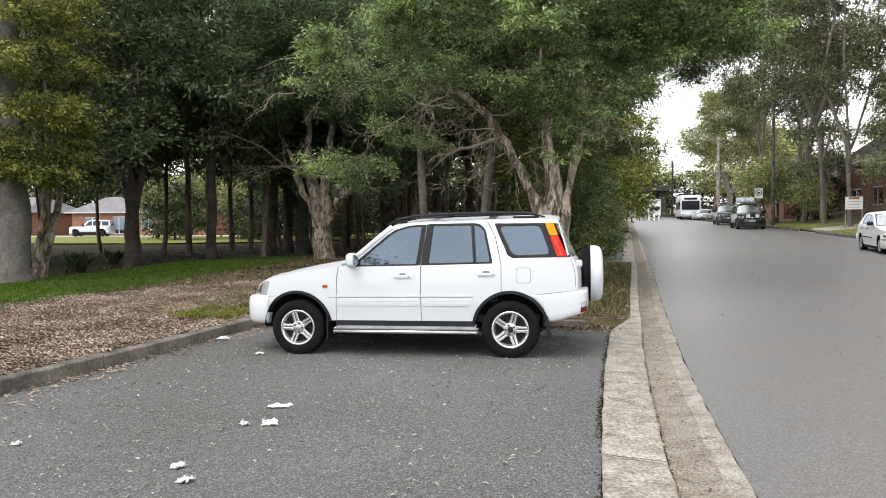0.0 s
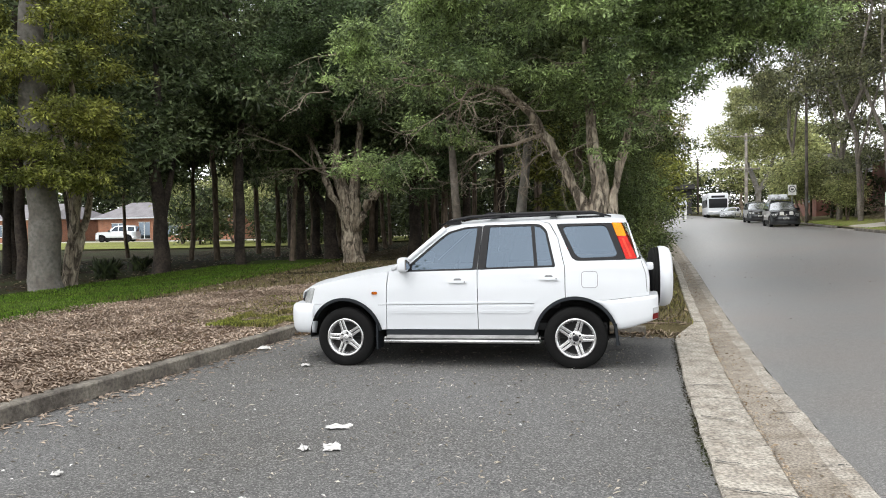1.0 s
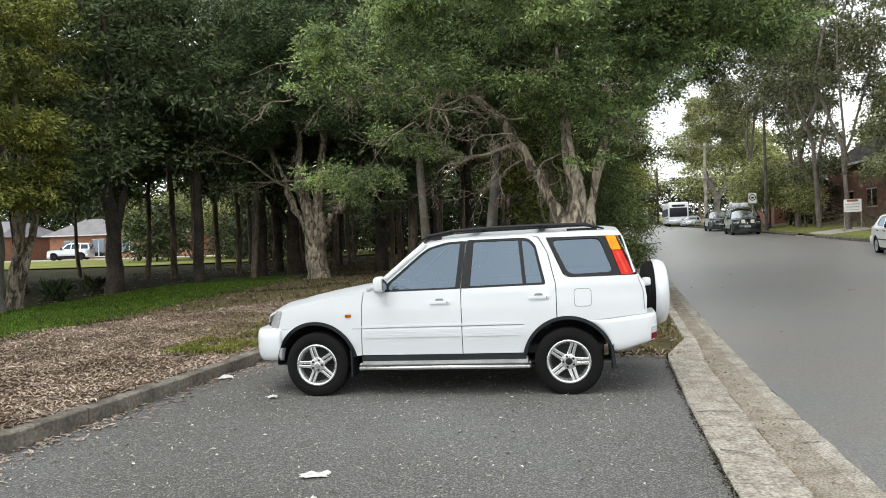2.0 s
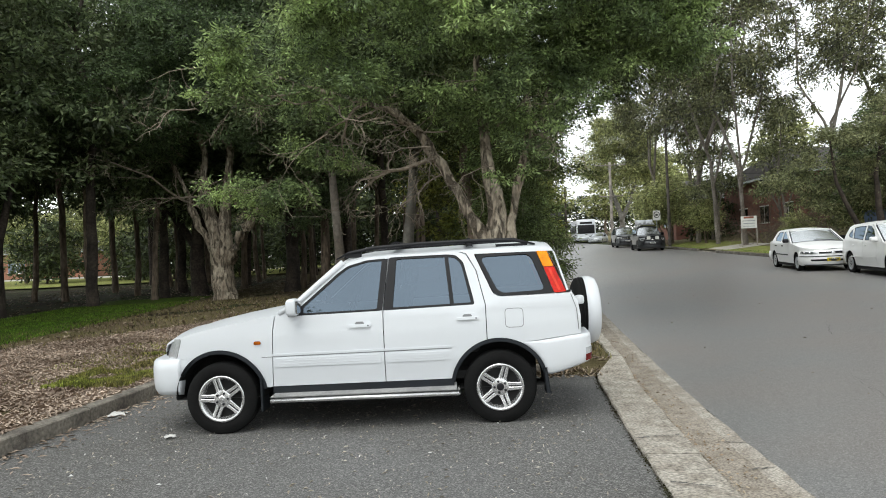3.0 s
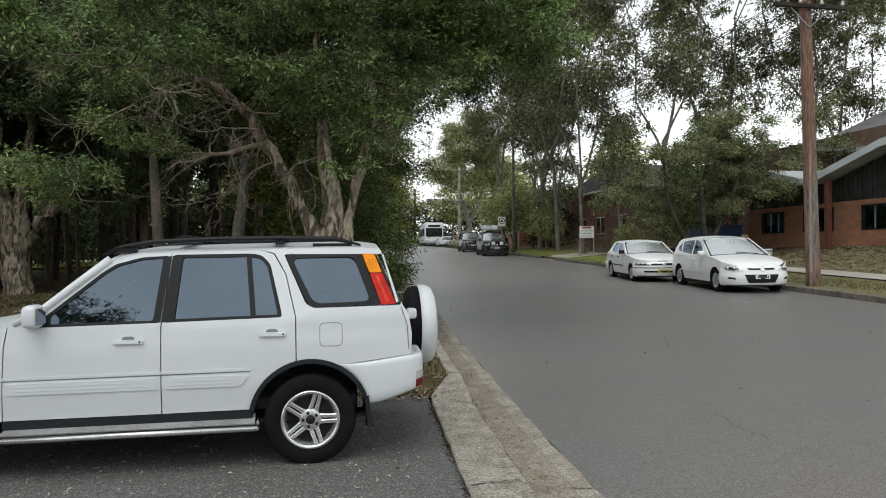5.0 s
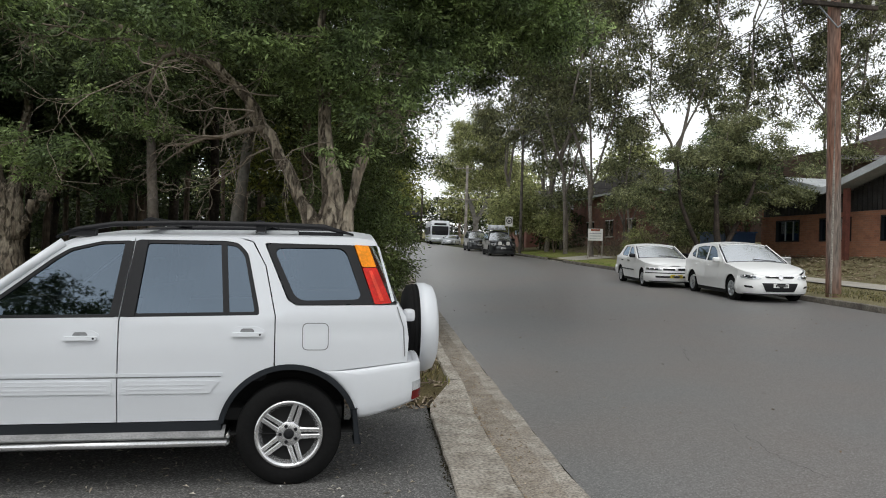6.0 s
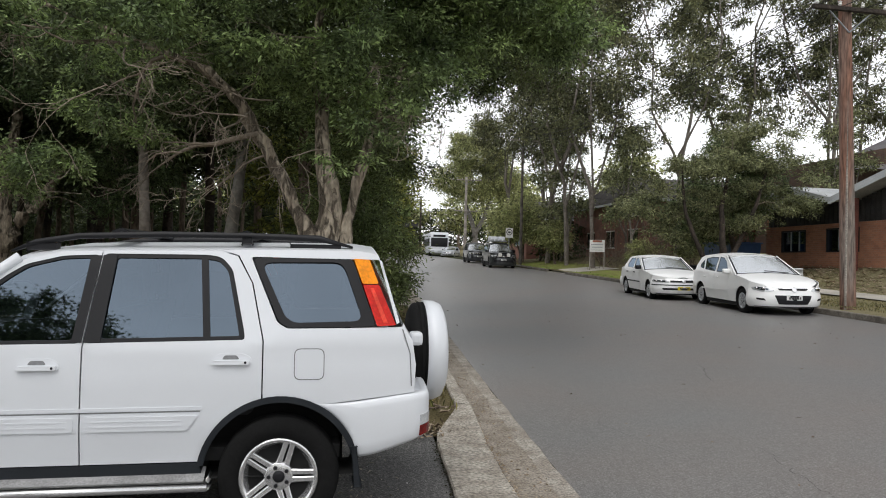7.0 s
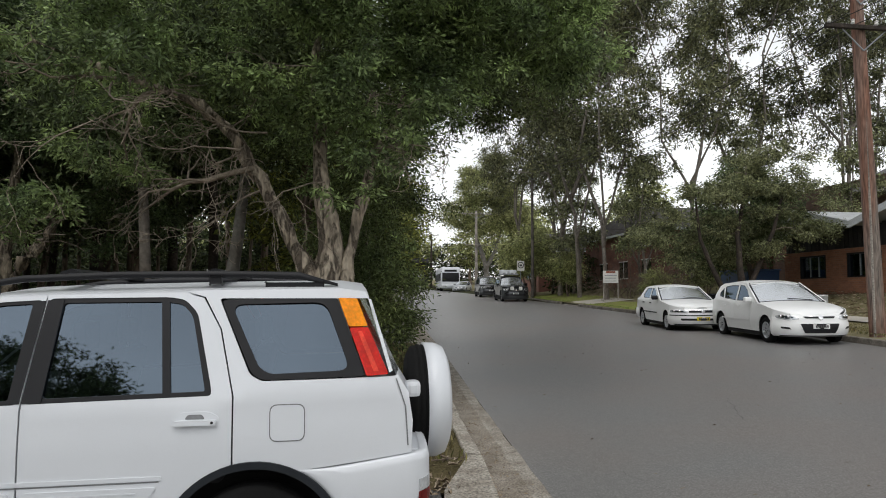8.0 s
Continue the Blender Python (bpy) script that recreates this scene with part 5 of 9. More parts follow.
        wheel(ob, AF + 0.012, s * 0.765, 0.338, 0.212, 0.20, s, turn=-15, cap="alloy")
        wheel(ob, AR, s * 0.765, 0.338, 0.212, 0.20, s, turn=17)
        for cx in (AF, AR):
            bm = bmesh.new()
            lathe(bm, [(s * 0.50, 0.41), (s * 0.845, 0.424)], "y", 28, (cx, 0, AZ + 0.02))
            for v in [v for v in bm.verts if v.co.z < 0.34]:
                v.co.z = 0.34
            part("wheel_well", bm, "under", ob)
    # upper panels
    edge = lambda k: (lambda x, z: half(x, z) - k)
    part("bonnet", loft([(-3.19, 0.80), (-3.17, 0.865), (-3.10, 0.905), (-2.99, 0.924), (-2.86, 0.960), (-2.6, 1.012), (-2.3, 1.061), (-2.08, 1.09)], edge(0.008), 0.055, 14, 0.02, 0.03), "white", ob, "", True)
    part("cowl", loft([(-2.075, 1.085), (-1.99, 1.095), (-1.95, 1.10)], edge(0.03), 0.045, 12), "black", ob, "black windscreen cowl")
    part("windscreen", loft([(-1.96, 1.105), (-1.8, 1.235), (-1.62, 1.385), (-1.44, 1.53)], edge(0.035), 0.05, 12, 0, 0.05), "glass", ob, "", True)
    for s in (-1, 1):
        part("windscreen_pillar", tubed([(-2.03, s * 0.832, 1.105), (-1.86, s * 0.818, 1.19), (-1.62, s * 0.765, 1.39), (-1.42, s * 0.715, 1.552)], [0.026, 0.03, 0.03, 0.032], 8), "white", ob, "", True)
    part("roof", loft([(-1.47, 1.525), (-1.40, 1.562), (-1.2, 1.593), (-0.99, 1.601), (-0.35, 1.612), (0.1, 1.618), (0.42, 1.618), (0.54, 1.602), (0.56, 1.575)], edge(0.0), 0.055, 16, 0.02, 0.0), "white", ob, "", True)
    for fx in (-0.93, -0.23):
        part("roof_crossbar", bar_xz([(fx - 0.05, 1.690), (fx, 1.708), (fx + 0.05, 1.690)], -0.60, 0.60, 0.02), "black", ob, "black roof crossbar")
    part("rear_screen", loft([(0.56, 1.575), (0.63, 1.43), (0.75, 1.17)], lambda x, z: half(x, z) - 0.06, 0.0, 12, 0, -0.05), "glass_screen", ob, "", True)
    tg = part("tailgate", loft([(0.75, 1.17), (0.80, 1.09), (0.82, 0.95), (0.82, 0.76)], lambda x, z: half(x, z) - 0.012, 0.0, 12, 0, -0.06), "white", ob, "", True)
    part("hinge", boxed(0.75, 0.825, -0.735, -0.62, 1.055, 1.135, 0.022), "white", tg)
    # bumpers
    fb = nose_plan(-3.0, -3.31, 0.80, 0.22)
    part("front_bumper", sweep_plan(fb, [(-0.20, 0.722), (-0.03, 0.718), (0.005, 0.714), (0.026, 0.69), (0.034, 0.62), (0.034, 0.52), (0.024, 0.43), (0.0, 0.385), (-0.06, 0.374)]), "white", ob, "", True)
    part("grille", boxed(-3.27, -3.20, -0.48, 0.48, 0.69, 0.80, 0.015), "black", ob)
    part("bumper_insert", boxed(-3.41, -3.35, -0.42, 0.42, 0.45, 0.55, 0.01), "black", ob)
    low = lambda x: 0.435 + 0.10 * smooth(0.42, 0.92, x)
    top = lambda x: 0.745 + 0.045 * smooth(0.25, 0.85, x)
    floor_line = lambda x: max(low(x), AZ + math.sqrt(max(0.0, R * R - x * x))) if x < R else low(x)
    side_w = lambda x: 0.862 - 0.075 * (max(0, x - 0.25) / 0.6) ** 2 + 0.020 * smooth(0.25, 0.55, x)
    flank = [(x, -side_w(x), 0.0, -1.0) for x in (0.212, 0.24, 0.27, 0.30, 0.34, 0.38, 0.41, 0.435, 0.449, 0.50, 0.56, 0.62, 0.68, 0.72)]
    w0 = side_w(0.72)
    turn_in = [(0.72 + 0.15 * math.sin(t), -w0 + 0.15 * (1 - math.cos(t)), math.sin(t), -math.cos(t)) for t in (math.pi / 2 * k / 8 for k in range(1, 9))]
    across = [(0.87 + 0.03 * (1 - (k / 4 - 1) ** 2), -(w0 - 0.15) * (1 - k / 4), 1.0, 0.0) for k in range(1, 8)]
    around = flank + turn_in + across + [(x, -y, nx, -ny) for x, y, nx, ny in reversed(flank + turn_in)]
    level = lambda f: (lambda x: floor_line(x) + f * max(0.0, top(x) - floor_line(x)))
    rear_bumper = part("rear_bumper", sweep_plan(around, [(-0.05, level(1.0)), (-0.016, level(0.995)), (-0.004, level(0.96)), (0.0, level(0.86)), (0.0, level(0.55)), (-0.002, level(0.25)),
                                                          (-0.008, level(0.07)), (-0.022, level(0.0)), (-0.10, level(0.0))]), "white", ob, "", True)
    part("bumper_step", boxed(0.60, 0.865, -0.66, 0.66, 0.66, 0.782, 0.012), "white", rear_bumper, "", True)
    corner = turn_in[2:7]
    for s in (-1, 1):
        bend = [(x, y * -s, nx, ny * -s) for x, y, nx, ny in corner]
        part("bumper_lamp", sweep_plan(bend, [(-0.01, level(0.52)), (0.004, level(0.52)), (0.004, level(0.30)), (-0.01, level(0.30))]), "lamp", rear_bumper, "clear bumper lamp")
        part("reflector", sweep_plan(bend, [(-0.01, level(0.29)), (0.005, level(0.29)), (0.002, level(0.07)), (-0.02, level(0.07))]), "red_dark", rear_bumper, "dark red reflector")
        fcheek = [(-3.08, 0.38), (-3.08, 0.710), (-2.987, 0.710)] + arc(AF, AZ, R, 124, 175)
        part("bumper_side", skin(fcheek, lambda x, z, s=s: Vector((x, s * (half(x, z) + 0.002), z))), "white", ob, "", True)
    # spare wheel with its white cover on the tailgate
    spare = new("spare_wheel")
    spare.parent = ob
    spare.matrix_basis = pose(-0.035, 0.04, 0.935)
    bm = bmesh.new()
    lathe(bm, [(0.86, 0.10), (0.86, 0.28), (0.885, 0.325), (0.905, 0.334), (0.910, 0.327), (0.918, 0.327), (0.922, 0.338), (0.938, 0.338), (0.941, 0.329), (0.948, 0.329), (0.951, 0.338), (1.0, 0.335)], "x", 40)
    part("tyre", bm, "tyre", spare, "", True)
    bm = bmesh.new()
    lathe(bm, [(0.96, 0.338), (0.962, 0.350), (1.03, 0.347), (1.08, 0.325), (1.105, 0.27), (1.115, 0.15), (1.118, 0.0001)], "x", 40)
    part("cover", bm, "white", spare, "white hard spare wheel cover", True)
    part("spare_bracket", boxed(0.83, 0.90, -0.15, 0.15, -0.12, 0.12, 0.02), "black", spare)
    # underside and cabin
    part("underbody", boxed(-2.15, -0.45, -0.66, 0.66, 0.225, 0.42, 0.02), "under", ob)
    part("engine_bay", boxed(-3.02, -2.18, -0.52, 0.52, 0.25, 0.86, 0.04), "under", ob)
    part("rear_floor", boxed(-0.44, 0.36, -0.60, 0.60, 0.27, 0.75, 0.04), "under", ob)
    part("boot_floor", boxed(0.36, 0.76, -0.60, 0.60, 0.585, 0.75, 0.04), "under", ob)
    part("cabin_floor", boxed(-2.05, 0.34, -0.79, 0.79, 0.42, 0.50, 0.01), "under", ob)
    part("dashboard", boxed(-2.0, -1.62, -0.74, 0.74, 0.85, 1.09, 0.05), "seat", ob)
    part("cargo_wall", boxed(0.40, 0.43, -0.72, 0.72, 0.5, 1.08, 0.01), "seat", ob)
    for sx, sy in ((-1.05, -0.37), (-1.05, 0.37), (-0.2, -0.37), (-0.2, 0.37)):
        bm = bmesh.new()
        box(bm, sx - 0.45, sx + 0.05, sy - 0.24, sy + 0.24, 0.62, 0.76, 0.05)
        seat = part("seat", bm, "seat", ob)
        bm = bmesh.new()
        box(bm, sx - 0.05, sx + 0.08, sy - 0.23, sy + 0.23, 0.72, 1.27, 0.05)
        for v in bm.verts:
            v.co.x += 0.25 * (v.co.z - 0.72)
        part("seat_back", bm, "seat", seat)
        bm = bmesh.new()
        box(bm, sx + 0.09, sx + 0.17, sy - 0.12, sy + 0.12, 1.30, 1.46, 0.04)
        part("head_rest", bm, "seat", seat)
    bm = bmesh.new()
    ring = [(-1.55 + 0.06 * math.sin(t) * 1.0, 0.37 + 0.18 * math.cos(t), 1.02 + 0.17 * math.sin(t)) for t in (2 * math.pi * k / 20 for k in range(21))]
    tube(bm, ring, 0.014, 6, False)
    part("steering_wheel", bm, "seat", ob, "", True)
    return ob


suv()


# ---- cars across the street ----
hatch = dict(w=1.775, wb=2.65, fo=0.86, ro=0.74, r=0.312, paint="white2", top=1.48, belt=0.94, sill=0.26, nose=0.70, doors=(-1.85, -0.93, -0.10), mirror=-1.86,
             shoulder=[(-3.40, 0.70), (-3.2, 0.785), (-2.9, 0.852), (-2.5, 0.918), (-2.15, 0.945), (-1.0, 0.95), (0.0, 1.0), (0.45, 1.02), (0.70, 0.98)],
             house=[(-2.2, 0.925), (-1.0, 0.95), (0.0, 1.0), (0.50, 1.02), (0.52, 1.12), (0.30, 1.37), (0.1, 1.425), (-0.5, 1.46), (-1.0, 1.455), (-1.38, 1.39), (-1.78, 1.19)],
             glass=[[(-1.80, 0.985), (-1.02, 0.985), (-0.95, 1.40), (-1.22, 1.375), (-1.47, 1.265)], [(-0.94, 0.99), (-0.2, 1.03), (-0.05, 1.34), (-0.45, 1.385), (-0.88, 1.385)],
                    [(-0.13, 1.04), (0.16, 1.08), (0.22, 1.16), (0.03, 1.32)]],
             hood=[(-3.45, 0.66), (-3.38, 0.735), (-3.2, 0.80), (-2.9, 0.86), (-2.55, 0.92), (-2.27, 0.955)], screen=[(-2.28, 0.96), (-1.8, 1.22), (-1.36, 1.42)],
             roof=[(-1.38, 1.41), (-1.0, 1.46), (-0.5, 1.468), (0.1, 1.43), (0.36, 1.35)], back=[(0.36, 1.34), (0.52, 1.12), (0.58, 1.02)], tail=[(0.58, 1.02), (0.70, 0.9), (0.72, 0.55)],
             front=[("headlamp", "lamp", [(0.45, 0.605), (0.70, 0.575), (0.93, 0.622), (1.12, 0.748), (0.82, 0.728), (0.50, 0.662)], 0.012, True),
                    ("grille", "black", [(-0.38, 0.662), (0.38, 0.662), (0.33, 0.622), (-0.33, 0.622)], 0.008, False), ("grille_bar", "chrome", [(-0.36, 0.667), (0.36, 0.667), (0.355, 0.676), (-0.355, 0.676)], 0.014, False),
                    ("lower_intake", "black", [(-0.44, 0.50), (0.44, 0.50), (0.35, 0.285), (-0.35, 0.285)], 0.020, False), ("intake_bar", "trim", [(-0.40, 0.36), (0.40, 0.36), (0.39, 0.372), (-0.39, 0.372)], 0.024, False),
                    ("fog_lamp", "black", [(0.62, 0.365), (0.82, 0.385), (0.84, 0.43), (0.66, 0.42)], 0.006, True), ("splitter", "trim", [(-0.9, 0.205), (0.9, 0.205), (0.9, 0.228), (-0.9, 0.228)], 0.01, False)],
             badge_z=0.645, plate="plate_w", plate_z=0.44, spokes=7, rim="silver")
plain_car("hatchback", pose(11.60, 23.3, ground_z(11.3, 21.7) + 0.015, -0.6, -1.0, 82.2), "small white hatchback parked at the far kerb", hatch)
saloon = dict(w=1.69, wb=2.465, fo=0.80, ro=0.98, r=0.29, paint="white2", top=1.38, belt=0.90, sill=0.25, nose=0.70, doors=(-1.65, -0.80, -0.06), mirror=-1.62, mirror_mat="black", handle="black",
              strip="trim", rim="silver",
              shoulder=[(-3.2, 0.70), (-2.9, 0.775), (-2.3, 0.857), (-1.9, 0.897), (-1.0, 0.905), (0.0, 0.92), (0.5, 0.93), (0.93, 0.90)],
              house=[(-1.92, 0.885), (-1.0, 0.905), (0.0, 0.92), (0.30, 0.93), (-0.02, 1.25), (-0.18, 1.31), (-0.5, 1.335), (-0.95, 1.325), (-1.2, 1.28), (-1.5, 1.10)],
              glass=[[(-1.58, 0.945), (-0.88, 0.945), (-0.84, 1.275), (-1.05, 1.262), (-1.3, 1.14)], [(-0.80, 0.945), (-0.14, 0.955), (-0.08, 1.05), (-0.28, 1.265), (-0.76, 1.28)]],
              hood=[(-3.22, 0.69), (-3.1, 0.745), (-2.7, 0.81), (-2.2, 0.87), (-1.95, 0.90)], screen=[(-1.97, 0.905), (-1.55, 1.12), (-1.2, 1.29)],
              roof=[(-1.22, 1.285), (-0.95, 1.325), (-0.5, 1.335), (-0.18, 1.31), (0.0, 1.26)], back=[(0.0, 1.25), (0.22, 1.06), (0.36, 0.95)], tail=[(0.36, 0.945), (0.66, 0.955), (0.95, 0.92), (0.98, 0.6)],
              front=[("headlamp", "lamp", [(0.43, 0.568), (0.95, 0.578), (1.06, 0.655), (0.43, 0.645)], 0.012, True), ("grille", "black", [(-0.40, 0.575), (0.40, 0.575), (0.40, 0.642), (-0.40, 0.642)], 0.008, False),
                     ("grille_bar", "chrome", [(-0.40, 0.645), (0.40, 0.645), (0.40, 0.655), (-0.40, 0.655)], 0.012, False), ("bumper_strip", "black", [(-1.15, 0.482), (1.15, 0.482), (1.15, 0.508), (-1.15, 0.508)], 0.010, False),
                     ("lower_intake", "black", [(-0.62, 0.405), (0.62, 0.405), (0.60, 0.345), (-0.60, 0.345)], 0.006, False), ("splitter", "trim", [(-0.85, 0.205), (0.85, 0.205), (0.85, 0.24), (-0.85, 0.24)], 0.01, False)],
              badge_z=0.61, plate="plate_y", plate_z=0.395, spokes=9)
plain_car("saloon", pose(11.16, 27.6, ground_z(11.0, 26.3) + 0.01, -0.6, -1.3, 82.2), "cream-white older saloon parked behind the hatchback", saloon)
offroad = dict(w=1.9, wb=2.8, fo=0.85, ro=0.95, r=0.40, paint="dark_paint", top=1.85, belt=1.15, sill=0.48, nose=1.02, doors=(-1.95, -1.0, -0.1), mirror=-1.95, mirror_mat="black",
               shoulder=[(-3.6, 1.0), (-3.2, 1.06), (-2.3, 1.13), (-1.0, 1.15), (0.0, 1.16), (0.93, 1.15)],
               house=[(-2.15, 1.13), (-1.0, 1.15), (0.0, 1.16), (0.9, 1.15), (0.8, 1.70), (0.5, 1.80), (-0.5, 1.83), (-1.2, 1.81), (-1.5, 1.72), (-1.85, 1.4)],
               glass=[[(-1.8, 1.2), (-1.05, 1.2), (-1.02, 1.72), (-1.38, 1.68)], [(-0.96, 1.2), (-0.12, 1.2), (-0.14, 1.72), (-0.93, 1.72)], [(0.0, 1.2), (0.72, 1.2), (0.66, 1.66), (0.0, 1.7)]],
               hood=[(-3.62, 1.02), (-3.45, 1.08), (-2.8, 1.12), (-2.2, 1.15)], screen=[(-2.2, 1.155), (-1.85, 1.45), (-1.5, 1.74)],
               roof=[(-1.52, 1.73), (-1.2, 1.81), (-0.5, 1.83), (0.5, 1.80), (0.82, 1.70)], back=[(0.82, 1.69), (0.9, 1.4), (0.93, 1.16)], tail=[(0.93, 1.15), (0.95, 0.9), (0.95, 0.6)],
               front=[("headlamp", "lamp", [(0.50, 0.80), (0.85, 0.80), (1.0, 0.95), (0.52, 0.95)], 0.012, True), ("grille", "black", [(-0.46, 0.76), (0.46, 0.76), (0.47, 0.95), (-0.47, 0.95)], 0.008, False),
                      ("grille_bar", "chrome", [(-0.46, 0.84), (0.46, 0.84), (0.46, 0.87), (-0.46, 0.87)], 0.014, False), ("lower_intake", "black", [(-0.7, 0.45), (0.7, 0.45), (0.7, 0.60), (-0.7, 0.60)], 0.008, False)],
               badge_z=0.855, plate="plate_w", plate_z=0.62, spokes=6, rim="black")
first = plain_car("four_wheel_drive", pose(12.85, 57.3, ground_z(12.8, 56), 0, -1.3, 86.2), "dark grey four-wheel drive with a bull bar and roof rack", offroad)
for s in (-1, 1):
    part("bull_bar", tubed([(-3.72, s * 0.8, 0.62), (-3.78, s * 0.62, 0.72), (-3.78, s * 0.45, 1.08), (-3.78, 0, 1.1)], 0.045, 8), "black", first)
    part("spot_lamp", boxed(-3.86, -3.76, s * 0.3 - 0.13, s * 0.3 + 0.13, 0.84, 1.10, 0.06), "whitepaint", first, "pale covered spot lamp")
for s in (-1, 1):
    part("roof_box", boxed(-0.9, 0.3, s * 0.32 - 0.24, s * 0.32 + 0.24, 2.004, 2.32, 0.05), "white", first, "white box on the roof rack", True)
part("roof_rack", boxed(-1.3, 0.5, -0.62, 0.62, 1.92, 2.0, 0.02), "rail", first)
for k in range(4):
    part("roof_lamp", boxed(-1.4, -1.3, -0.55 + 0.3 * k, -0.35 + 0.3 * k, 1.95, 2.1, 0.03), "lamp", first)
plain_car("four_wheel_drive", pose(13.75, 69.5, ground_z(13.4, 69), 0, -1.3, 86.2), "dark green off-road wagon parked behind another", dict(offroad, paint="dark_paint"))
plain_car("saloon", pose(16.2, 94.0, ground_z(16, 92), 0, -1.3, 66), "white car parked beside the bus", dict(saloon, paint="silver", plate="plate_w"))
# cars in the second bay and at the brick house
plain_car("saloon", pose(-2.9, 27.6, ground_z(-1.5, 27.6), 0, 0, 180), "red car parked behind the shrub", dict(saloon, paint="red_paint"))
plain_car("four_wheel_drive", pose(-0.15, 31.0, ground_z(-1.2, 31.0), 0, 0, 0), "dark wagon parked in the second bay", offroad)
plain_car("hatchback", pose(-0.2, 34.2, ground_z(-1.2, 34.2), 0, 0, 0), "pale hatchback parked in the second bay", dict(hatch, paint="silver"))
plain_car("four_wheel_drive", pose(-52.0, 72.0, ground_z(-52.0, 72.0) + 0.16, 0, 0, 18), "silver wagon parked before the brick house", dict(offroad, paint="silver"))


def bus():
    ob = holder("bus", pose(14.75, 96.0, ground_z(14.7, 97), 0, 0, -4), "white coach with a large dark windscreen", "bus")
    W, H, L = 1.22, 3.15, 10.5
    bm = bmesh.new()
    box(bm, -W, W, 0.0, L, 0.45, H, 0.16)
    part("body", bm, "white", ob, "", True)
    part("windscreen", boxed(-W + 0.12, W - 0.12, -0.03, 0.1, 1.25, 2.45, 0.08), "black", ob, "dark windscreen", True)
    part("destination_board", boxed(-0.8, 0.8, -0.035, 0.1, 2.55, 2.82, 0.03), "black", ob)
    part("front_bumper", boxed(-W + 0.02, W - 0.02, -0.12, 0.2, 0.38, 0.85, 0.06), "silver", ob, "", True)
    for s in (-1, 1):
        part("headlamp", boxed(s * 0.85 - 0.2, s * 0.85 + 0.2, -0.14, 0.0, 0.6, 0.8, 0.04), "lamp", ob)
        part("mirror", boxed(s * 1.4 - 0.08, s * 1.4 + 0.08, -0.35, -0.2, 1.7, 2.3, 0.04), "black", ob)
        part("mirror_arm", tubed([(s * 1.15, 0.05, 2.6), (s * 1.4, -0.25, 2.5), (s * 1.4, -0.28, 2.2)], 0.03, 6), "black", ob)
        for k in range(6):
            part("side_window", boxed(s * W - 0.02, s * W + 0.02, 1.0 + 1.5 * k, 2.35 + 1.5 * k, 1.4, 2.4, 0.04), "black", ob)
        for wy in (2.2, 7.6):
            bm = bmesh.new()
            lathe(bm, [(s * 0.85, 0.2), (s * 0.85, 0.48), (s * 1.2, 0.48), (s * 1.2, 0.28), (s * 1.15, 0.0001)], "x", 24, (0, wy, 0.48))
            part("wheel", bm, "tyre", ob, "", True)
    for k in range(2):
        part("wiper", tubed([(-0.7 + 0.8 * k, -0.06, 1.25), (-0.2 + 0.8 * k, -0.06, 1.9)], 0.015, 4), "black", ob)


bus()


# ---- poles, wires, signs ----
def utility_pole(x, y, top, r0, r1, mat_name, arms, lean=(0, 0), label="weathered timber utility pole with crossarms", z0=None):
    z0 = ground_z(x, y) if z0 is None else z0
    ob = holder("utility_pole", pose(x, y, z0), label, "pole", "utility poles along the street")
    h = top - z0
    bm = bmesh.new()
    n = 14
    tube(bm, [(lean[0] * k / n, lean[1] * k / n, -0.3 + (h + 0.3) * k / n) for k in range(n + 1)], [r0 + (r1 - r0) * k / n for k in range(n + 1)], 16)
    part("post", bm, mat_name, ob, "", True)
    for az, half in arms:
        k = (az - z0) / h
        cx = lean[0] * k
        arm = part("crossarm", boxed(cx - half, cx + half, -r1 - 0.14, -r1 - 0.03, az - z0 - 0.05, az - z0 + 0.05, 0.008), "darkbark" if mat_name == "pole" else "pole_grey", ob)
        for i in range(4):
            ix = cx - half * 0.9 + half * 1.8 * i / 3
            bm = bmesh.new()
            lathe(bm, [(0.06, 0.02), (0.1, 0.05), (0.14, 0.03), (0.17, 0.045), (0.2, 0.0001)], "z", 10, (ix, -r1 - 0.085, az - z0))
            part("insulator", bm, "whitepaint", arm)
        for s in (-1, 1):
            part("brace", tubed([(cx, -r1 - 0.02, az - z0 - 0.55), (cx + s * half * 0.55, -r1 - 0.05, az - z0 - 0.05)], 0.018, 5), "rail", arm)
    return ob


near_pole = utility_pole(12.91, 20.2, 9.45, 0.185, 0.14, "pole", ((8.1, 1.05), (9.25, 0.95)), (-0.27, 0), z0=ground_z(12.91, 20.2) + 0.10)
part("conduit", tubed([(-0.17, -0.1, 0.0), (-0.19, -0.12, 2.6), (-0.21, -0.12, 6.0)], 0.03, 6), "pole_grey", near_pole)
utility_pole(15.05, 58.0, 11.75, 0.125, 0.09, "pole_dull", ((11.2, 1.2),))
utility_pole(16.95, 90.0, 12.1, 0.2, 0.15, "pole_grey", ((11.7, 1.9), (7.9, 1.5)), label="pale timber utility pole with two crossarms")
utility_pole(17.0, 132.0, 13.0, 0.2, 0.15, "darkbark", ((12.6, 1.0),))


def wire(a, b, sag, name="overhead_wire"):
    a, b = Vector(a), Vector(b)
    pts = []
    for k in range(19):
        t = k / 18
        p = a.lerp(b, t)
        p.z -= sag * 4 * t * (1 - t)
        pts.append(tuple(p))
    tagged(link(name, tubed(pts, 0.014, 4), "wire"), "thin dark overhead cable between the poles", "cable", "overhead cables")


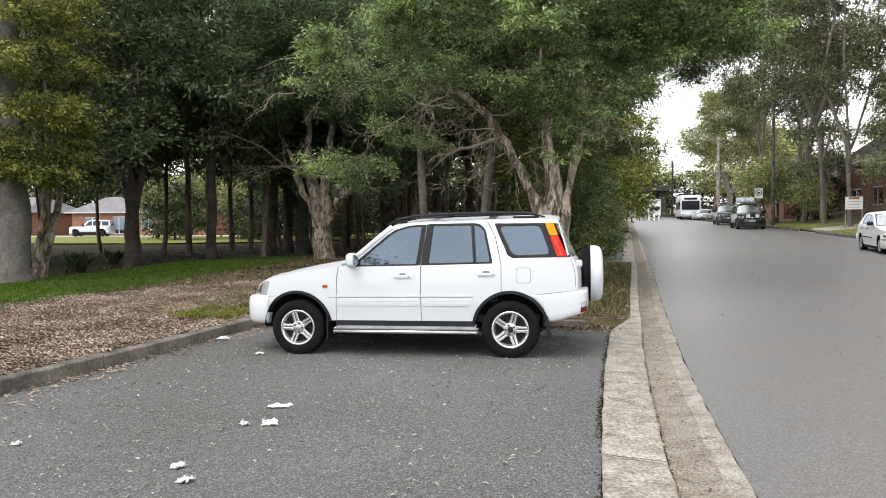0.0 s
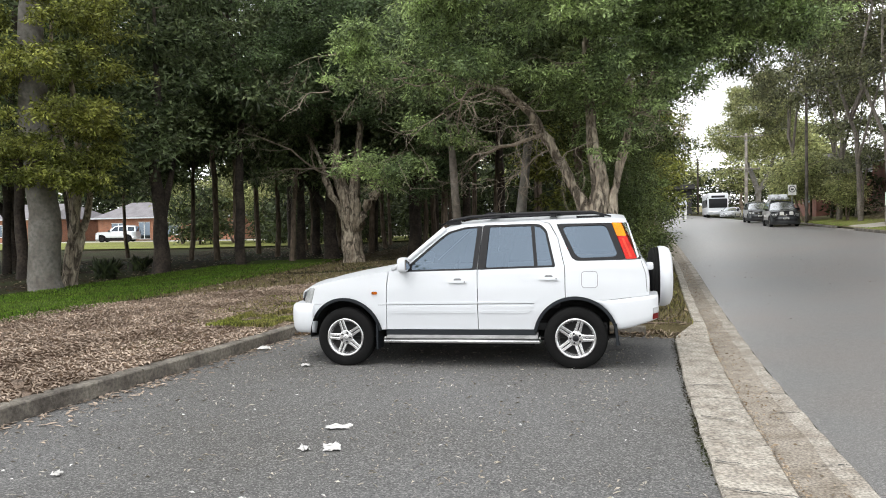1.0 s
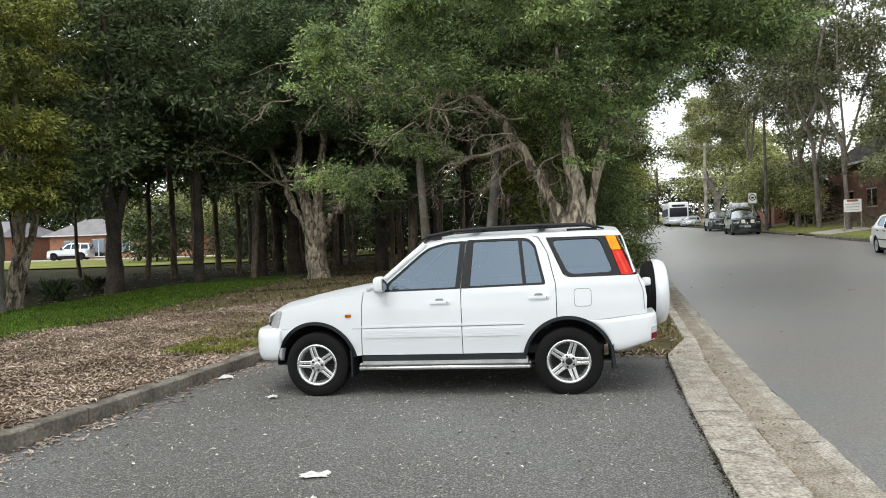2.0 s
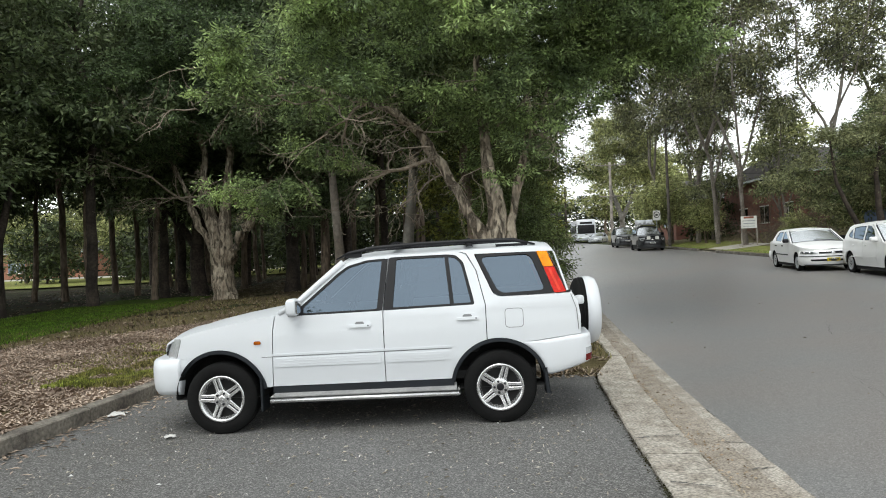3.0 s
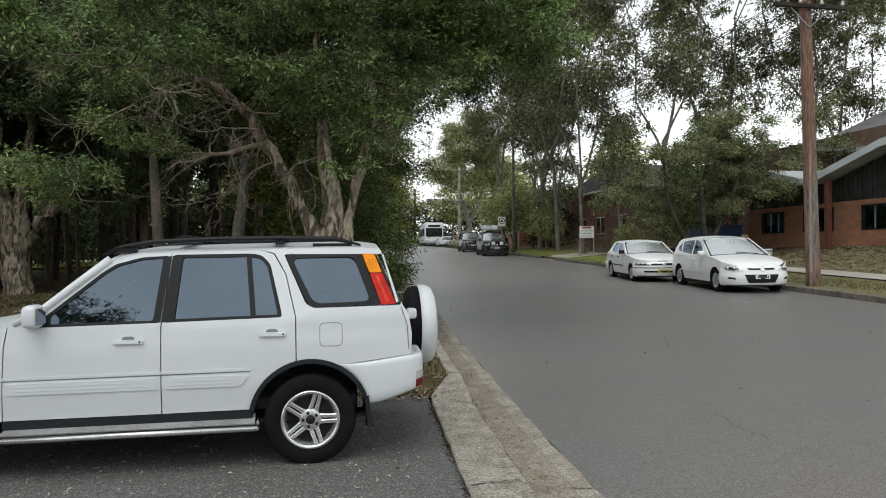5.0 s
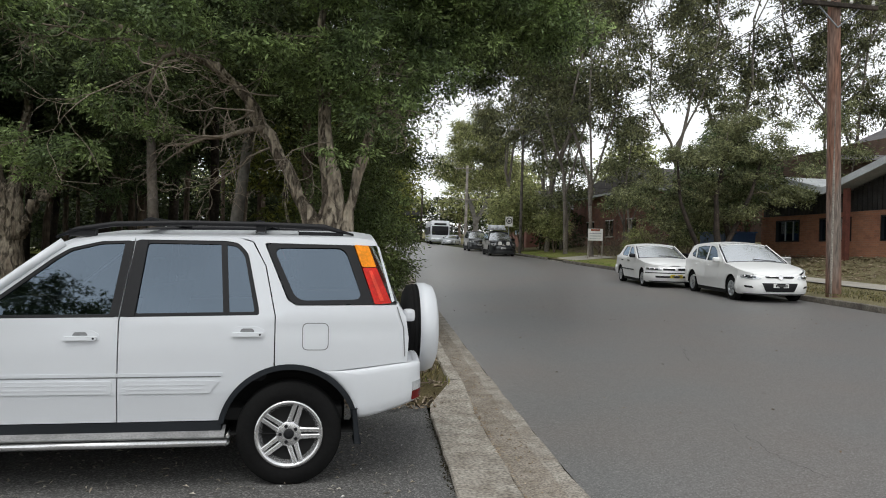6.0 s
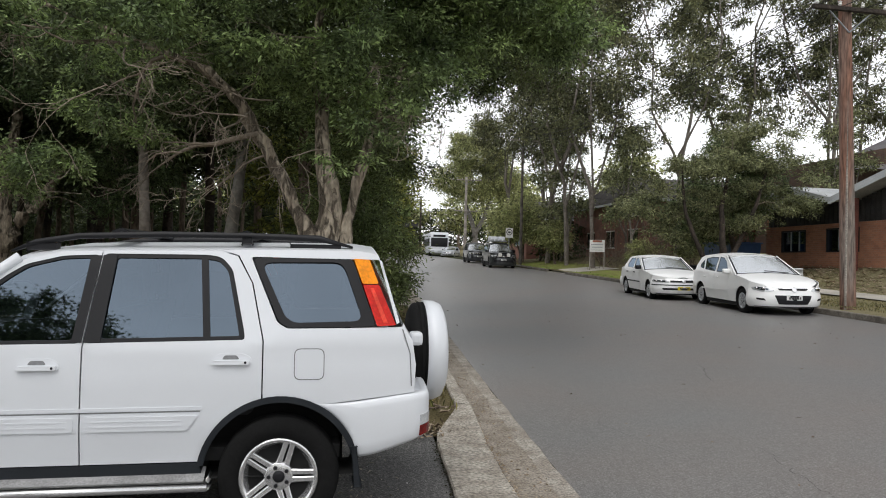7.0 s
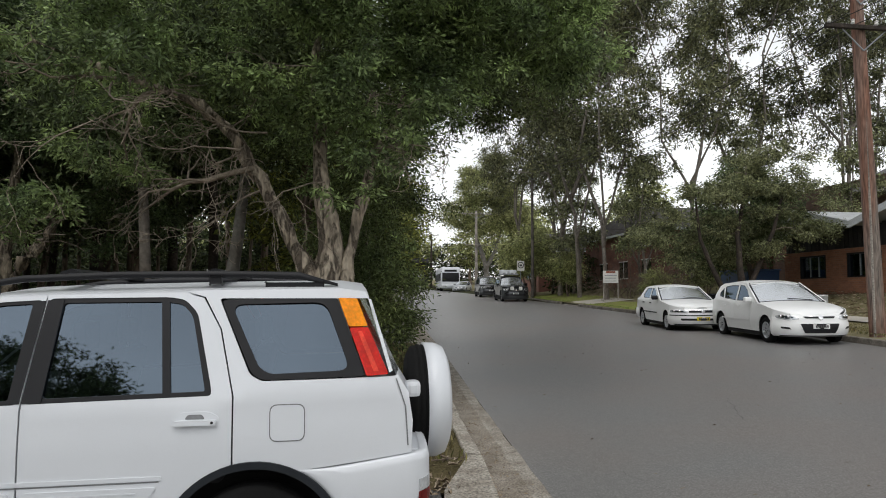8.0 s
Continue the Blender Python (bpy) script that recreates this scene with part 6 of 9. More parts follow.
for off in (-0.95, -0.32, 0.32, 0.95):
    wire((12.82 + off, 20.1, 8.2), (15.05 + off, 57.85, 11.4), 0.9)
    wire((12.82 + off, 20.1, 8.2), (11.0 + off, -25.0, 8.0), 0.9)
    wire((15.05 + off, 57.85, 11.4), (16.95 + off * 1.5, 89.8, 11.9), 0.7)
for off in (-0.85, 0.85):
    wire((12.82 + off, 20.1, 9.32), (11.0 + off, -25.0, 9.1), 0.8)
    wire((12.82 + off, 20.1, 9.32), (15.05 + off, 57.9, 11.5), 0.6)
wire((15.0, 57.9, 8.2), (26.5, 44.0, 6.2), 0.6, "service_wire")
wire((16.9, 89.8, 8.1), (15.05, 58.0, 8.4), 1.3, "service_wire")
wire((15.0, 57.9, 7.6), (28.0, 52.0, 7.0), 0.7, "service_wire")


def board_sign():
    x, y = 16.15, 45.0
    z = ground_z(x, y)
    ob = holder("board_sign", pose(x, y, z, 0, 0, -20), "white board sign with dark unreadable lines on two posts", "sign")
    for s in (-1, 1):
        part("post", boxed(s * 0.42 - 0.035, s * 0.42 + 0.035, 0.02, 0.09, -0.1, 1.5, 0.005), "pole_grey", ob)
    zb = 2.8 - z
    board = part("board", boxed(-0.44, 0.44, -0.015, 0.02, zb - 0.38, zb + 0.34, 0.006), "whitepaint", ob)
    for k, (w, hh, m) in enumerate(((0.55, 0.12, "brick_red"), (0.7, 0.04, "rail"), (0.62, 0.04, "rail"), (0.66, 0.03, "rail"))):
        part("text_bar", boxed(-w / 2, w / 2, -0.022, -0.012, zb + 0.2 - 0.16 * k, zb + 0.2 - 0.16 * k + hh), m, board)


board_sign()


def speed_sign():
    x, y = 13.45, 55.5
    z = ground_z(x, y)
    ob = holder("street_sign", pose(x, y, z, 0, 0, 8), "white street sign with a dark ring on a thin post", "sign")
    part("post", tubed([(0, 0.03, 0), (0, 0.03, 3.0)], 0.03, 8), "rail", ob)
    plate = part("plate", boxed(-0.29, 0.29, -0.01, 0.01, 2.2, 2.92, 0.01), "whitepaint", ob)
    bm = bmesh.new()
    lathe(bm, [(-0.016, 0.18), (-0.02, 0.18), (-0.02, 0.24), (-0.016, 0.24)], "y", 28, (0, 0, 2.62))
    part("ring", bm, "plate_bar", plate, "dark ring")
    part("text_bar", boxed(-0.1, 0.1, -0.02, -0.012, 2.53, 2.67), "plate_bar", plate)


speed_sign()


# ---- buildings ----
def brick_material(name, color, second, scale=1.0):
    m = mat(name, color, 0.9, 0, 0.15, 45, 1.5, 0.003, 60, 0, second)
    n, l = m.node_tree.nodes, m.node_tree.links
    b = n["Principled BSDF"]
    src = b.inputs["Base Color"].links[0].from_socket
    pos, sep, comb = n.new("ShaderNodeNewGeometry"), n.new("ShaderNodeSeparateXYZ"), n.new("ShaderNodeCombineXYZ")
    add = n.new("ShaderNodeMath")
    add.operation = "ADD"
    l.new(pos.outputs["Position"], sep.inputs["Vector"])
    l.new(sep.outputs["X"], add.inputs[0])
    l.new(sep.outputs["Y"], add.inputs[1])
    l.new(add.outputs["Value"], comb.inputs["X"])
    l.new(sep.outputs["Z"], comb.inputs["Y"])
    tex = n.new("ShaderNodeTexBrick")
    tex.inputs["Scale"].default_value = 1.0
    tex.inputs["Brick Width"].default_value, tex.inputs["Row Height"].default_value, tex.inputs["Mortar Size"].default_value = 0.24, 0.086, 0.006
    tex.inputs["Color1"].default_value, tex.inputs["Color2"].default_value, tex.inputs["Mortar"].default_value = (0.85, 0.85, 0.85, 1), (1.15, 1.1, 1.05, 1), (0.9, 1.25, 1.6, 1)
    l.new(comb.outputs["Vector"], tex.inputs["Vector"])
    mul = n.new("ShaderNodeVectorMath")
    mul.operation = "MULTIPLY"
    l.new(src, mul.inputs[0])
    l.new(tex.outputs["Color"], mul.inputs[1])
    l.new(mul.outputs["Vector"], b.inputs["Base Color"])
    return m


M["wall_orange"] = brick_material("orange_brickwork", (0.35, 0.165, 0.098), (0.28, 0.125, 0.075))
M["wall_red"] = brick_material("red_brickwork", (0.225, 0.10, 0.07), (0.165, 0.078, 0.058))
M["wall_brown"] = brick_material("brown_brickwork", (0.15, 0.095, 0.07), (0.12, 0.075, 0.055))


def wall_with_holes(x, y0, y1, z0, top, holes, thick, material, parent, name="wall"):
    """An upright wall in the plane x, from y0 to y1, its top a list of (y, z), with openings (y0, y1, z0, z1)."""
    outline = [(y0, z0), (y1, z0)] + list(reversed(top))
    bm = skin(outline, lambda a, b: Vector((x, a, b)), [[(a, c), (b, c), (b, d), (a, d)] for a, b, c, d in holes], step=1.2, lip=thick, edge=2.0, lip_dir=(1, 0, 0))
    return part(name, bm, material, parent)


def office():
    ob = holder("office_building", pose(0, 0, 0), "low orange-brick office with dark timber gables and pale fascia", "building")
    X = 21.0
    base = 1.1
    wins = [(32.75, 34.45, 2.42, 3.42), (29.55, 31.45, 2.42, 3.42), (26.2, 28.0, 2.42, 3.42), (23.2, 25.0, 2.42, 3.42)]
    wall_with_holes(X, 18.0, 35.6, base, [(18.0, 3.62), (35.6, 3.62)], wins, 0.25, "wall_orange", ob)
    # zigzag gables in dark boards
    top = [(18.0, 4.45), (22.0, 5.9), (26.0, 5.45), (30.1, 4.35), (33.5, 5.2), (35.6, 4.15)]
    wall_with_holes(X + 0.05, 18.0, 35.6, 3.624, top, [], 0.2, "boards", ob, "gable")
    y = 18.1
    while y < 35.5:
        z1 = float(np.interp(y, [t[0] for t in top], [t[1] for t in top]))
        part("board", boxed(X + 0.012, X + 0.046, y, y + 0.2, 3.63, z1 - 0.02), "boards", ob)
        y += 0.26
    # fascia and roof planes
    for (ya, za), (yb, zb) in zip(top, top[1:]):
        bm = bmesh.new()
        v = [bm.verts.new(p) for p in ((X - 0.95, ya, za - 0.02), (X - 0.95, yb, zb - 0.02), (X - 0.95, yb, zb + 0.26), (X - 0.95, ya, za + 0.26),
                                       (X - 0.88, ya, za - 0.02), (X - 0.88, yb, zb - 0.02), (X - 0.88, yb, zb + 0.26), (X - 0.88, ya, za + 0.26))]
        for f in ((0, 1, 2, 3), (7, 6, 5, 4), (3, 2, 6, 7), (0, 4, 5, 1)):
            bm.faces.new([v[i] for i in f])
        bmesh.ops.recalc_face_normals(bm, faces=bm.faces)
        part("fascia", bm, "fascia", ob)
        bm = bmesh.new()
        v = [bm.verts.new(p) for p in ((X - 0.9, ya, za + 0.2), (X - 0.9, yb, zb + 0.2), (X + 12, yb, zb + 0.2), (X + 12, ya, za + 0.2),
                                       (X - 0.9, ya, za + 0.08), (X - 0.9, yb, zb + 0.08), (X + 12, yb, zb + 0.08), (X + 12, ya, za + 0.08))]
        for f in ((0, 1, 2, 3), (7, 6, 5, 4), (1, 5, 6, 2), (0, 3, 7, 4)):
            bm.faces.new([v[i] for i in f])
        bmesh.ops.recalc_face_normals(bm, faces=bm.faces)
        part("roof", bm, "roof_metal", ob)
    part("wall", boxed(X + 0.02, X + 11, 35.35, 35.6, base, 4.0), "wall_orange", ob)
    part("wall", boxed(X + 0.02, X + 11, 18.0, 18.25, base, 4.4), "wall_orange", ob)
    part("wall", boxed(X + 10.8, X + 11, 18.3, 35.3, base, 4.2), "wall_orange", ob)
    part("floor_slab", boxed(X + 0.3, X + 10.8, 18.3, 35.3, base, 1.5), "concrete", ob)
    part("plinth", boxed(X - 0.06, X + 0.02, 18.0, 35.6, 0.8, 1.75), "wall_brown", ob)
    for py in (35.75, 29.05, 25.6, 22.0):
        part("post", boxed(X - 0.75, X - 0.55, py - 0.1, py + 0.1, 0.8, 4.5, 0.01), "post", ob, "red-brown timber post")
    for a, b, c, d in wins:
        w = part("window", boxed(X + 0.10, X + 0.12, a + 0.05, b - 0.05, c + 0.05, d - 0.05), "pane", ob)
        for q in ((a, a + 0.06, c, d), (b - 0.06, b, c, d), (a + 0.06, b - 0.06, c, c + 0.06), (a + 0.06, b - 0.06, d - 0.06, d)):
            part("frame", boxed(X - 0.02, X + 0.14, *q), "black", w)
        for k in range(1, 3):
            ym = a + (b - a) * k / 3
            part("mullion", boxed(X + 0.07, X + 0.14, ym - 0.025, ym + 0.025, c + 0.06, d - 0.06), "rail", w)
        for lo, hi in ((0.08, 0.2), (0.42, 0.56), (0.72, 0.80)):
            part("blind", boxed(X + 0.16, X + 0.18, a + (b - a) * lo, a + (b - a) * hi, c + 0.06, d - 0.06), "whitepaint", w, "pale blind")
    part("step", boxed(X - 1.0, X - 0.1, 26.3, 28.2, 0.9, 1.25, 0.01), "brick_red", ob)


office()


def hall():
    ob = holder("hall_building", pose(0, 0, 0), "tall brown-brick hall with a steep grey sheet roof", "building")
    part("wall", boxed(29.0, 46.0, 33.0, 52.0, 1.0, 8.2), "wall_brown", ob)
    bm = bmesh.new()
    v = [bm.verts.new(p) for p in ((28.4, 31.0, 6.2), (28.4, 41.5, 7.6), (37.5, 41.5, 11.8), (37.5, 31.0, 11.8), (47, 31.0, 6.2), (47, 41.5, 7.6))]
    for f in ((0, 1, 2, 3), (3, 2, 5, 4), (0, 3, 4), (1, 5, 2)):
        bm.faces.new([v[i] for i in f])
    bmesh.ops.recalc_face_normals(bm, faces=bm.faces)
    part("roof", bm, "roof_far", ob)
    part("ridge_cap", boxed(37.3, 37.7, 31.0, 41.5, 11.78, 11.9), "fascia", ob)


hall()


def brick_house(x0, x1, y0, y1, z0, eave, ridge, label, wall, roof, windows, face="y"):
    """A hipped or gabled brick building with windows on its street sides."""
    ob = holder("brick_building", pose(0, 0, 0), label, "building")
    part("wall", boxed(x0, x1, y0, y1, z0 - 0.5, eave), wall, ob)
    bm = bmesh.new()
    o = 0.6
    ym = (y0 + y1) / 2
    v = [bm.verts.new(p) for p in ((x0 - o, y0 - o, eave - 0.1), (x1 + o, y0 - o, eave - 0.1), (x1 + o, y1 + o, eave - 0.1), (x0 - o, y1 + o, eave - 0.1), (x0 + 1.5, ym, ridge), (x1 - 1.5, ym, ridge))]
    for f in ((0, 1, 5, 4), (2, 3, 4, 5), (3, 0, 4), (1, 2, 5), (3, 2, 1, 0)):
        bm.faces.new([v[i] for i in f])
    bmesh.ops.recalc_face_normals(bm, faces=bm.faces)
    part("roof", bm, roof, ob)
    part("gutter", boxed(x0 - o - 0.05, x1 + o, y0 - o - 0.08, y0 - o, eave - 0.2, eave - 0.05), "fascia", ob)
    part("gutter", boxed(x0 - o - 0.08, x0 - o, y0 - o, y1 + o, eave - 0.2, eave - 0.05), "fascia", ob)
    for side, a, b, c, d in windows:
        if side == "x":
            w = part("window", boxed(x0 - 0.03, x0 + 0.05, a, b, c, d), "pane", ob)
            part("frame", boxed(x0 - 0.06, x0 + 0.02, a - 0.06, b + 0.06, d, d + 0.07), "whitepaint", w)
            part("sill", boxed(x0 - 0.09, x0 + 0.02, a - 0.06, b + 0.06, c - 0.08, c), "whitepaint", w)
            part("mullion", boxed(x0 - 0.05, x0, (a + b) / 2 - 0.03, (a + b) / 2 + 0.03, c, d), "whitepaint", w)
        else:
            w = part("window", boxed(a, b, y0 - 0.03, y0 + 0.05, c, d), "pane", ob)
            part("frame", boxed(a - 0.06, b + 0.06, y0 - 0.06, y0 + 0.02, d, d + 0.07), "whitepaint", w)
            part("sill", boxed(a - 0.06, b + 0.06, y0 - 0.09, y0 + 0.02, c - 0.08, c), "whitepaint", w)
            part("mullion", boxed((a + b) / 2 - 0.05, (a + b) / 2 + 0.05, y0 - 0.05, y0, c, d), "whitepaint", w)
    return ob


brick_house(21.5, 36.0, 50.0, 64.0, 2.2, 6.3, 8.6, "two-storey red-brick building with a dark roof behind the trees", "wall_red", "roof_tile",
            [("x", 51.0, 52.5, 3.0, 4.2), ("x", 55.0, 56.5, 3.0, 4.2), ("x", 59.0, 60.5, 3.0, 4.2), ("x", 51.0, 52.5, 5.2, 6.2), ("x", 55.0, 56.5, 5.2, 6.2), ("y", 23.5, 25.0, 3.2, 4.4)])
brick_house(19.0, 30.0, 70.0, 84.0, 2.4, 6.0, 8.2, "far brick building behind the trees", "wall_red", "roof_tile", [("x", 72.0, 74.0, 3.4, 4.6), ("x", 77.0, 79.0, 3.4, 4.6)])
brick_house(-64.0, -44.0, 82.0, 92.0, 0.6, 3.7, 5.8, "single-storey orange-brick house with white windows", "wall_orange", "roof_far",
            [("y", -62.0, -60.0, 1.4, 2.9), ("y", -58.0, -56.4, 0.9, 3.0), ("y", -54.0, -52.0, 1.4, 2.9), ("y", -49.5, -47.5, 1.4, 2.9)])
brick_house(-86.0, -68.0, 78.0, 90.0, 0.6, 3.7, 5.8, "red-brick house beyond the park", "wall_orange", "roof_far", [("y", -84.0, -82.0, 1.4, 2.9), ("y", -76.0, -74.0, 1.4, 2.9)])


def far_bridge():
    ob = holder("railway_bridge", pose(0, 0, 0), "long dark bridge deck across the far end of the street", "bridge")
    part("deck", boxed(-14.0, 16.0, 128.0, 134.0, 7.5, 7.9, 0.05), "boards", ob)
    part("railing", boxed(-14.0, 16.0, 128.0, 128.1, 7.9, 8.3), "boards", ob)
    for px in (-6.0, 15.0):
        part("pier", boxed(px - 0.6, px + 0.6, 129.0, 133.0, 2.0, 7.5), "boards", ob)


far_bridge()
post_proto = None
for k in range(8):
    px = 6.6 + 0.62 * k
    py = 97.0
    z = ground_z(px, py)
    if post_proto is None:
        post_proto = holder("bollard", pose(px, py, z), "white painted timber post across the road end", "bollard", "white posts")
        part("post", boxed(-0.13, 0.13, -0.13, 0.13, -0.1, 1.35 if k != 4 else 2.0, 0.02), "whitepaint", post_proto)
        part("cap", boxed(-0.15, 0.15, -0.15, 0.15, 1.35, 1.4, 0.01), "whitepaint", post_proto)
    else:
        copy_thing(post_proto, pose(px, py, z))
van = holder("truck", pose(11.3, 106.0, ground_z(12, 103), 0, 0, -4), "white box truck parked near the bus", "truck")
part("box", boxed(-0.9, 0.9, 1.4, 5.2, 0.7, 3.0, 0.05), "white", van)
part("cab", boxed(-0.85, 0.85, 0.0, 1.38, 0.5, 2.1, 0.12), "white", van)
part("windscreen", boxed(-0.72, 0.72, -0.02, 0.1, 1.2, 1.9, 0.03), "black", van)
part("bumper", boxed(-0.85, 0.85, -0.08, 0.08, 0.4, 0.62, 0.03), "trim", van)
for s in (-1, 1):
    for wy in (0.6, 4.2):
        bm = bmesh.new()
        lathe(bm, [(s * 0.6, 0.2), (s * 0.6, 0.36), (s * 0.86, 0.36), (s * 0.86, 0.2), (s * 0.83, 0.0001)], "x", 20, (0, wy, 0.36))
        part("wheel", bm, "tyre", van, "", True)
bench = holder("barrier", pose(5.4, 99.0, ground_z(5.4, 99)), "low orange-red timber barrier at the road end", "barrier")
for k in range(3):
    part("rail", boxed(-0.9, 0.9, -0.05, 0.05, 0.3 + 0.3 * k, 0.5 + 0.3 * k, 0.01), "brick_red", bench)
for s in (-1, 1):
    part("post", boxed(s * 0.8 - 0.06, s * 0.8 + 0.06, 0.05, 0.15, -0.05, 1.15), "pole_grey", bench)
bin_ob = holder("skip_bin", pose(19.3, 35.8, ground_z(19.3, 35.8)), "blue steel bin behind the parked cars", "bin")
bm = boxed(-0.8, 0.8, -1.0, 1.0, 0.55, 1.6, 0.02)
for v in bm.verts:
    v.co.y *= 1 + 0.12 * (v.co.z - 0.4)
part("body", bm, "blue", bin_ob)
part("lid", boxed(-0.85, 0.85, -1.2, 1.2, 1.6, 1.66, 0.01), "blue", bin_ob)
for s in (-1, 1):
    for q in (-1, 1):
        part("leg", boxed(s * 0.65 - 0.06, s * 0.65 + 0.06, q * 0.85 - 0.06, q * 0.85 + 0.06, -0.05, 0.56), "rail", bin_ob)


# ---- trees ----
def in_ellipsoid(rng, n, blob):
    c, r = np.array(blob[:3]), np.array(blob[3:6])
    v = rng.normal(size=(n, 3))
    v /= np.linalg.norm(v, axis=1, keepdims=True)
    return c + v * r * (rng.uniform(0.25, 1.0, (n, 1)) ** 0.45)


def padded(rng, n, blob, pad, each=13, depth=0.42):
    """Places in an ellipsoid that gather in flattened pads with gaps between them."""
    if not pad:
        return in_ellipsoid(rng, n, blob)
    k = max(2, n // each)
    centres = in_ellipsoid(rng, k, blob)
    size = rng.uniform(0.6, 1.3, k)
    pick = rng.integers(0, k, n)
    return centres[pick] + rng.normal(size=(n, 3)) * np.array([pad, pad, pad * depth]) * size[pick][:, None]


def tree(name, base, stems, blobs, tips, leaves, leaf, clump, mats, seed, label, category="tree", group="", droop=0.5, twig=0.010, sides=9,
         flat=0.6, lump=0.0, twigs=True, pad=0.0, each=13, depth=0.42):
    """A tree at base: stems are (points, radii) from the ground, blobs are ellipsoids of the crown (all relative to base). Boughs reach from
    the stems to the tips, each of which carries a clump of leaves."""
    rng = np.random.default_rng(seed)
    noise.seed_set(seed)
    ob = holder(name, Matrix.Translation(base), label, category, group)
    trunk_mat, twig_mat, leaf_name = mats
    nodes, rads = [], []
    for pts, radii in stems:
        pts = [Vector(p) for p in pts]
        fine_p, fine_r = [], []
        for i in range(len(pts) - 1):
            for k in range(4):
                t = k / 4
                q = pts[i].lerp(pts[i + 1], t)
                r = radii[i] + (radii[i + 1] - radii[i]) * t
                w = noise.noise_vector(q * 1.1 + Vector((seed, 0, 0))) * (0.28 * r + 0.03)
                if i == 0 and k == 0:
                    w = Vector((0, 0, 0))
                fine_p.append(q + w)
                fine_r.append(r * (1 + 0.16 * noise.noise(q * 3.0)))
        fine_p.append(pts[-1])
        fine_r.append(radii[-1])
        if fine_p[0].z < 0.05:
            fine_p.insert(0, fine_p[0] - Vector((0, 0, 0.25)))
            fine_r.insert(0, fine_r[0] * 1.35)
            fine_r[1] *= 1.15
        bm = bmesh.new()
        tube(bm, fine_p, fine_r, sides)
        if sides >= 12:
            for v in bm.verts:
                d = noise.noise(Vector((v.co.x * 7, v.co.y * 7, v.co.z * 1.6))) * lump
                c = min(fine_p, key=lambda p: (p - v.co).length_squared)
                v.co += (v.co - c).normalized() * d
        part("trunk", bm, trunk_mat, ob, "", True)
        start = 0.35 if len(stems) < 3 else 0.25
        for i, p in enumerate(fine_p):
            if i > start * len(fine_p):
                nodes.append(tuple(p))
                rads.append(fine_r[i])
    weight = np.array([b[3] * b[4] * b[5] for b in blobs]) ** 0.75
    share = np.maximum(1, (tips * weight / weight.sum())).astype(int)
    targets = np.concatenate([padded(rng, k, b, pad, each, depth) for k, b in zip(share, blobs)])
    arr = np.array(nodes)
    order = np.argsort([np.min(np.linalg.norm(arr - t, axis=1)) for t in targets])
    bm = bmesh.new()
    arr_list, rad_list = list(nodes), list(rads)
    for j in order:
        t = targets[j]
        a = np.array(arr_list)
        d = np.linalg.norm(a - t, axis=1) + np.maximum(0, a[:, 2] - t[2] - 0.2) * 0.6
        i = int(np.argmin(d))
        p0, length = a[i], float(np.linalg.norm(a[i] - t))
        if length < 0.05:
            continue
        r0 = min(rad_list[i] * 0.75, twig * 0.9 + 0.013 * length)
        r1 = min(r0, twig * 0.5)
        side = rng.normal(size=3) * 0.10 * length
        pts, rr = [], []
        for s in (0, 0.33, 0.66, 1.0):
            bend = math.sin(math.pi * s)
            pts.append(tuple(p0 + (t - p0) * s + side * bend + np.array([0, 0, 0.10 * length * bend])))
            rr.append(r0 + (r1 - r0) * s)
        if twigs:
            tube(bm, pts, rr, 4 if length < 1.5 else 5, False)
        for s in (1, 2, 3):
            arr_list.append(pts[s])
            rad_list.append(rr[s])
    if twigs:
        tagged(part("bough_rest", bm, twig_mat, ob, "", True), kind="stuff")
    n = len(targets)
    count = np.maximum(6, rng.normal(leaves, leaves * 0.3, n)).astype(int)
    idx = np.repeat(np.arange(n), count)
    out = rng.normal(size=(len(idx), 3)) * np.array([clump, clump, clump * flat]) * rng.uniform(0.55, 1.25, n)[idx][:, None]
    cen = targets[idx] + out
    axes = out * 1.2 / clump + rng.normal(size=out.shape) * 0.8 + np.array([0, 0, -droop])
    v, f = blades(cen, axes, leaf[0], leaf[1], seed + 1)
    raw_mesh("crown", v, f, leaf_name, ob)
    return ob


def dead_branch(parent, start, way, length, r, seed, depth=3, material="twig"):
    """A bare, wriggling branch with side twigs, as one part of a tree."""
    rng = random.Random(seed)
    bm = bmesh.new()

    def grow(p, d, ln, rad, left):
        pts, rr = [p.copy()], [rad]
        n = 6
        for k in range(n):
            d = (d + Vector((rng.uniform(-1, 1), rng.uniform(-1, 1), rng.uniform(-1, 0.85))) * 0.38).normalized()
            p = p + d * ln / n
            pts.append(p.copy())
            rr.append(rad * (1 - 0.75 * (k + 1) / n))
            if left and k >= 1 and rng.random() < 0.75:
                side = (d + Vector((rng.uniform(-1, 1), rng.uniform(-1, 1), rng.uniform(-0.9, 0.6)))).normalized()
                grow(p, side, ln * rng.uniform(0.35, 0.6), rr[-1] * 0.7, left - 1)
        tube(bm, [tuple(q) for q in pts], [max(0.0035, q) for q in rr], 5 if rad > 0.015 else 4, False)

    grow(Vector(start), Vector(way).normalized(), length, r, depth)
    return part("dead_branch", bm, material, parent, "bare grey branch", True)


def gz(x, y, dz=0.1):
    return (x, y, ground_z(x, y) + dz)


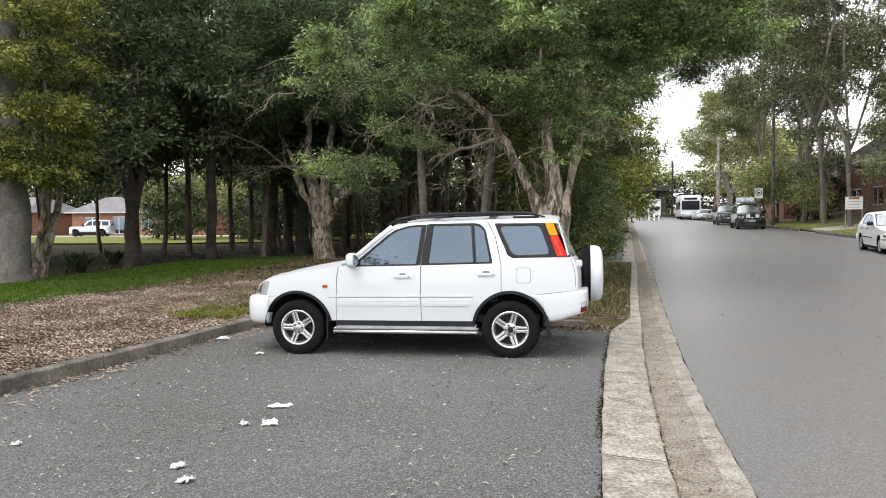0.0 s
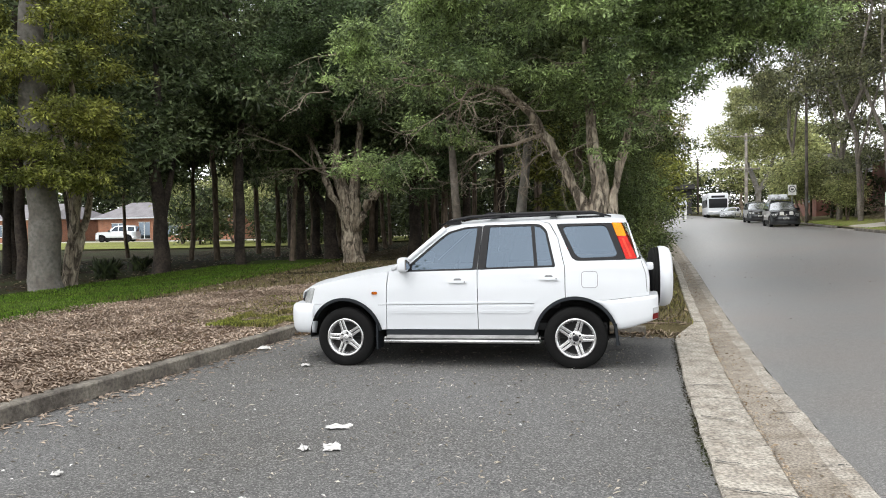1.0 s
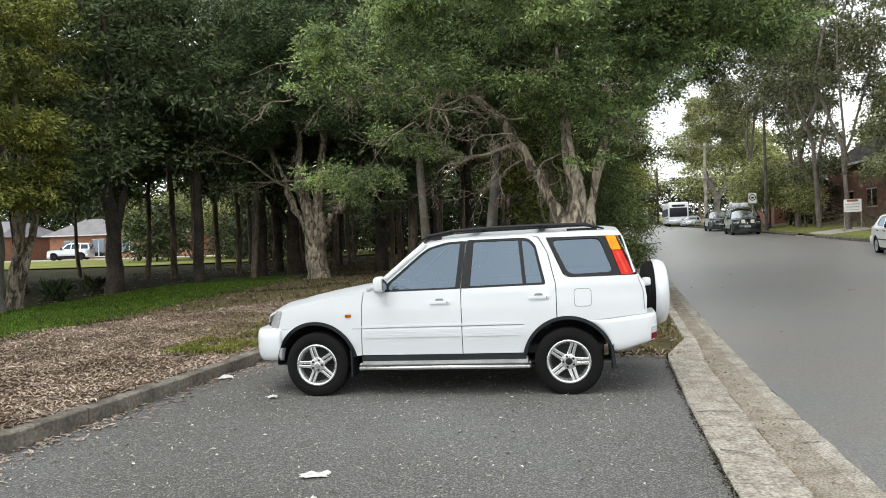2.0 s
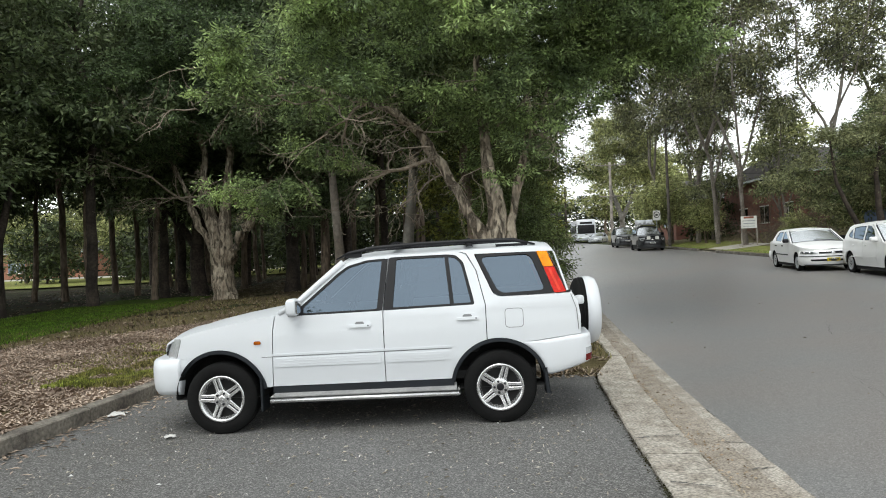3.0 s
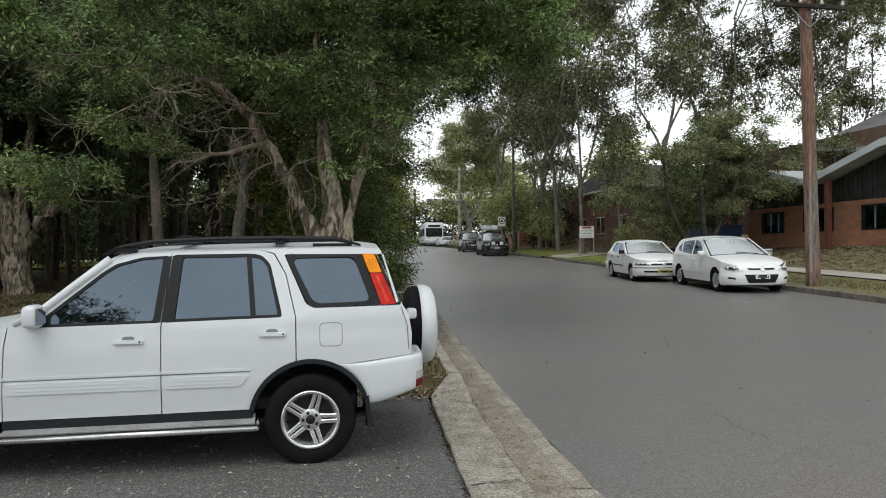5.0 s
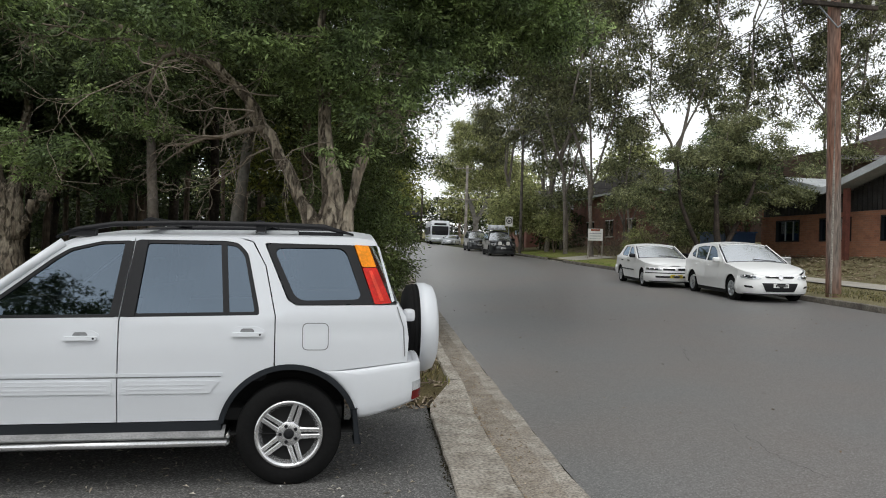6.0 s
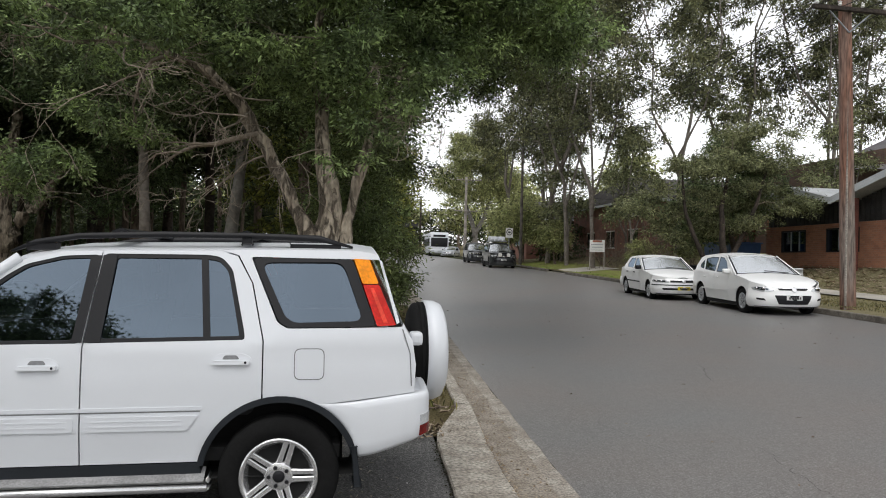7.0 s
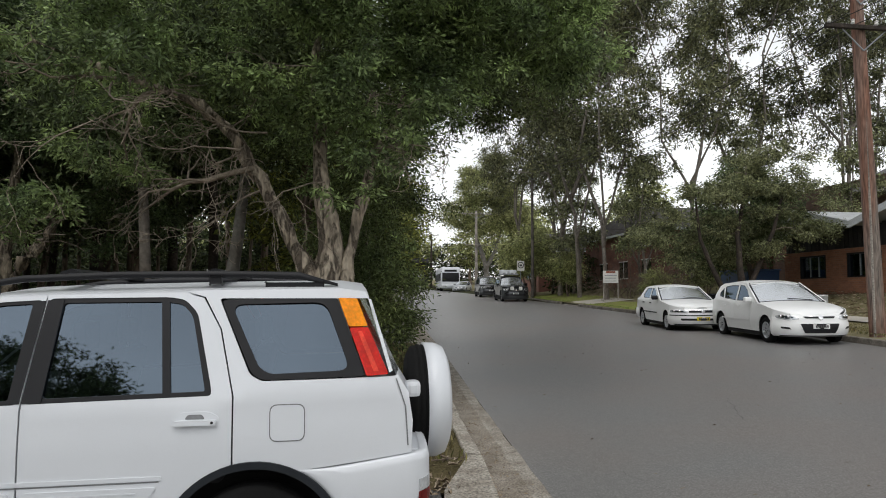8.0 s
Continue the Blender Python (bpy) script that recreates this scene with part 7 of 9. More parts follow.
# the big paperbark on the verge island: three leaning trunks and a crown over the street
big = tree("paperbark_tree", gz(-0.1, 15.0, 0.05),
     [([(0, 0, 0), (-0.02, 0, 0.9), (-0.12, 0, 1.6), (-0.45, 0.1, 2.3), (-0.75, 0.15, 2.85), (-1.2, 0.15, 3.6), (-1.7, 0.1, 4.1), (-2.75, -0.1, 4.4), (-3.7, -0.4, 4.7)],
       [0.24, 0.19, 0.135, 0.105, 0.097, 0.088, 0.074, 0.052, 0.022]),
      ([(0.1, 0.1, 0), (0.08, 0.05, 1.2), (0.1, 0.0, 2.2), (0.0, 0.1, 3.3), (-0.2, 0.5, 4.6), (0.1, 0.9, 6.4)], [0.29, 0.24, 0.175, 0.10, 0.05, 0.03]),
      ([(0.25, 0, 0), (0.3, 0, 1.0), (0.34, 0.0, 1.9), (0.58, 0.0, 2.8), (0.85, 0.2, 3.7), (1.5, 0.4, 5.0), (2.2, 0.6, 6.0)], [0.21, 0.15, 0.095, 0.07, 0.058, 0.045, 0.025])],
     [(-3.2, -1.0, 4.9, 2.0, 1.7, 1.3), (-0.8, -0.9, 6.6, 3.2, 2.4, 1.8), (1.9, 0.2, 6.3, 1.9, 2.1, 1.5), (-1.6, 2.0, 5.2, 3.0, 2.2, 2.4),
      (0.3, -1.9, 5.6, 2.4, 1.3, 1.3), (0.7, 2.4, 4.2, 1.1, 1.6, 2.4), (2.7, 0.5, 6.5, 1.4, 1.6, 1.2), (3.9, 1.5, 6.9, 0.7, 0.8, 0.8), (2.2, 0.3, 5.2, 1.3, 1.3, 0.9), (3.2, 0.5, 5.6, 1.0, 1.3, 0.9), (1.5, -0.4, 5.2, 0.9, 0.9, 0.7), (1.2, -0.9, 6.0, 1.0, 0.8, 0.8), (0.2, 0.6, 8.2, 3.6, 3.0, 1.6),
      (0.15, -0.6, 3.6, 0.55, 0.5, 0.7), (-3.4, 0.9, 3.0, 1.5, 1.2, 0.9), (-0.5, -1.3, 4.7, 1.2, 0.8, 0.7), (0.25, -0.9, 3.1, 0.35, 0.3, 0.6), (-0.1, -1.2, 4.0, 0.8, 0.5, 0.6), (0.9, -0.7, 4.3, 0.8, 0.6, 0.7), (-0.9, -1.6, 6.0, 1.2, 0.6, 0.8), (0.6, -1.2, 5.6, 1.0, 0.6, 0.8),
      (3.5, 0.5, 5.6, 0.8, 1.2, 0.6), (3.2, 0.4, 6.7, 1.0, 1.5, 0.9), (2.3, 0.4, 4.7, 0.8, 1.0, 0.4), (1.5, 0.3, 4.2, 0.6, 0.8, 0.45), (3.0, 0.3, 7.8, 1.3, 1.6, 0.9),
      (3.8, 0.4, 5.7, 0.75, 1.0, 0.6), (3.7, 0.4, 6.6, 0.95, 1.2, 0.8), (2.7, 0.3, 5.5, 0.9, 1.1, 0.7), (1.9, 0.2, 6.6, 1.2, 1.3, 1.0), (2.9, 0.5, 4.9, 0.8, 0.9, 0.4), (2.6, 0.2, 6.2, 1.0, 1.0, 0.8),
      (0.1, -0.9, 5.0, 1.0, 0.5, 0.9), (0.3, -0.8, 4.1, 0.7, 0.4, 0.6), (1.2, -0.5, 4.7, 0.8, 0.6, 0.7), (-0.3, -1.1, 6.1, 1.6, 0.7, 0.9), (-2.6, -1.0, 5.8, 1.5, 0.9, 0.9), (0.75, -0.4, 3.2, 0.45, 0.35, 0.5), (1.0, -0.4, 3.9, 0.6, 0.4, 0.5)],
     2700, 112, (0.088, 0.030), 0.13, ("paper", "twig", "leaf"), 11, "large paperbark with leaning flaky trunks and a dense green crown",
     sides=14, lump=0.07, pad=0.30, each=12)
for k, (st, wy, ln, r) in enumerate([((-0.95, 0.1, 3.2), (-1, -0.1, 0.1), 1.9, 0.05), ((-1.1, 0.1, 3.5), (-0.3, -0.5, -0.5), 0.9, 0.02), ((-1.2, 0.1, 3.7), (-0.6, -0.6, 0.2), 1.1, 0.02), ((-2.2, 0, 4.25), (-0.8, -0.6, -0.3), 1.5, 0.035),
                                     ((-2.7, -0.1, 4.35), (-0.6, -0.7, -0.5), 1.4, 0.03), ((-3.2, -0.3, 4.5), (-0.8, -0.5, -0.6), 1.3, 0.025), ((0.2, -0.1, 3.7), (0.5, -0.8, 0.5), 1.2, 0.022), ((0.7, 0.1, 3.3), (0.3, -0.8, 0.6), 1.3, 0.022),
                                     ((-0.8, 0.1, 2.9), (-0.7, -0.3, -0.25), 1.2, 0.02), ((-1.6, 0.1, 4.0), (-0.4, -0.9, 0.1), 1.3, 0.025), ((-1.15, 0.1, 3.5), (0.2, -0.6, -0.6), 0.9, 0.014), ((-1.0, 0.1, 3.3), (-0.3, -0.6, -0.3), 0.8, 0.014)]):
    dead_branch(big, st, wy, ln, r, 300 + k)
rng = random.Random(9)
for k in range(8):
    x = rng.uniform(-5.2, 0.6)
    z = 3.2 + 0.25 * max(0, -x) + rng.uniform(-0.5, 1.3)
    dead_branch(big, (x, rng.uniform(-1.2, -0.3), z), (rng.uniform(-1, 0.4), -0.5, rng.uniform(-0.6, 0.3)), rng.uniform(0.7, 1.5), rng.uniform(0.009, 0.017), 400 + k, 2)
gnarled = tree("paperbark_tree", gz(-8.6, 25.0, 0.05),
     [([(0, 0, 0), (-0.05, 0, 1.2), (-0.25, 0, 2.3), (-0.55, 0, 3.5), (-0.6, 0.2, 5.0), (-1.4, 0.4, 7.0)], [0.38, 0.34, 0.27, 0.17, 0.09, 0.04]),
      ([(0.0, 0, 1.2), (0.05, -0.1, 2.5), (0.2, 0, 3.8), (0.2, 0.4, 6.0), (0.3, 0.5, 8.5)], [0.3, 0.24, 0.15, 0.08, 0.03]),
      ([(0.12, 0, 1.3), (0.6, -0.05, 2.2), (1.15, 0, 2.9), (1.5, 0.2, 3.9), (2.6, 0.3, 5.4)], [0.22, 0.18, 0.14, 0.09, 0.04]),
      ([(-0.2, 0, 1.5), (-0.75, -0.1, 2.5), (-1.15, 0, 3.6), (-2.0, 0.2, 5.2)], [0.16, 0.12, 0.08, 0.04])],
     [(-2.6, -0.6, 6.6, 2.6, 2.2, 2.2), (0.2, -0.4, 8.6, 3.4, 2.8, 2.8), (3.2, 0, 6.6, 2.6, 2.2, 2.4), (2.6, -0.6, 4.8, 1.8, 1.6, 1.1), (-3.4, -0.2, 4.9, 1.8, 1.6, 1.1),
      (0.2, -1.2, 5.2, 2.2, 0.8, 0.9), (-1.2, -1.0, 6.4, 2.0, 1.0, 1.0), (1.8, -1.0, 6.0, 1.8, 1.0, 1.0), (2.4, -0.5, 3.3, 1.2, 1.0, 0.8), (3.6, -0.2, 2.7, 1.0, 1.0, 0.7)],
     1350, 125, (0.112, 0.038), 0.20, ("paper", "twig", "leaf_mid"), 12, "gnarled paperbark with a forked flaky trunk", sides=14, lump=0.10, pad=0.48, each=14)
for k, (st, wy, ln, r) in enumerate([((-0.3, 0, 2.9), (-1, -0.2, 0.05), 3.4, 0.05), ((0.4, 0, 3.2), (0.9, -0.4, 0.4), 2.6, 0.045), ((-1.2, -0.2, 4.8), (-0.4, -0.7, 0.7), 2.4, 0.05), ((0.4, 0, 5.0), (-0.6, -0.8, 0.3), 2.6, 0.045),
                                     ((1.8, 0.1, 3.9), (0.6, -0.7, -0.1), 2.2, 0.04), ((-0.6, 0, 3.5), (-0.6, -0.7, -0.1), 2.4, 0.035), ((2.6, 0, 5.0), (0.4, -0.8, 0.2), 2.0, 0.035), ((0.3, 0, 4.0), (0.3, -1.0, 0.1), 2.0, 0.03)]):
    dead_branch(gnarled, st, wy, ln, r, 330 + k)
# the olive-leaved tree and the thick pale gum beside it
tree("melaleuca_tree", gz(-13.7, 16.9, 0.05),
     [([(0, 0, 0), (0.2, -0.1, 1.1), (0.6, -0.3, 2.2), (1.3, -1.0, 3.6), (1.6, -1.6, 5.5)], [0.18, 0.14, 0.11, 0.08, 0.04]),
      ([(0.1, 0, 0), (0.3, 0, 1.2), (0.2, 0, 2.6), (0.2, -0.5, 4.4), (0.6, -1.0, 6.6)], [0.16, 0.13, 0.10, 0.08, 0.04]),
      ([(0.05, 0, 0.3), (0.45, 0, 1.3), (1.0, -0.3, 2.3), (1.5, -0.9, 3.6)], [0.12, 0.10, 0.08, 0.05])],
     [(1.1, -2.1, 4.6, 1.9, 1.6, 2.6), (0.2, -1.6, 6.6, 2.4, 1.9, 2.0), (-0.8, -2.2, 3.8, 1.3, 1.3, 1.3), (1.9, -1.6, 3.2, 1.0, 1.0, 1.0), (-2.4, -2.6, 5.6, 2.0, 1.6, 2.6),
      (0.1, -2.4, 3.3, 1.2, 0.8, 0.9), (2.2, -1.9, 6.3, 1.1, 1.1, 1.6), (1.7, -2.2, 2.9, 0.9, 0.8, 0.6)],
     900, 96, (0.11, 0.038), 0.15, ("paper", "twig", "leaf_olive"), 13, "leaning melaleuca with olive-green foliage", sides=12, lump=0.05, pad=0.30, each=10)
tree("gum_tree", gz(-13.35, 15.8, 0.05),
     [([(0, 0, 0), (0.02, 0, 1.5), (-0.1, 0, 3.5), (-0.3, 0, 6), (-0.2, 0.5, 10)], [0.37, 0.35, 0.33, 0.30, 0.18])],
     [(-0.5, 0, 10.5, 3.5, 3.0, 2.0)], 160, 70, (0.2, 0.05), 0.4, ("gum", "twig", "leaf_dark"), 14, "thick smooth pale-grey gum trunk", sides=16, lump=0.02)
# pale slim trunks beside the big paperbark
tree("gum_tree", gz(-2.2, 21.0, 0.05), [([(0, 0, 0), (0.05, 0, 2.0), (0.35, 0, 4.2), (0.3, 0, 7.5)], [0.18, 0.145, 0.12, 0.06])],
     [(0.2, 0, 7.6, 2.6, 2.4, 2.0), (0.8, 0.2, 5.2, 1.6, 1.6, 1.2)], 240, 80, (0.18, 0.05), 0.36, ("gum", "twig", "leaf_dark"), 15, "slim pale gum among the dark trees")
tree("gum_tree", gz(-4.3, 22.5, 0.05), [([(0, 0, 0), (0.0, 0, 2.0), (-0.2, 0, 4.2), (-0.1, 0, 7.5)], [0.15, 0.13, 0.10, 0.06])],
     [(-0.2, 0, 6.6, 2.8, 2.4, 2.4)], 240, 80, (0.18, 0.05), 0.36, ("gum_dark", "twig", "leaf_dark"), 16, "slim grey gum among the dark trees")


def forest_tree(seed, h, r, spread, low, leafm, bark, name, label, tips=330, leaves=46):
    rng = random.Random(seed)
    wob = lambda k: rng.uniform(-0.25, 0.25) * k
    stem = [(0, 0, 0), (wob(0.5), wob(0.5), h * 0.25), (wob(1), wob(1), h * 0.5), (wob(1.5), wob(1.5), h * 0.75), (wob(1.5), wob(1.5), h * 0.95)]
    blobs = []
    for k in range(6):
        z = low + (h - low) * (k + 0.5) / 6
        rr = spread * (1.0 - 0.5 * abs(k / 5 - 0.35))
        blobs.append((wob(4) * spread * 0.4, wob(4) * spread * 0.4, z, rr, rr, (h - low) / 6))
    return tree(name, (0, 0, 0), [(stem, [r, r * 0.85, r * 0.65, r * 0.4, r * 0.15])], blobs, tips, leaves, (0.22, 0.075), 0.28, (bark, "twig", leafm), seed, label, group="park trees", sides=8, twig=0.022, pad=0.5, each=8)


protos = [forest_tree(31, 11.0, 0.155, 2.9, 3.0, "leaf_dark", "darkbark", "park_tree", "dark slender park tree"),
          forest_tree(32, 12.0, 0.135, 2.6, 3.6, "leaf_dark", "bark", "park_tree", "tall brown-barked park tree"),
          forest_tree(33, 10.0, 0.185, 3.2, 2.6, "leaf_dark", "darkbark", "park_tree", "broad dark park tree")]
# last nine added to shade the park floor, the final five out of view
FOREST = [(-16.4, 25.1), (-16.1, 28.6), (-12.4, 30.8), (-10.6, 33.6), (-7.4, 32.6), (-5.4, 30.0), (-3.4, 26.4), (-6.4, 37.5), (-9.2, 41.0), (-13.2, 38.0), (-17.2, 34.6), (-19.8, 30.2),
          (-23.0, 26.5), (-3.0, 35.5), (-19.0, 42.5), (-2.2, 44.0), (-6.0, 47.0), (-11.6, 27.2), (-20.5, 22.0), (-5.6, 26.4), (-17.5, 19.5), (-18.2, 22.6), (-10.2, 29.0), (-12.5, 24.0), (-22.6, 34.2), (-25.4, 38.2), (-24.4, 30.0), (-29.4, 36.0), (-22.5, 17.5), (-26.0, 21.0), (-24.5, 13.5), (-29.0, 25.0), (-30.0, 17.0)]
used = set()
for i, (x, y) in enumerate(FOREST):
    k = (i * 7 + 3) % 3
    m = pose(*gz(x, y, 0.05), 0, 0, i * 67) @ Matrix.Diagonal((1, 1, 1.18 if y > 28 else 1.0, 1))
    if k not in used:
        protos[k].matrix_basis = m
        used.add(k)
    else:
        copy_thing(protos[k], m)
under_proto = None
for i, (x, y, s) in enumerate([(-21.0, 50.0, 1.0), (-17.0, 53.0, 1.2), (-13.0, 51.0, 1.0), (-9.5, 54.0, 1.2), (-6.0, 52.0, 1.1), (-2.5, 53.0, 1.1), (-11.0, 47.0, 0.8), (-4.0, 48.0, 0.8), (-15.5, 47.5, 0.7), (-24.5, 53.0, 0.8), (-33.0, 55.0, 1.0), (-7.6, 45.5, 0.7), (-27.0, 56.0, 0.7),
                               (-92.0, 98.0, 2.6), (-80.0, 100.0, 2.8), (-69.0, 99.0, 2.6), (-59.0, 101.0, 2.8), (-49.0, 99.0, 2.6), (-39.0, 98.0, 2.5), (-30.0, 96.0, 2.4), (-40.0, 68.0, 1.0), (-31.0, 66.0, 1.1), (-23.0, 64.0, 1.1),
                               (-4.0, 140.0, 1.6), (3.0, 141.0, 1.5), (9.5, 142.0, 1.7), (16.0, 141.0, 1.5), (22.5, 142.0, 1.7), (29.0, 140.0, 1.6), (19.5, 62.0, 0.8)]):
    m = pose(*gz(x, y, 0.05), 0, 0, i * 73) @ Matrix.Diagonal((s, s, s, 1))
    if under_proto is None:
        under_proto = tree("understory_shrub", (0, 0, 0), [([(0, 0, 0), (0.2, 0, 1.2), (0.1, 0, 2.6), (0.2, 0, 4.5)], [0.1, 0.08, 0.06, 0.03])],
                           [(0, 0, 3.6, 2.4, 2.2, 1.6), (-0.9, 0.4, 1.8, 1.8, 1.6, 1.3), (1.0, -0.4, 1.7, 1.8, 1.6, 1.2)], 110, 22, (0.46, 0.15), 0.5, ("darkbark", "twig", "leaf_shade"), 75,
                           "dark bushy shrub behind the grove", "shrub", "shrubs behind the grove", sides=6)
        under_proto.matrix_basis = m
    else:
        copy_thing(under_proto, m)
dense_proto = None
for i, (x, y, s) in enumerate([(-13.95, 21.4, 1.0), (-10.6, 28.0, 1.1), (-22.0, 24.0, 1.15), (-7.0, 27.5, 1.0)]):
    m = pose(*gz(x, y, 0.05), 0, 0, i * 71 + 95) @ Matrix.Diagonal((s, s, s, 1))
    if dense_proto is None:
        dense_proto = tree("shade_tree", (0, 0, 0), [([(0, 0, 0), (0.1, 0, 1.5), (-0.1, 0.1, 3.2), (0.1, 0, 5.5), (0, 0, 8.6)], [0.29, 0.22, 0.18, 0.12, 0.05]), ([(0.05, 0, 1.6), (1.0, 0.2, 3.0), (1.9, 0.3, 4.6)], [0.15, 0.11, 0.05])],
                           [(0, 0, 4.2, 2.6, 2.5, 1.3), (-0.6, 0.4, 6.2, 2.7, 2.6, 1.5), (0.7, -0.5, 8.0, 2.6, 2.5, 1.5), (1.7, -0.2, 5.2, 1.5, 1.7, 1.1), (-1.9, 0.1, 3.6, 1.1, 1.2, 0.6), (0, 0, 9.6, 1.8, 1.8, 0.9)],
                           470, 60, (0.19, 0.07), 0.28, ("darkbark", "twig", "leaf_dark"), 78, "dense dark shade tree with a thick trunk", group="shade trees", sides=9, twig=0.016, pad=0.5, each=8)
        dense_proto.matrix_basis = m
    else:
        copy_thing(dense_proto, m)
# bare slim trunks whose crowns are lost in the canopy
slim = None
for i, (x, y) in enumerate([(-14.2, 30.5), (-13.6, 33.0), (-12.8, 35.5), (-11.8, 32.2), (-10.9, 36.4), (-9.9, 31.0), (-9.0, 35.2), (-8.0, 38.6), (-7.0, 29.2), (-6.2, 34.2), (-4.6, 33.2), (-15.8, 37.5), (-4.0, 39.8), (-12.0, 41.0), (-17.6, 29.0),
                            (-16.0, 41.0), (-10.2, 45.0), (-2.4, 31.5), (-23.7, 33.0), (-13.3, 25.4), (-11.4, 25.9)]):
    if slim is None:
        slim = tree("slim_tree", gz(x, y, 0.05), [([(0, 0, 0), (0.1, 0, 1.8), (-0.05, 0.1, 3.6), (0.2, 0, 6.5)], [0.13, 0.11, 0.09, 0.05])], [(0, 0, 6.0, 1.6, 1.6, 1.8)], 40, 50, (0.30, 0.09), 0.4,
                    ("bark", "twig", "leaf_dark"), 41, "slim bare-trunked tree in the grove", group="slim trees in the grove", sides=7)
    else:
        s = 0.8 + 0.06 * (i % 6)
        copy_thing(slim, pose(*gz(x, y, 0.05), 2.5 * math.sin(i * 2.1), 2.5 * math.cos(i * 1.7), i * 51) @ Matrix.Diagonal((s, s, 1, 1)))

# shrubs and trees along the verge past the big paperbark
tree("shrub", gz(0.55, 16.2, 0.05), [([(0, 0, 0), (-0.1, 0, 0.8), (0.1, 0, 1.8), (0, 0, 2.8)], [0.05, 0.045, 0.03, 0.01]), ([(0.1, 0, 0), (0.4, -0.2, 0.8), (0.6, -0.3, 1.6)], [0.04, 0.03, 0.01])],
     [(0, 0, 2.3, 0.75, 0.75, 1.3), (0.35, -0.6, 1.3, 0.55, 0.6, 0.7), (0.1, -0.5, 0.9, 0.6, 0.6, 0.5)], 300, 95, (0.075, 0.020), 0.15, ("twig", "twig", "leaf_deep"), 17, "leggy green shrub at the road's edge", "shrub", twig=0.005)
tree("verge_tree", gz(-0.5, 20.3, 0.05), [([(0, 0, 0), (0.1, 0, 1.6), (-0.1, 0, 3.6), (0.2, 0, 6.0)], [0.16, 0.13, 0.1, 0.04]), ([(0.0, 0, 3.2), (1.2, 0, 4.6), (2.8, -0.1, 5.6), (4.6, -0.2, 6.4)], [0.085, 0.07, 0.05, 0.02])],
     [(0.5, 0, 4.6, 1.5, 1.8, 2.4), (-0.8, 0.4, 5.8, 1.8, 1.8, 2.0), (0.7, 0.4, 2.3, 0.9, 1.2, 1.2), (2.1, -0.3, 6.2, 1.2, 1.4, 1.3), (2.2, -0.2, 4.5, 0.8, 1.1, 1.5), (1.2, 0, 7.4, 1.7, 1.6, 1.3), (3.5, -0.3, 6.2, 1.1, 1.2, 0.8), (4.5, -0.2, 6.4, 0.9, 1.0, 0.6), (3.2, 0, 7.2, 1.4, 1.3, 0.8), (5.0, -0.2, 6.3, 1.0, 1.0, 0.8), (4.2, 0, 5.7, 1.0, 1.0, 0.6), (3.2, -0.2, 5.6, 1.0, 1.0, 0.7), (5.4, 0, 7.2, 1.2, 1.2, 0.9), (4.2, 0.2, 7.2, 1.2, 1.2, 0.8)], 1250, 120, (0.095, 0.032), 0.24, ("bark", "twig", "leaf_deep"), 18, "dense dark-green verge tree", pad=0.35, each=9)
verge_proto = None
for i, (x, y, s) in enumerate([(-0.6, 25.5, 0.9), (0.9, 32.0, 0.95), (1.5, 38.5, 1.2), (2.2, 45.0, 1.3), (2.9, 52.0, 1.25), (3.4, 60.0, 1.1), (3.6, 70.0, 1.0), (-1.0, 58.0, 1.3), (3.8, 82.0, 1.0), (0.5, 90.0, 1.2)]):
    m = pose(*gz(x, y, 0.05), 0, 0, i * 80) @ Matrix.Diagonal((s, s, s, 1))
    if verge_proto is None:
        verge_proto = forest_tree(51, 8.0, 0.17, 2.3, 1.4, "leaf_olive", "bark", "street_tree", "olive-green street tree on the verge", 300, 46)
        verge_proto.matrix_basis = m
    else:
        copy_thing(verge_proto, m)


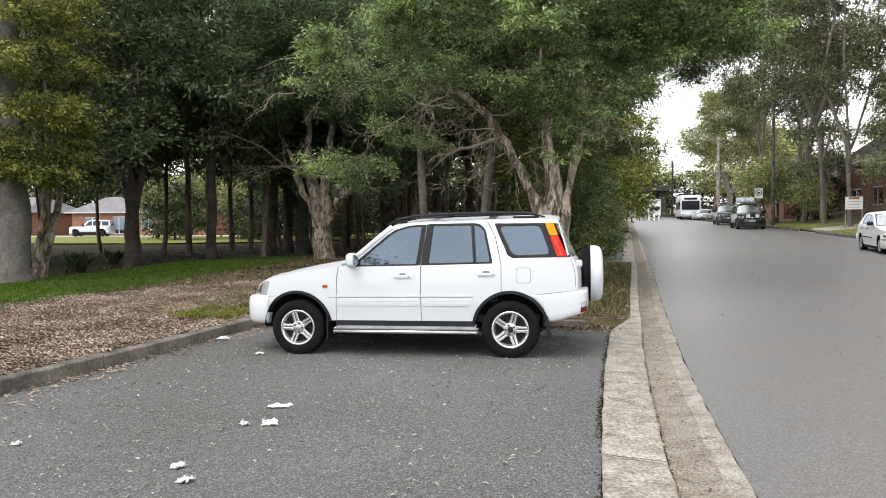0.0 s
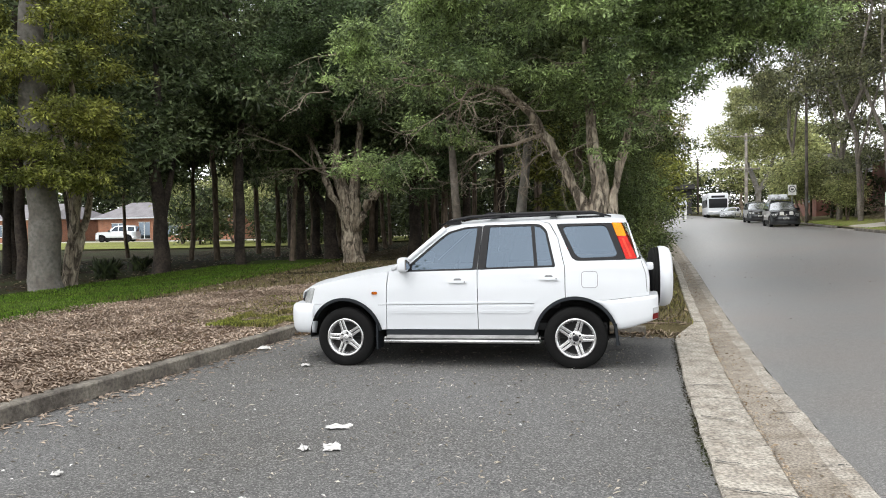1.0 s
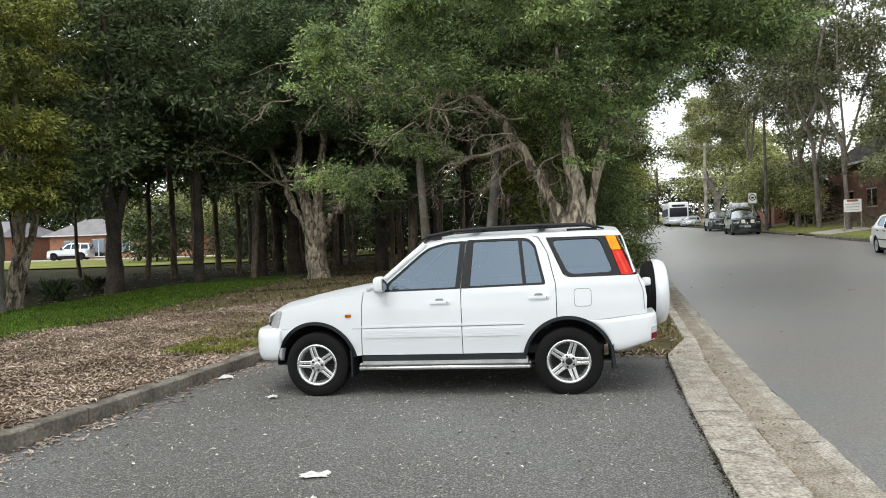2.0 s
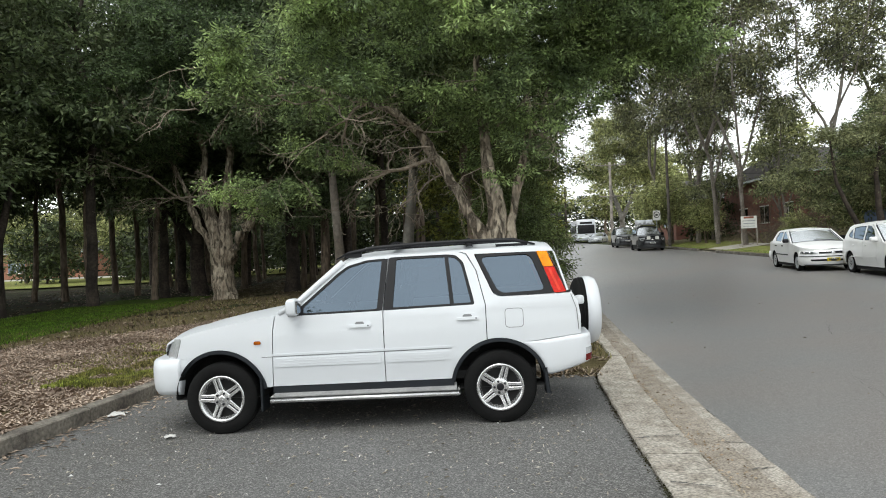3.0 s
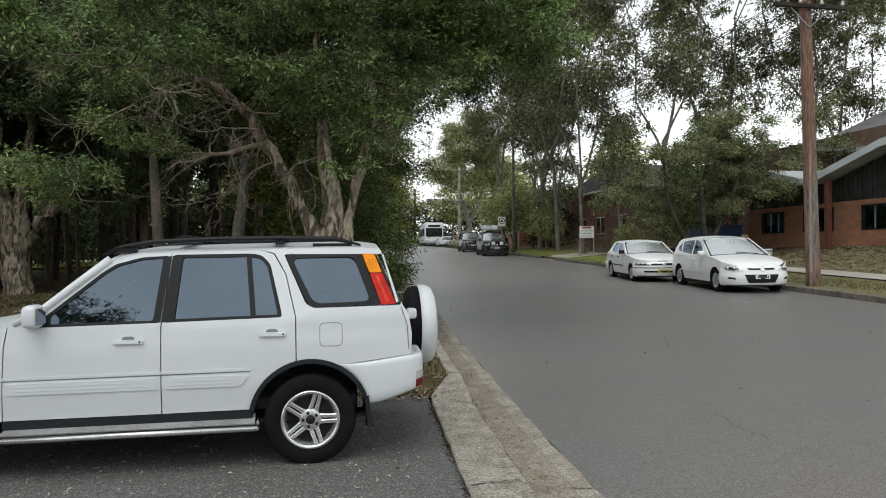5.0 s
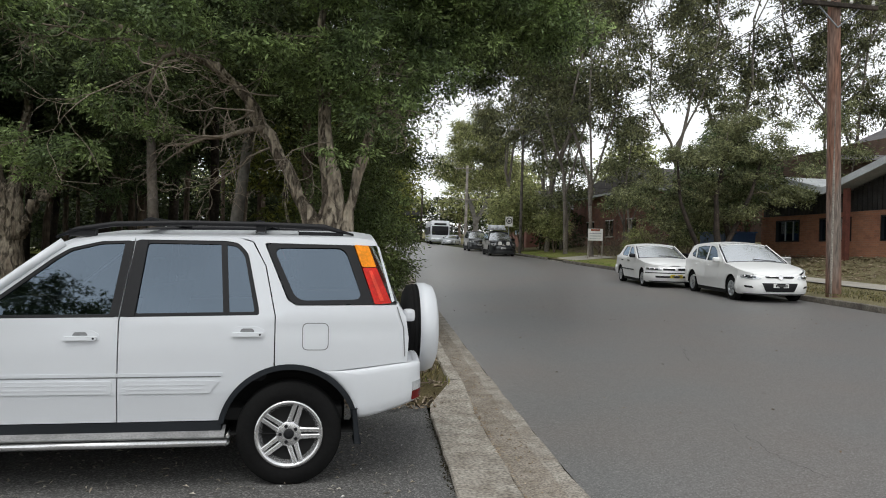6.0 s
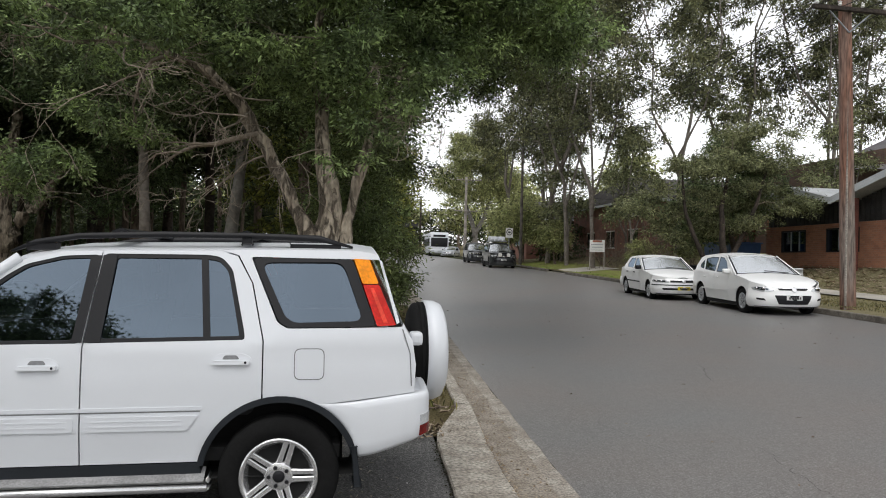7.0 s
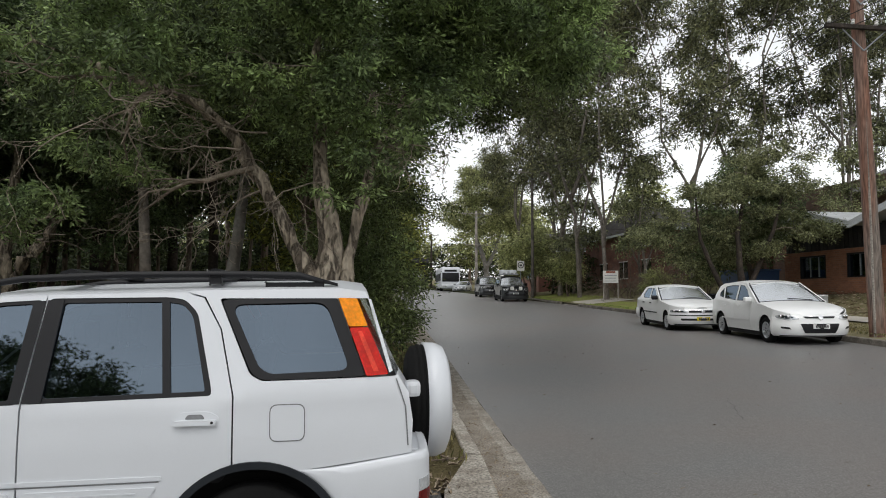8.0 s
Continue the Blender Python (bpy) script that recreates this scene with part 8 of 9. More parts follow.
# tall gums across the street
def gum_proto(seed, h, forks, label, leafm="leaf_gum", tips=500, leaves=46, spread=4.4, low=0.40):
    rng, bend = random.Random(seed), random.Random(seed + 500)
    sway = lambda v, k: v + k * bend.uniform(-1, 1)
    stems, blobs = [], []
    for k in range(forks):
        a = 2 * math.pi * (k + rng.random() * 0.6) / forks
        o = spread * rng.uniform(0.45, 0.85)
        top = (o * math.cos(a), o * math.sin(a), h * rng.uniform(0.82, 0.98))
        split = h * rng.uniform(0.2, 0.4)
        base_r = 0.12 if k == 0 else 0.085
        start = (0, 0, 0)
        if k:
            path = stems[0][0]
            start = tuple(float(np.interp(split * 0.8, [q[2] for q in path], [q[i] for q in path])) for i in range(3))
        stems.append(([start, (sway(top[0] * 0.08, 0.15), sway(top[1] * 0.08, 0.15), split), (sway(top[0] * 0.45, 0.6), sway(top[1] * 0.45, 0.6), h * 0.45), (sway(top[0] * 0.62, 0.7), sway(top[1] * 0.62, 0.7), h * 0.62), (sway(top[0] * 0.85, 0.6), sway(top[1] * 0.85, 0.6), h * 0.78), top], [base_r, base_r * 0.8, base_r * 0.58, base_r * 0.45, base_r * 0.3, 0.03]))
        for j in range(42 // forks):
            z = h * rng.uniform(low, 1.0)
            q = 0.3 + 0.7 * z / h
            blobs.append((top[0] * q + rng.uniform(-1.9, 1.9), top[1] * q + rng.uniform(-1.9, 1.9), z, rng.uniform(0.8, 1.35), rng.uniform(0.8, 1.35), rng.uniform(0.7, 1.15)))
    return tree("gum_tree", (0, 0, 0), stems, blobs, tips, leaves, (0.23, 0.072), 0.25, ("gum_dark", "gum_dark", leafm), seed, label, group="tall gums", sides=9, droop=0.9, pad=0.42, each=6, depth=0.85, flat=0.9)


gums = [gum_proto(61, 18.5, 4, "tall open-crowned gum with pale branching limbs"), gum_proto(62, 17.5, 3, "slender gum with sparse drooping leaves"), gum_proto(63, 19.5, 3, "spreading gum with dark crooked limbs")]
GUMS = [(17.9, 38.5, 2, 1.0), (16.6, 46.7, 1, 1.2), (17.0, 52.8, 0, 1.25), (17.4, 58.5, 1, 1.3), (16.3, 68.0, 2, 1.15), (28.6, 41.0, 0, 0.95), (23.8, 43.0, 1, 1.0), (34.7, 46.3, 1, 1.0), (18.5, 64.0, 2, 1.0),
        (40.0, 40.0, 2, 1.0)]
used = set()
for i, (x, y, k, s) in enumerate(GUMS):
    m = pose(*gz(x, y, 0.05), 0, 0, i * 77) @ Matrix.Diagonal((s, s, s, 1))
    if k not in used:
        gums[k].matrix_basis = m
        used.add(k)
    else:
        copy_thing(gums[k], m)

# young gums under the tall ones
sapling = None
for i, (x, y, s) in enumerate([(18.0, 44.5, 1.0), (19.6, 48.6, 1.1), (22.0, 40.5, 0.95), (27.0, 38.5, 0.9), (17.6, 54.5, 1.15), (19.2, 60.5, 1.3)]):
    m = pose(*gz(x, y, 0.05), 0, 0, i * 97) @ Matrix.Diagonal((s, s, s, 1))
    if sapling is None:
        sapling = tree("young_gum", (0, 0, 0), [([(0, 0, 0), (0.1, 0, 2.2), (-0.2, 0.1, 4.6), (0.2, 0, 8.2)], [0.09, 0.075, 0.055, 0.02]), ([(0, 0, 1.8), (0.8, 0.3, 3.6), (1.2, 0.5, 6.0)], [0.055, 0.045, 0.02])],
                       [(0, 0, 7.4, 1.1, 1.1, 0.8), (-0.9, 0.3, 5.6, 0.9, 0.9, 0.6), (1.2, 0.4, 5.8, 1.0, 0.9, 0.6), (0.3, -0.8, 4.4, 0.8, 0.8, 0.5), (-0.5, 0.7, 3.4, 0.8, 0.8, 0.5), (1.0, -0.2, 3.9, 0.7, 0.7, 0.4), (0.6, 0.6, 8.6, 0.7, 0.7, 0.5)],
                       120, 44, (0.22, 0.07), 0.30, ("gum_dark", "gum_dark", "leaf_wattle"), 79, "young gum with a loose airy crown", group="young gums", sides=7, droop=0.9)
        sapling.matrix_basis = m
    else:
        copy_thing(sapling, m)

# dense wattles behind the parked cars, yellow-green shrubs, the big far gum
tree("wattle_tree", gz(15.2, 30.2, 0.05), [([(0, 0, 0), (0.3, 0, 1.5), (0.2, 0, 3.2), (0.6, 0, 5.6)], [0.16, 0.13, 0.09, 0.04]), ([(0.1, 0, 0), (-0.5, 0.2, 1.4), (-1.2, 0.3, 3.0), (-1.4, 0.2, 4.6)], [0.13, 0.1, 0.07, 0.03]),
      ([(0.1, 0.2, 0), (1.0, 0.3, 1.6), (1.9, 0.3, 3.4), (2.4, 0.2, 5.2)], [0.13, 0.10, 0.07, 0.03])],
     [(2.0, 0.2, 5.8, 1.4, 1.4, 0.9), (3.3, 0.6, 5.1, 1.2, 1.3, 0.9), (1.4, 0.2, 6.5, 0.9, 0.9, 0.5), (-0.6, 0.2, 4.3, 1.3, 1.3, 0.8), (-1.9, 0.5, 3.2, 1.1, 1.2, 0.8), (0.8, 0, 4.7, 1.1, 1.2, 0.9),
      (2.8, 0.5, 3.5, 1.1, 1.2, 0.8), (4.0, 1.0, 3.9, 1.0, 1.1, 0.8), (-0.6, 1.8, 2.4, 1.3, 1.4, 1.1), (1.4, 1.2, 2.8, 1.2, 1.5, 1.0), (0.2, 0.3, 3.3, 0.9, 0.9, 0.6)],
     620, 84, (0.13, 0.04), 0.17, ("darkbark", "twig", "leaf_wattle"), 71, "dense grey-green wattle over the parked cars", pad=0.32, each=9)
tree("wattle_tree", gz(17.6, 33.2, 0.05), [([(0, 0, 0), (0.2, 0, 1.5), (-0.3, 0, 3.2), (0.0, 0, 5.8)], [0.15, 0.12, 0.08, 0.03])],
     [(0, 0, 4.6, 2.2, 2.2, 2.0), (-1.2, 1.0, 3.0, 1.6, 1.6, 1.4), (0.8, 2.0, 3.2, 1.6, 1.8, 1.6)], 340, 80, (0.18, 0.055), 0.26, ("darkbark", "twig", "leaf_dark"), 72, "dark bushy wattle beside the office")
shrub_proto = None
for i, (x, y, s) in enumerate([(15.6, 60.5, 1.0), (16.8, 63.5, 1.1), (17.2, 56.0, 0.7), (17.8, 42.5, 0.4), (19.5, 40.0, 0.55), (16.0, 67.0, 1.0),
                               (-36.5, 58.0, 1.1), (-32.5, 60.0, 1.3), (-28.5, 59.0, 1.2), (-24.0, 58.0, 1.3), (-19.5, 57.0, 1.2), (-15.0, 58.0, 1.3)]):
    m = pose(*gz(x, y, 0.05), 0, 0, i * 60) @ Matrix.Diagonal((s, s, s, 1))
    if shrub_proto is None:
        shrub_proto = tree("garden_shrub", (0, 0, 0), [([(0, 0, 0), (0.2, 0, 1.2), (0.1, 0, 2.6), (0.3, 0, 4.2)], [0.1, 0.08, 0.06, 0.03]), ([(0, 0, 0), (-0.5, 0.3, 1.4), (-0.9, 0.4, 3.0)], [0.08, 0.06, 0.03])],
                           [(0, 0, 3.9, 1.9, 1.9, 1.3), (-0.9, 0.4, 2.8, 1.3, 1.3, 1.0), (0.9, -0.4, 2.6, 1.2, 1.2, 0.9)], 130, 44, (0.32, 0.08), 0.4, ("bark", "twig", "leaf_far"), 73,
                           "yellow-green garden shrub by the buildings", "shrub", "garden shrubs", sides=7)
        shrub_proto.matrix_basis = m
    else:
        copy_thing(shrub_proto, m)
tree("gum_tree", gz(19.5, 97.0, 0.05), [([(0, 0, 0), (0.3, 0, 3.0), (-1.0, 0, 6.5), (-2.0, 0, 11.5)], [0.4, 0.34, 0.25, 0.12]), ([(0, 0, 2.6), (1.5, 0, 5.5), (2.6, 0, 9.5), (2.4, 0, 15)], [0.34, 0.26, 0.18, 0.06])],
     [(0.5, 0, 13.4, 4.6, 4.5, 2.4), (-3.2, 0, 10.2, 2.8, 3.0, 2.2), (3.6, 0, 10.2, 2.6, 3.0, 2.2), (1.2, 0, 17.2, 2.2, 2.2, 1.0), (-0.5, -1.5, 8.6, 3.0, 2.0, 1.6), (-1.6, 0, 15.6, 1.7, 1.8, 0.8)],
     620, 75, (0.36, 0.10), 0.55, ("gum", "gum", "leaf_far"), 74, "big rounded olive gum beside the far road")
far_proto = None
for i, (x, y, s) in enumerate([(-6, 118, 1.0), (2, 140, 1.1), (9, 146, 0.9), (16, 142, 1.0), (27, 110, 1.2), (33, 122, 1.2), (42, 100, 1.3), (-14, 105, 1.1), (-24, 118, 1.2), (-40, 112, 1.2), (-58, 118, 1.3), (-80, 112, 1.3), (25, 136, 1.0),
                               (-28, 102, 1.0), (6, 160, 1.3), (-100, 100, 1.4)]):
    m = pose(*gz(x, y, 0.05), 0, 0, i * 47) @ Matrix.Diagonal((s, s, s, 1))
    if far_proto is None:
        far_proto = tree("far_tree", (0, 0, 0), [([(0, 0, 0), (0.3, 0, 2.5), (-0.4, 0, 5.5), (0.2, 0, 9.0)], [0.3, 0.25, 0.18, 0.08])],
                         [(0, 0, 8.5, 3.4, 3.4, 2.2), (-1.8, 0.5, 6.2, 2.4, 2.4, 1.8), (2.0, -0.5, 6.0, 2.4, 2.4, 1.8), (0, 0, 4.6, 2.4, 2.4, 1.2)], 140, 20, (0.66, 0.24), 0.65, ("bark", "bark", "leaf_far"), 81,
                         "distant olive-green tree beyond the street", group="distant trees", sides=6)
        far_proto.matrix_basis = m
    else:
        copy_thing(far_proto, m)
def bare_shrub(x, y, h, seed):
    """A leafless brown shrub of many wriggling stems."""
    rng = random.Random(seed)
    ob = holder("bare_shrub", pose(*gz(x, y, 0.05)), "leafless brown twiggy shrub on the bank", "shrub", "bare shrubs")
    for k in range(8):
        dead_branch(ob, (rng.uniform(-0.2, 0.2), rng.uniform(-0.2, 0.2), 0.0), (rng.uniform(-0.8, 0.8), rng.uniform(-0.5, 0.5), 1.0), h * rng.uniform(0.8, 1.3), 0.035, seed * 20 + k, 3, "bark")
    return ob


bare = bare_shrub(18.9, 44.4, 2.8, 7)
for i, (x, y) in enumerate([(20.2, 46.0), (19.6, 48.2), (17.9, 46.4), (21.0, 44.0), (19.0, 51.0), (18.3, 41.6)]):
    copy_thing(bare, pose(*gz(x, y, 0.05), 0, 0, 70 * i + 40))

# trees behind the viewer, which the car windows mirror
for i, (x, y, s) in enumerate([(-9.6, -12.0, 1.08), (-12.4, -13.6, 1.2), (-16.5, -13.0, 1.3)]):
    copy_thing(dense_proto, pose(*gz(x, y, 0.05), 0, 0, i * 90) @ Matrix.Diagonal((s, s, s, 1)))
# unseen row added to block low sky light, which also closes the place
for i, (x, y) in enumerate([(-27, -20), (-21, -33), (-13, -36), (-5, -40), (3, -46), (11, -48), (19, -42), (26, -34), (30, -22), (31, -8)]):
    copy_thing(far_proto, pose(*gz(x, y, 0.05), 0, 0, i * 90) @ Matrix.Diagonal((1.1, 1.1, 1.0, 1)))


# ---- loose stuff on the ground ----
def scatter(n, x0, x1, y0, y1, seed, keep=None):
    rng = np.random.default_rng(seed)
    pts = np.stack([rng.uniform(x0, x1, n), rng.uniform(y0, y1, n)], axis=1)
    if keep:
        pts = np.array([p for p in pts if keep(p[0], p[1])])
    return pts


def lay(pts, dz, seed, up):
    """Places on the terrain, and the ways in which the blades there point: up = 0 lies flat, 1 stands."""
    rng = np.random.default_rng(seed)
    cen = np.array([(x, y, ground_z(x, y) + dz) for x, y in pts])
    ax = rng.normal(size=cen.shape) * np.array([1, 1, 0.12])
    ax[:, 2] += up * 2.2
    return cen, ax


def flat_bits(name, pts, dz, length, width, material, seed, label, category, lift=0.01):
    cen, ax = lay(pts, dz, seed, 0)
    rng = np.random.default_rng(seed + 5)
    d = ax / np.linalg.norm(ax, axis=1, keepdims=True)
    s = np.cross(d, np.array([0, 0, 1.0]) + rng.normal(size=d.shape) * 0.25)
    s /= np.linalg.norm(s, axis=1, keepdims=True)
    n = len(cen)
    ln, wd = length * rng.uniform(0.5, 1.5, (n, 1)), width * rng.uniform(0.6, 1.4, (n, 1))
    mid = cen + np.array([0, 0, 1.0]) * rng.uniform(0.0, lift, (n, 1))
    v = np.stack([cen - d * ln / 2, mid + s * wd / 2, cen + d * ln / 2, mid - s * wd / 2], axis=1).reshape(-1, 3)
    base = np.arange(n, dtype=np.int32)[:, None] * 4
    f = np.concatenate([base + np.array([[0, 1, 2]], np.int32), base + np.array([[0, 2, 3]], np.int32)])
    return tagged(raw_mesh(name, v, f, material), label, category, kind="stuff")


def grass(name, pts, dz, height, width, material, seed, label):
    cen, ax = lay(pts, dz + height * 0.4, seed, 1.0)
    v, f = blades(cen, ax, height, width, seed + 1, 1.2)
    return tagged(raw_mesh(name, v, f, material), label, "grass", kind="stuff")


flat_bits("mulch_chips", scatter(46000, -9.8, -4.1, 2.0, 18.4, 1, lambda x, y: x < bay_edge(y) - 0.12 and x > -9.8 + 0.7 * max(0, y - 12.5) + 0.4 * noise.noise((x, y, 0))), 0.165, 0.082, 0.022, "chip", 2, "pale shredded wood chips", "mulch", 0.035)
flat_bits("mulch_chips", scatter(7500, -5.2, -3.6, 2.0, 10.6, 4, lambda x, y: x > bay_edge(y) and random.random() < math.exp((bay_edge(y) - x) * 6)), 0.012, 0.08, 0.022, "chip", 5, "wood chips washed along the kerb", "mulch")
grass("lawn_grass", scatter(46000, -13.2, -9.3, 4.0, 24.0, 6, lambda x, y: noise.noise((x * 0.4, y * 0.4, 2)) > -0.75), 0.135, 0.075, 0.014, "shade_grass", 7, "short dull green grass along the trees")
grass("lawn_grass", scatter(3200, -6.6, -4.2, 10.6, 14.2, 8, lambda x, y: x < bay_edge(y) - 0.16 and noise.noise((x * 0.7, y * 0.7, 3)) > -0.05), 0.15, 0.05, 0.014, "moss", 9, "low yellow-green moss and grass by the mulch")
grass("moss_tuft", scatter(9000, -5.7, -4.4, 10.2, 12.8, 38, lambda x, y: x < bay_edge(y) - 0.17 and noise.noise((x * 1.9, y * 1.5, 13)) > -0.02), 0.16, 0.075, 0.012, "moss", 39, "bright yellow-green moss and weeds beside the kerb")
grass("dry_grass", scatter(2600, -10.0, -5.0, 10.8, 24.0, 10, lambda x, y: x < -9.8 + 0.7 * max(0, y - 12.0) or y < 14.5 and x > -6.2), 0.14, 0.10, 0.010, "dry_grass", 11, "dry brown grass tufts by the mulch")
grass("dry_grass", scatter(5200, -1.5, 1.75, 11.0, 21.5, 12, lambda x, y: x < gutter_in(y) - 0.2), 0.11, 0.12, 0.010, "dry_grass", 13, "dry grass on the verge")
grass("verge_grass", scatter(1700, 0.1, 1.75, 11.0, 22.0, 14, lambda x, y: x < gutter_in(y) - 0.18 and noise.noise((x * 1.5, y * 0.8, 6)) > -0.1), 0.11, 0.12, 0.010, "tired_grass", 15, "faded olive grass along the kerb")
grass("far_verge_grass", scatter(14000, 11.5, 17.5, 14.0, 32.0, 16, lambda x, y: 0.2 < x - kerb_far(y) < 3.0), 0.19, 0.06, 0.02, "dry_grass", 17, "thin dry grass on the far verge")
grass("far_verge_grass", scatter(5000, 11.5, 18.0, 30.0, 58.0, 18, lambda x, y: 0.2 < x - kerb_far(y) < 2.8 and not 44.1 < y < 48.6), 0.14, 0.07, 0.025, "grass", 19, "green grass on the far verge")
flat_bits("leaf_litter", scatter(2200, -22.0, -9.5, 14.0, 44.0, 20), 0.13, 0.12, 0.04, "deadleaf", 21, "dry leaves under the trees", "leaves", 0.03)
flat_bits("leaf_litter", scatter(3600, -10.0, -2.0, 12.0, 34.0, 34), 0.14, 0.12, 0.04, "deadleaf", 35, "dry leaves on the turf", "leaves", 0.03)
flat_bits("leaf_litter", scatter(1100, -4.8, 1.1, 10.40, 11.0, 36), 0.03, 0.09, 0.025, "deadleaf", 37, "leaves heaped at the end of the bay", "leaves", 0.05)
flat_bits("leaf_litter", scatter(1500, -2.5, 1.7, 10.9, 22.0, 22, lambda x, y: x < gutter_in(y) - 0.2), 0.13, 0.10, 0.03, "deadleaf", 23, "fallen leaves on the verge", "leaves", 0.03)
flat_bits("fallen_leaves", scatter(2600, -4.8, 0.6, 2.2, 10.6, 24, lambda x, y: x > bay_edge(y) and noise.noise((x * 0.8, y * 0.8, 21)) > -0.3), 0.012, 0.042, 0.012, "straw", 25, "scattered dry leaves on the asphalt", "leaves", 0.012)
flat_bits("fallen_leaves", scatter(160, -4.8, 0.6, 2.2, 10.6, 26), 0.012, 0.035, 0.014, "paper_litter", 27, "tiny pale scraps on the asphalt", "leaves", 0.01)
flat_bits("gutter_leaves", scatter(700, 0.9, 2.7, 3.0, 21.0, 28, lambda x, y: abs(x - gutter_in(y) - 0.015) < 0.05), 0.018, 0.06, 0.018, "deadleaf", 29, "dry leaves caught along the gutter", "leaves", 0.012)
flat_bits("road_leaves", scatter(160, 1.8, 10.0, 4.0, 26.0, 30, lambda x, y: x > kerb_out(y)), 0.055, 0.05, 0.018, "deadleaf", 31, "a few dry leaves on the road", "leaves", 0.01)
flat_bits("bank_litter", scatter(8000, 15.5, 21.0, 18.0, 50.0, 32, lambda x, y: x - kerb_far(y) > 4.6), 0.235, 0.16, 0.05, "deadleaf", 33, "leaf mulch on the far bank", "leaves", 0.03)


def scrap(x, y, w, l, turn, seed, label):
    """A crumpled scrap of paper."""
    rng = random.Random(seed)
    bm = bmesh.new()
    n = 7
    rows = [[bm.verts.new(((i / n - 0.5) * w + rng.uniform(-0.5, 0.5) * w * 0.22, (j / n - 0.5) * l + rng.uniform(-0.5, 0.5) * l * 0.22,
                           0.006 + abs(rng.gauss(0, 0.010)) + 0.012 * math.sin(3.1 * i / n) * math.sin(3.1 * j / n))) for i in range(n + 1)] for j in range(n + 1)]
    for a, b in zip(rows, rows[1:]):
        for i in range(n):
            bm.faces.new((a[i], a[i + 1], b[i + 1], b[i]))
    for v in [v for v in bm.verts if not v.link_faces]:
        bm.verts.remove(v)
    ob = link("paper_scrap", bm, "paper_litter")
    ob.matrix_basis = pose(x, y, ground_z(x, y) + 0.004, 0, 0, turn)
    tagged(ob, label, "litter", "litter on the asphalt")


scrap(-1.87, 5.48, 0.11, 0.15, 20, 1, "crumpled white paper on the asphalt")
scrap(-2.06, 5.42, 0.07, 0.08, 50, 2, "small torn paper on the asphalt")
scrap(-2.01, 5.98, 0.19, 0.08, 12, 3, "flattened white paper cup on the asphalt")
scrap(-1.84, 4.20, 0.08, 0.09, 0, 4, "small torn paper on the asphalt")
scrap(-2.02, 4.43, 0.09, 0.06, 70, 5, "small torn paper on the asphalt")
scrap(-3.32, 8.38, 0.09, 0.08, 30, 6, "small torn paper beside the wheel")
scrap(-4.36, 9.45, 0.16, 0.14, 15, 7, "white paper scrap by the kerb")
scrap(-3.47, 4.70, 0.06, 0.05, 15, 8, "small torn paper on the asphalt")


def crack(points, width, seed, proud=None, jag=0.03):
    """A thin dark crack in the road or in the concrete."""
    rng = random.Random(seed)
    bm = bmesh.new()
    rows = []
    for (ax, ay), (bx, by) in zip(points, points[1:]):
        for k in range(10):
            t = k / 10
            x, y = ax + (bx - ax) * t + rng.uniform(-jag, jag), ay + (by - ay) * t + rng.uniform(-jag, jag)
            lift = 0.05 * math.sin(math.pi * min(1, max(0, (x - kerb_out(y)) / 9.6))) - 0.012 if x > kerb_out(y) else 0.012 * noise.noise((x * 0.5, y * 0.5, 7))
            if proud is not None:
                lift = proud
            w = width * rng.uniform(0.3, 1.2)
            side = Vector((-(by - ay), bx - ax, 0)).normalized() * w
            z = ground_z(x, y) + lift + 0.007
            rows.append([bm.verts.new((x - side.x, y - side.y, z)), bm.verts.new((x + side.x, y + side.y, z))])
    for a, b in zip(rows, rows[1:]):
        bm.faces.new((a[0], a[1], b[1], b[0]))
    tagged(link("road_crack", bm, "patch"), "thin dark crack in the asphalt", "crack", "cracks in the asphalt", "structure")


crack([(3.62, 9.8), (3.50, 9.35), (3.39, 8.75), (3.38, 8.4), (3.42, 8.1)], 0.003, 1)
crack([(2.6, 10.9), (2.85, 9.7)], 0.0025, 2)
for k, (y0, a, b, bend) in enumerate(((3.52, 0.05, 0.95, 0.10), (3.98, 0.55, 0.98, -0.14), (4.25, 0.04, 0.45, -0.04), (5.02, 0.05, 0.97, -0.08), (5.50, 0.04, 0.40, -0.03), (6.6, 0.1, 0.7, -0.1), (7.7, 0.02, 0.9, 0.06), (2.75, 0.05, 0.9, 0.12))):
    across = lambda q: (strip_left(y0) + (gutter_in(y0) - strip_left(y0)) * q, y0 + bend * (q - a) / (b - a))
    crack([across(a), across(0.5 * (a + b) + 0.1), across(b)], 0.008, 20 + k, 0.036, 0.012)
for k, (y0, a, b, bend) in enumerate(((4.2, 0.35, 0.9, 0.03), (3.4, 0.1, 0.7, 0.12), (6.9, 0.5, 1.0, 0.05), (7.6, 0.6, 1.0, -0.04), (5.6, 0.55, 0.98, 0.05))):
    across = lambda q: (gutter_in(y0) + 0.43 * q, y0 + bend * (q - a) / (b - a))
    crack([across(a), across(b)], 0.006, 30 + k, 0.008, 0.012)
crack([(5.4, 14.0), (4.7, 12.4)], 0.003, 3)


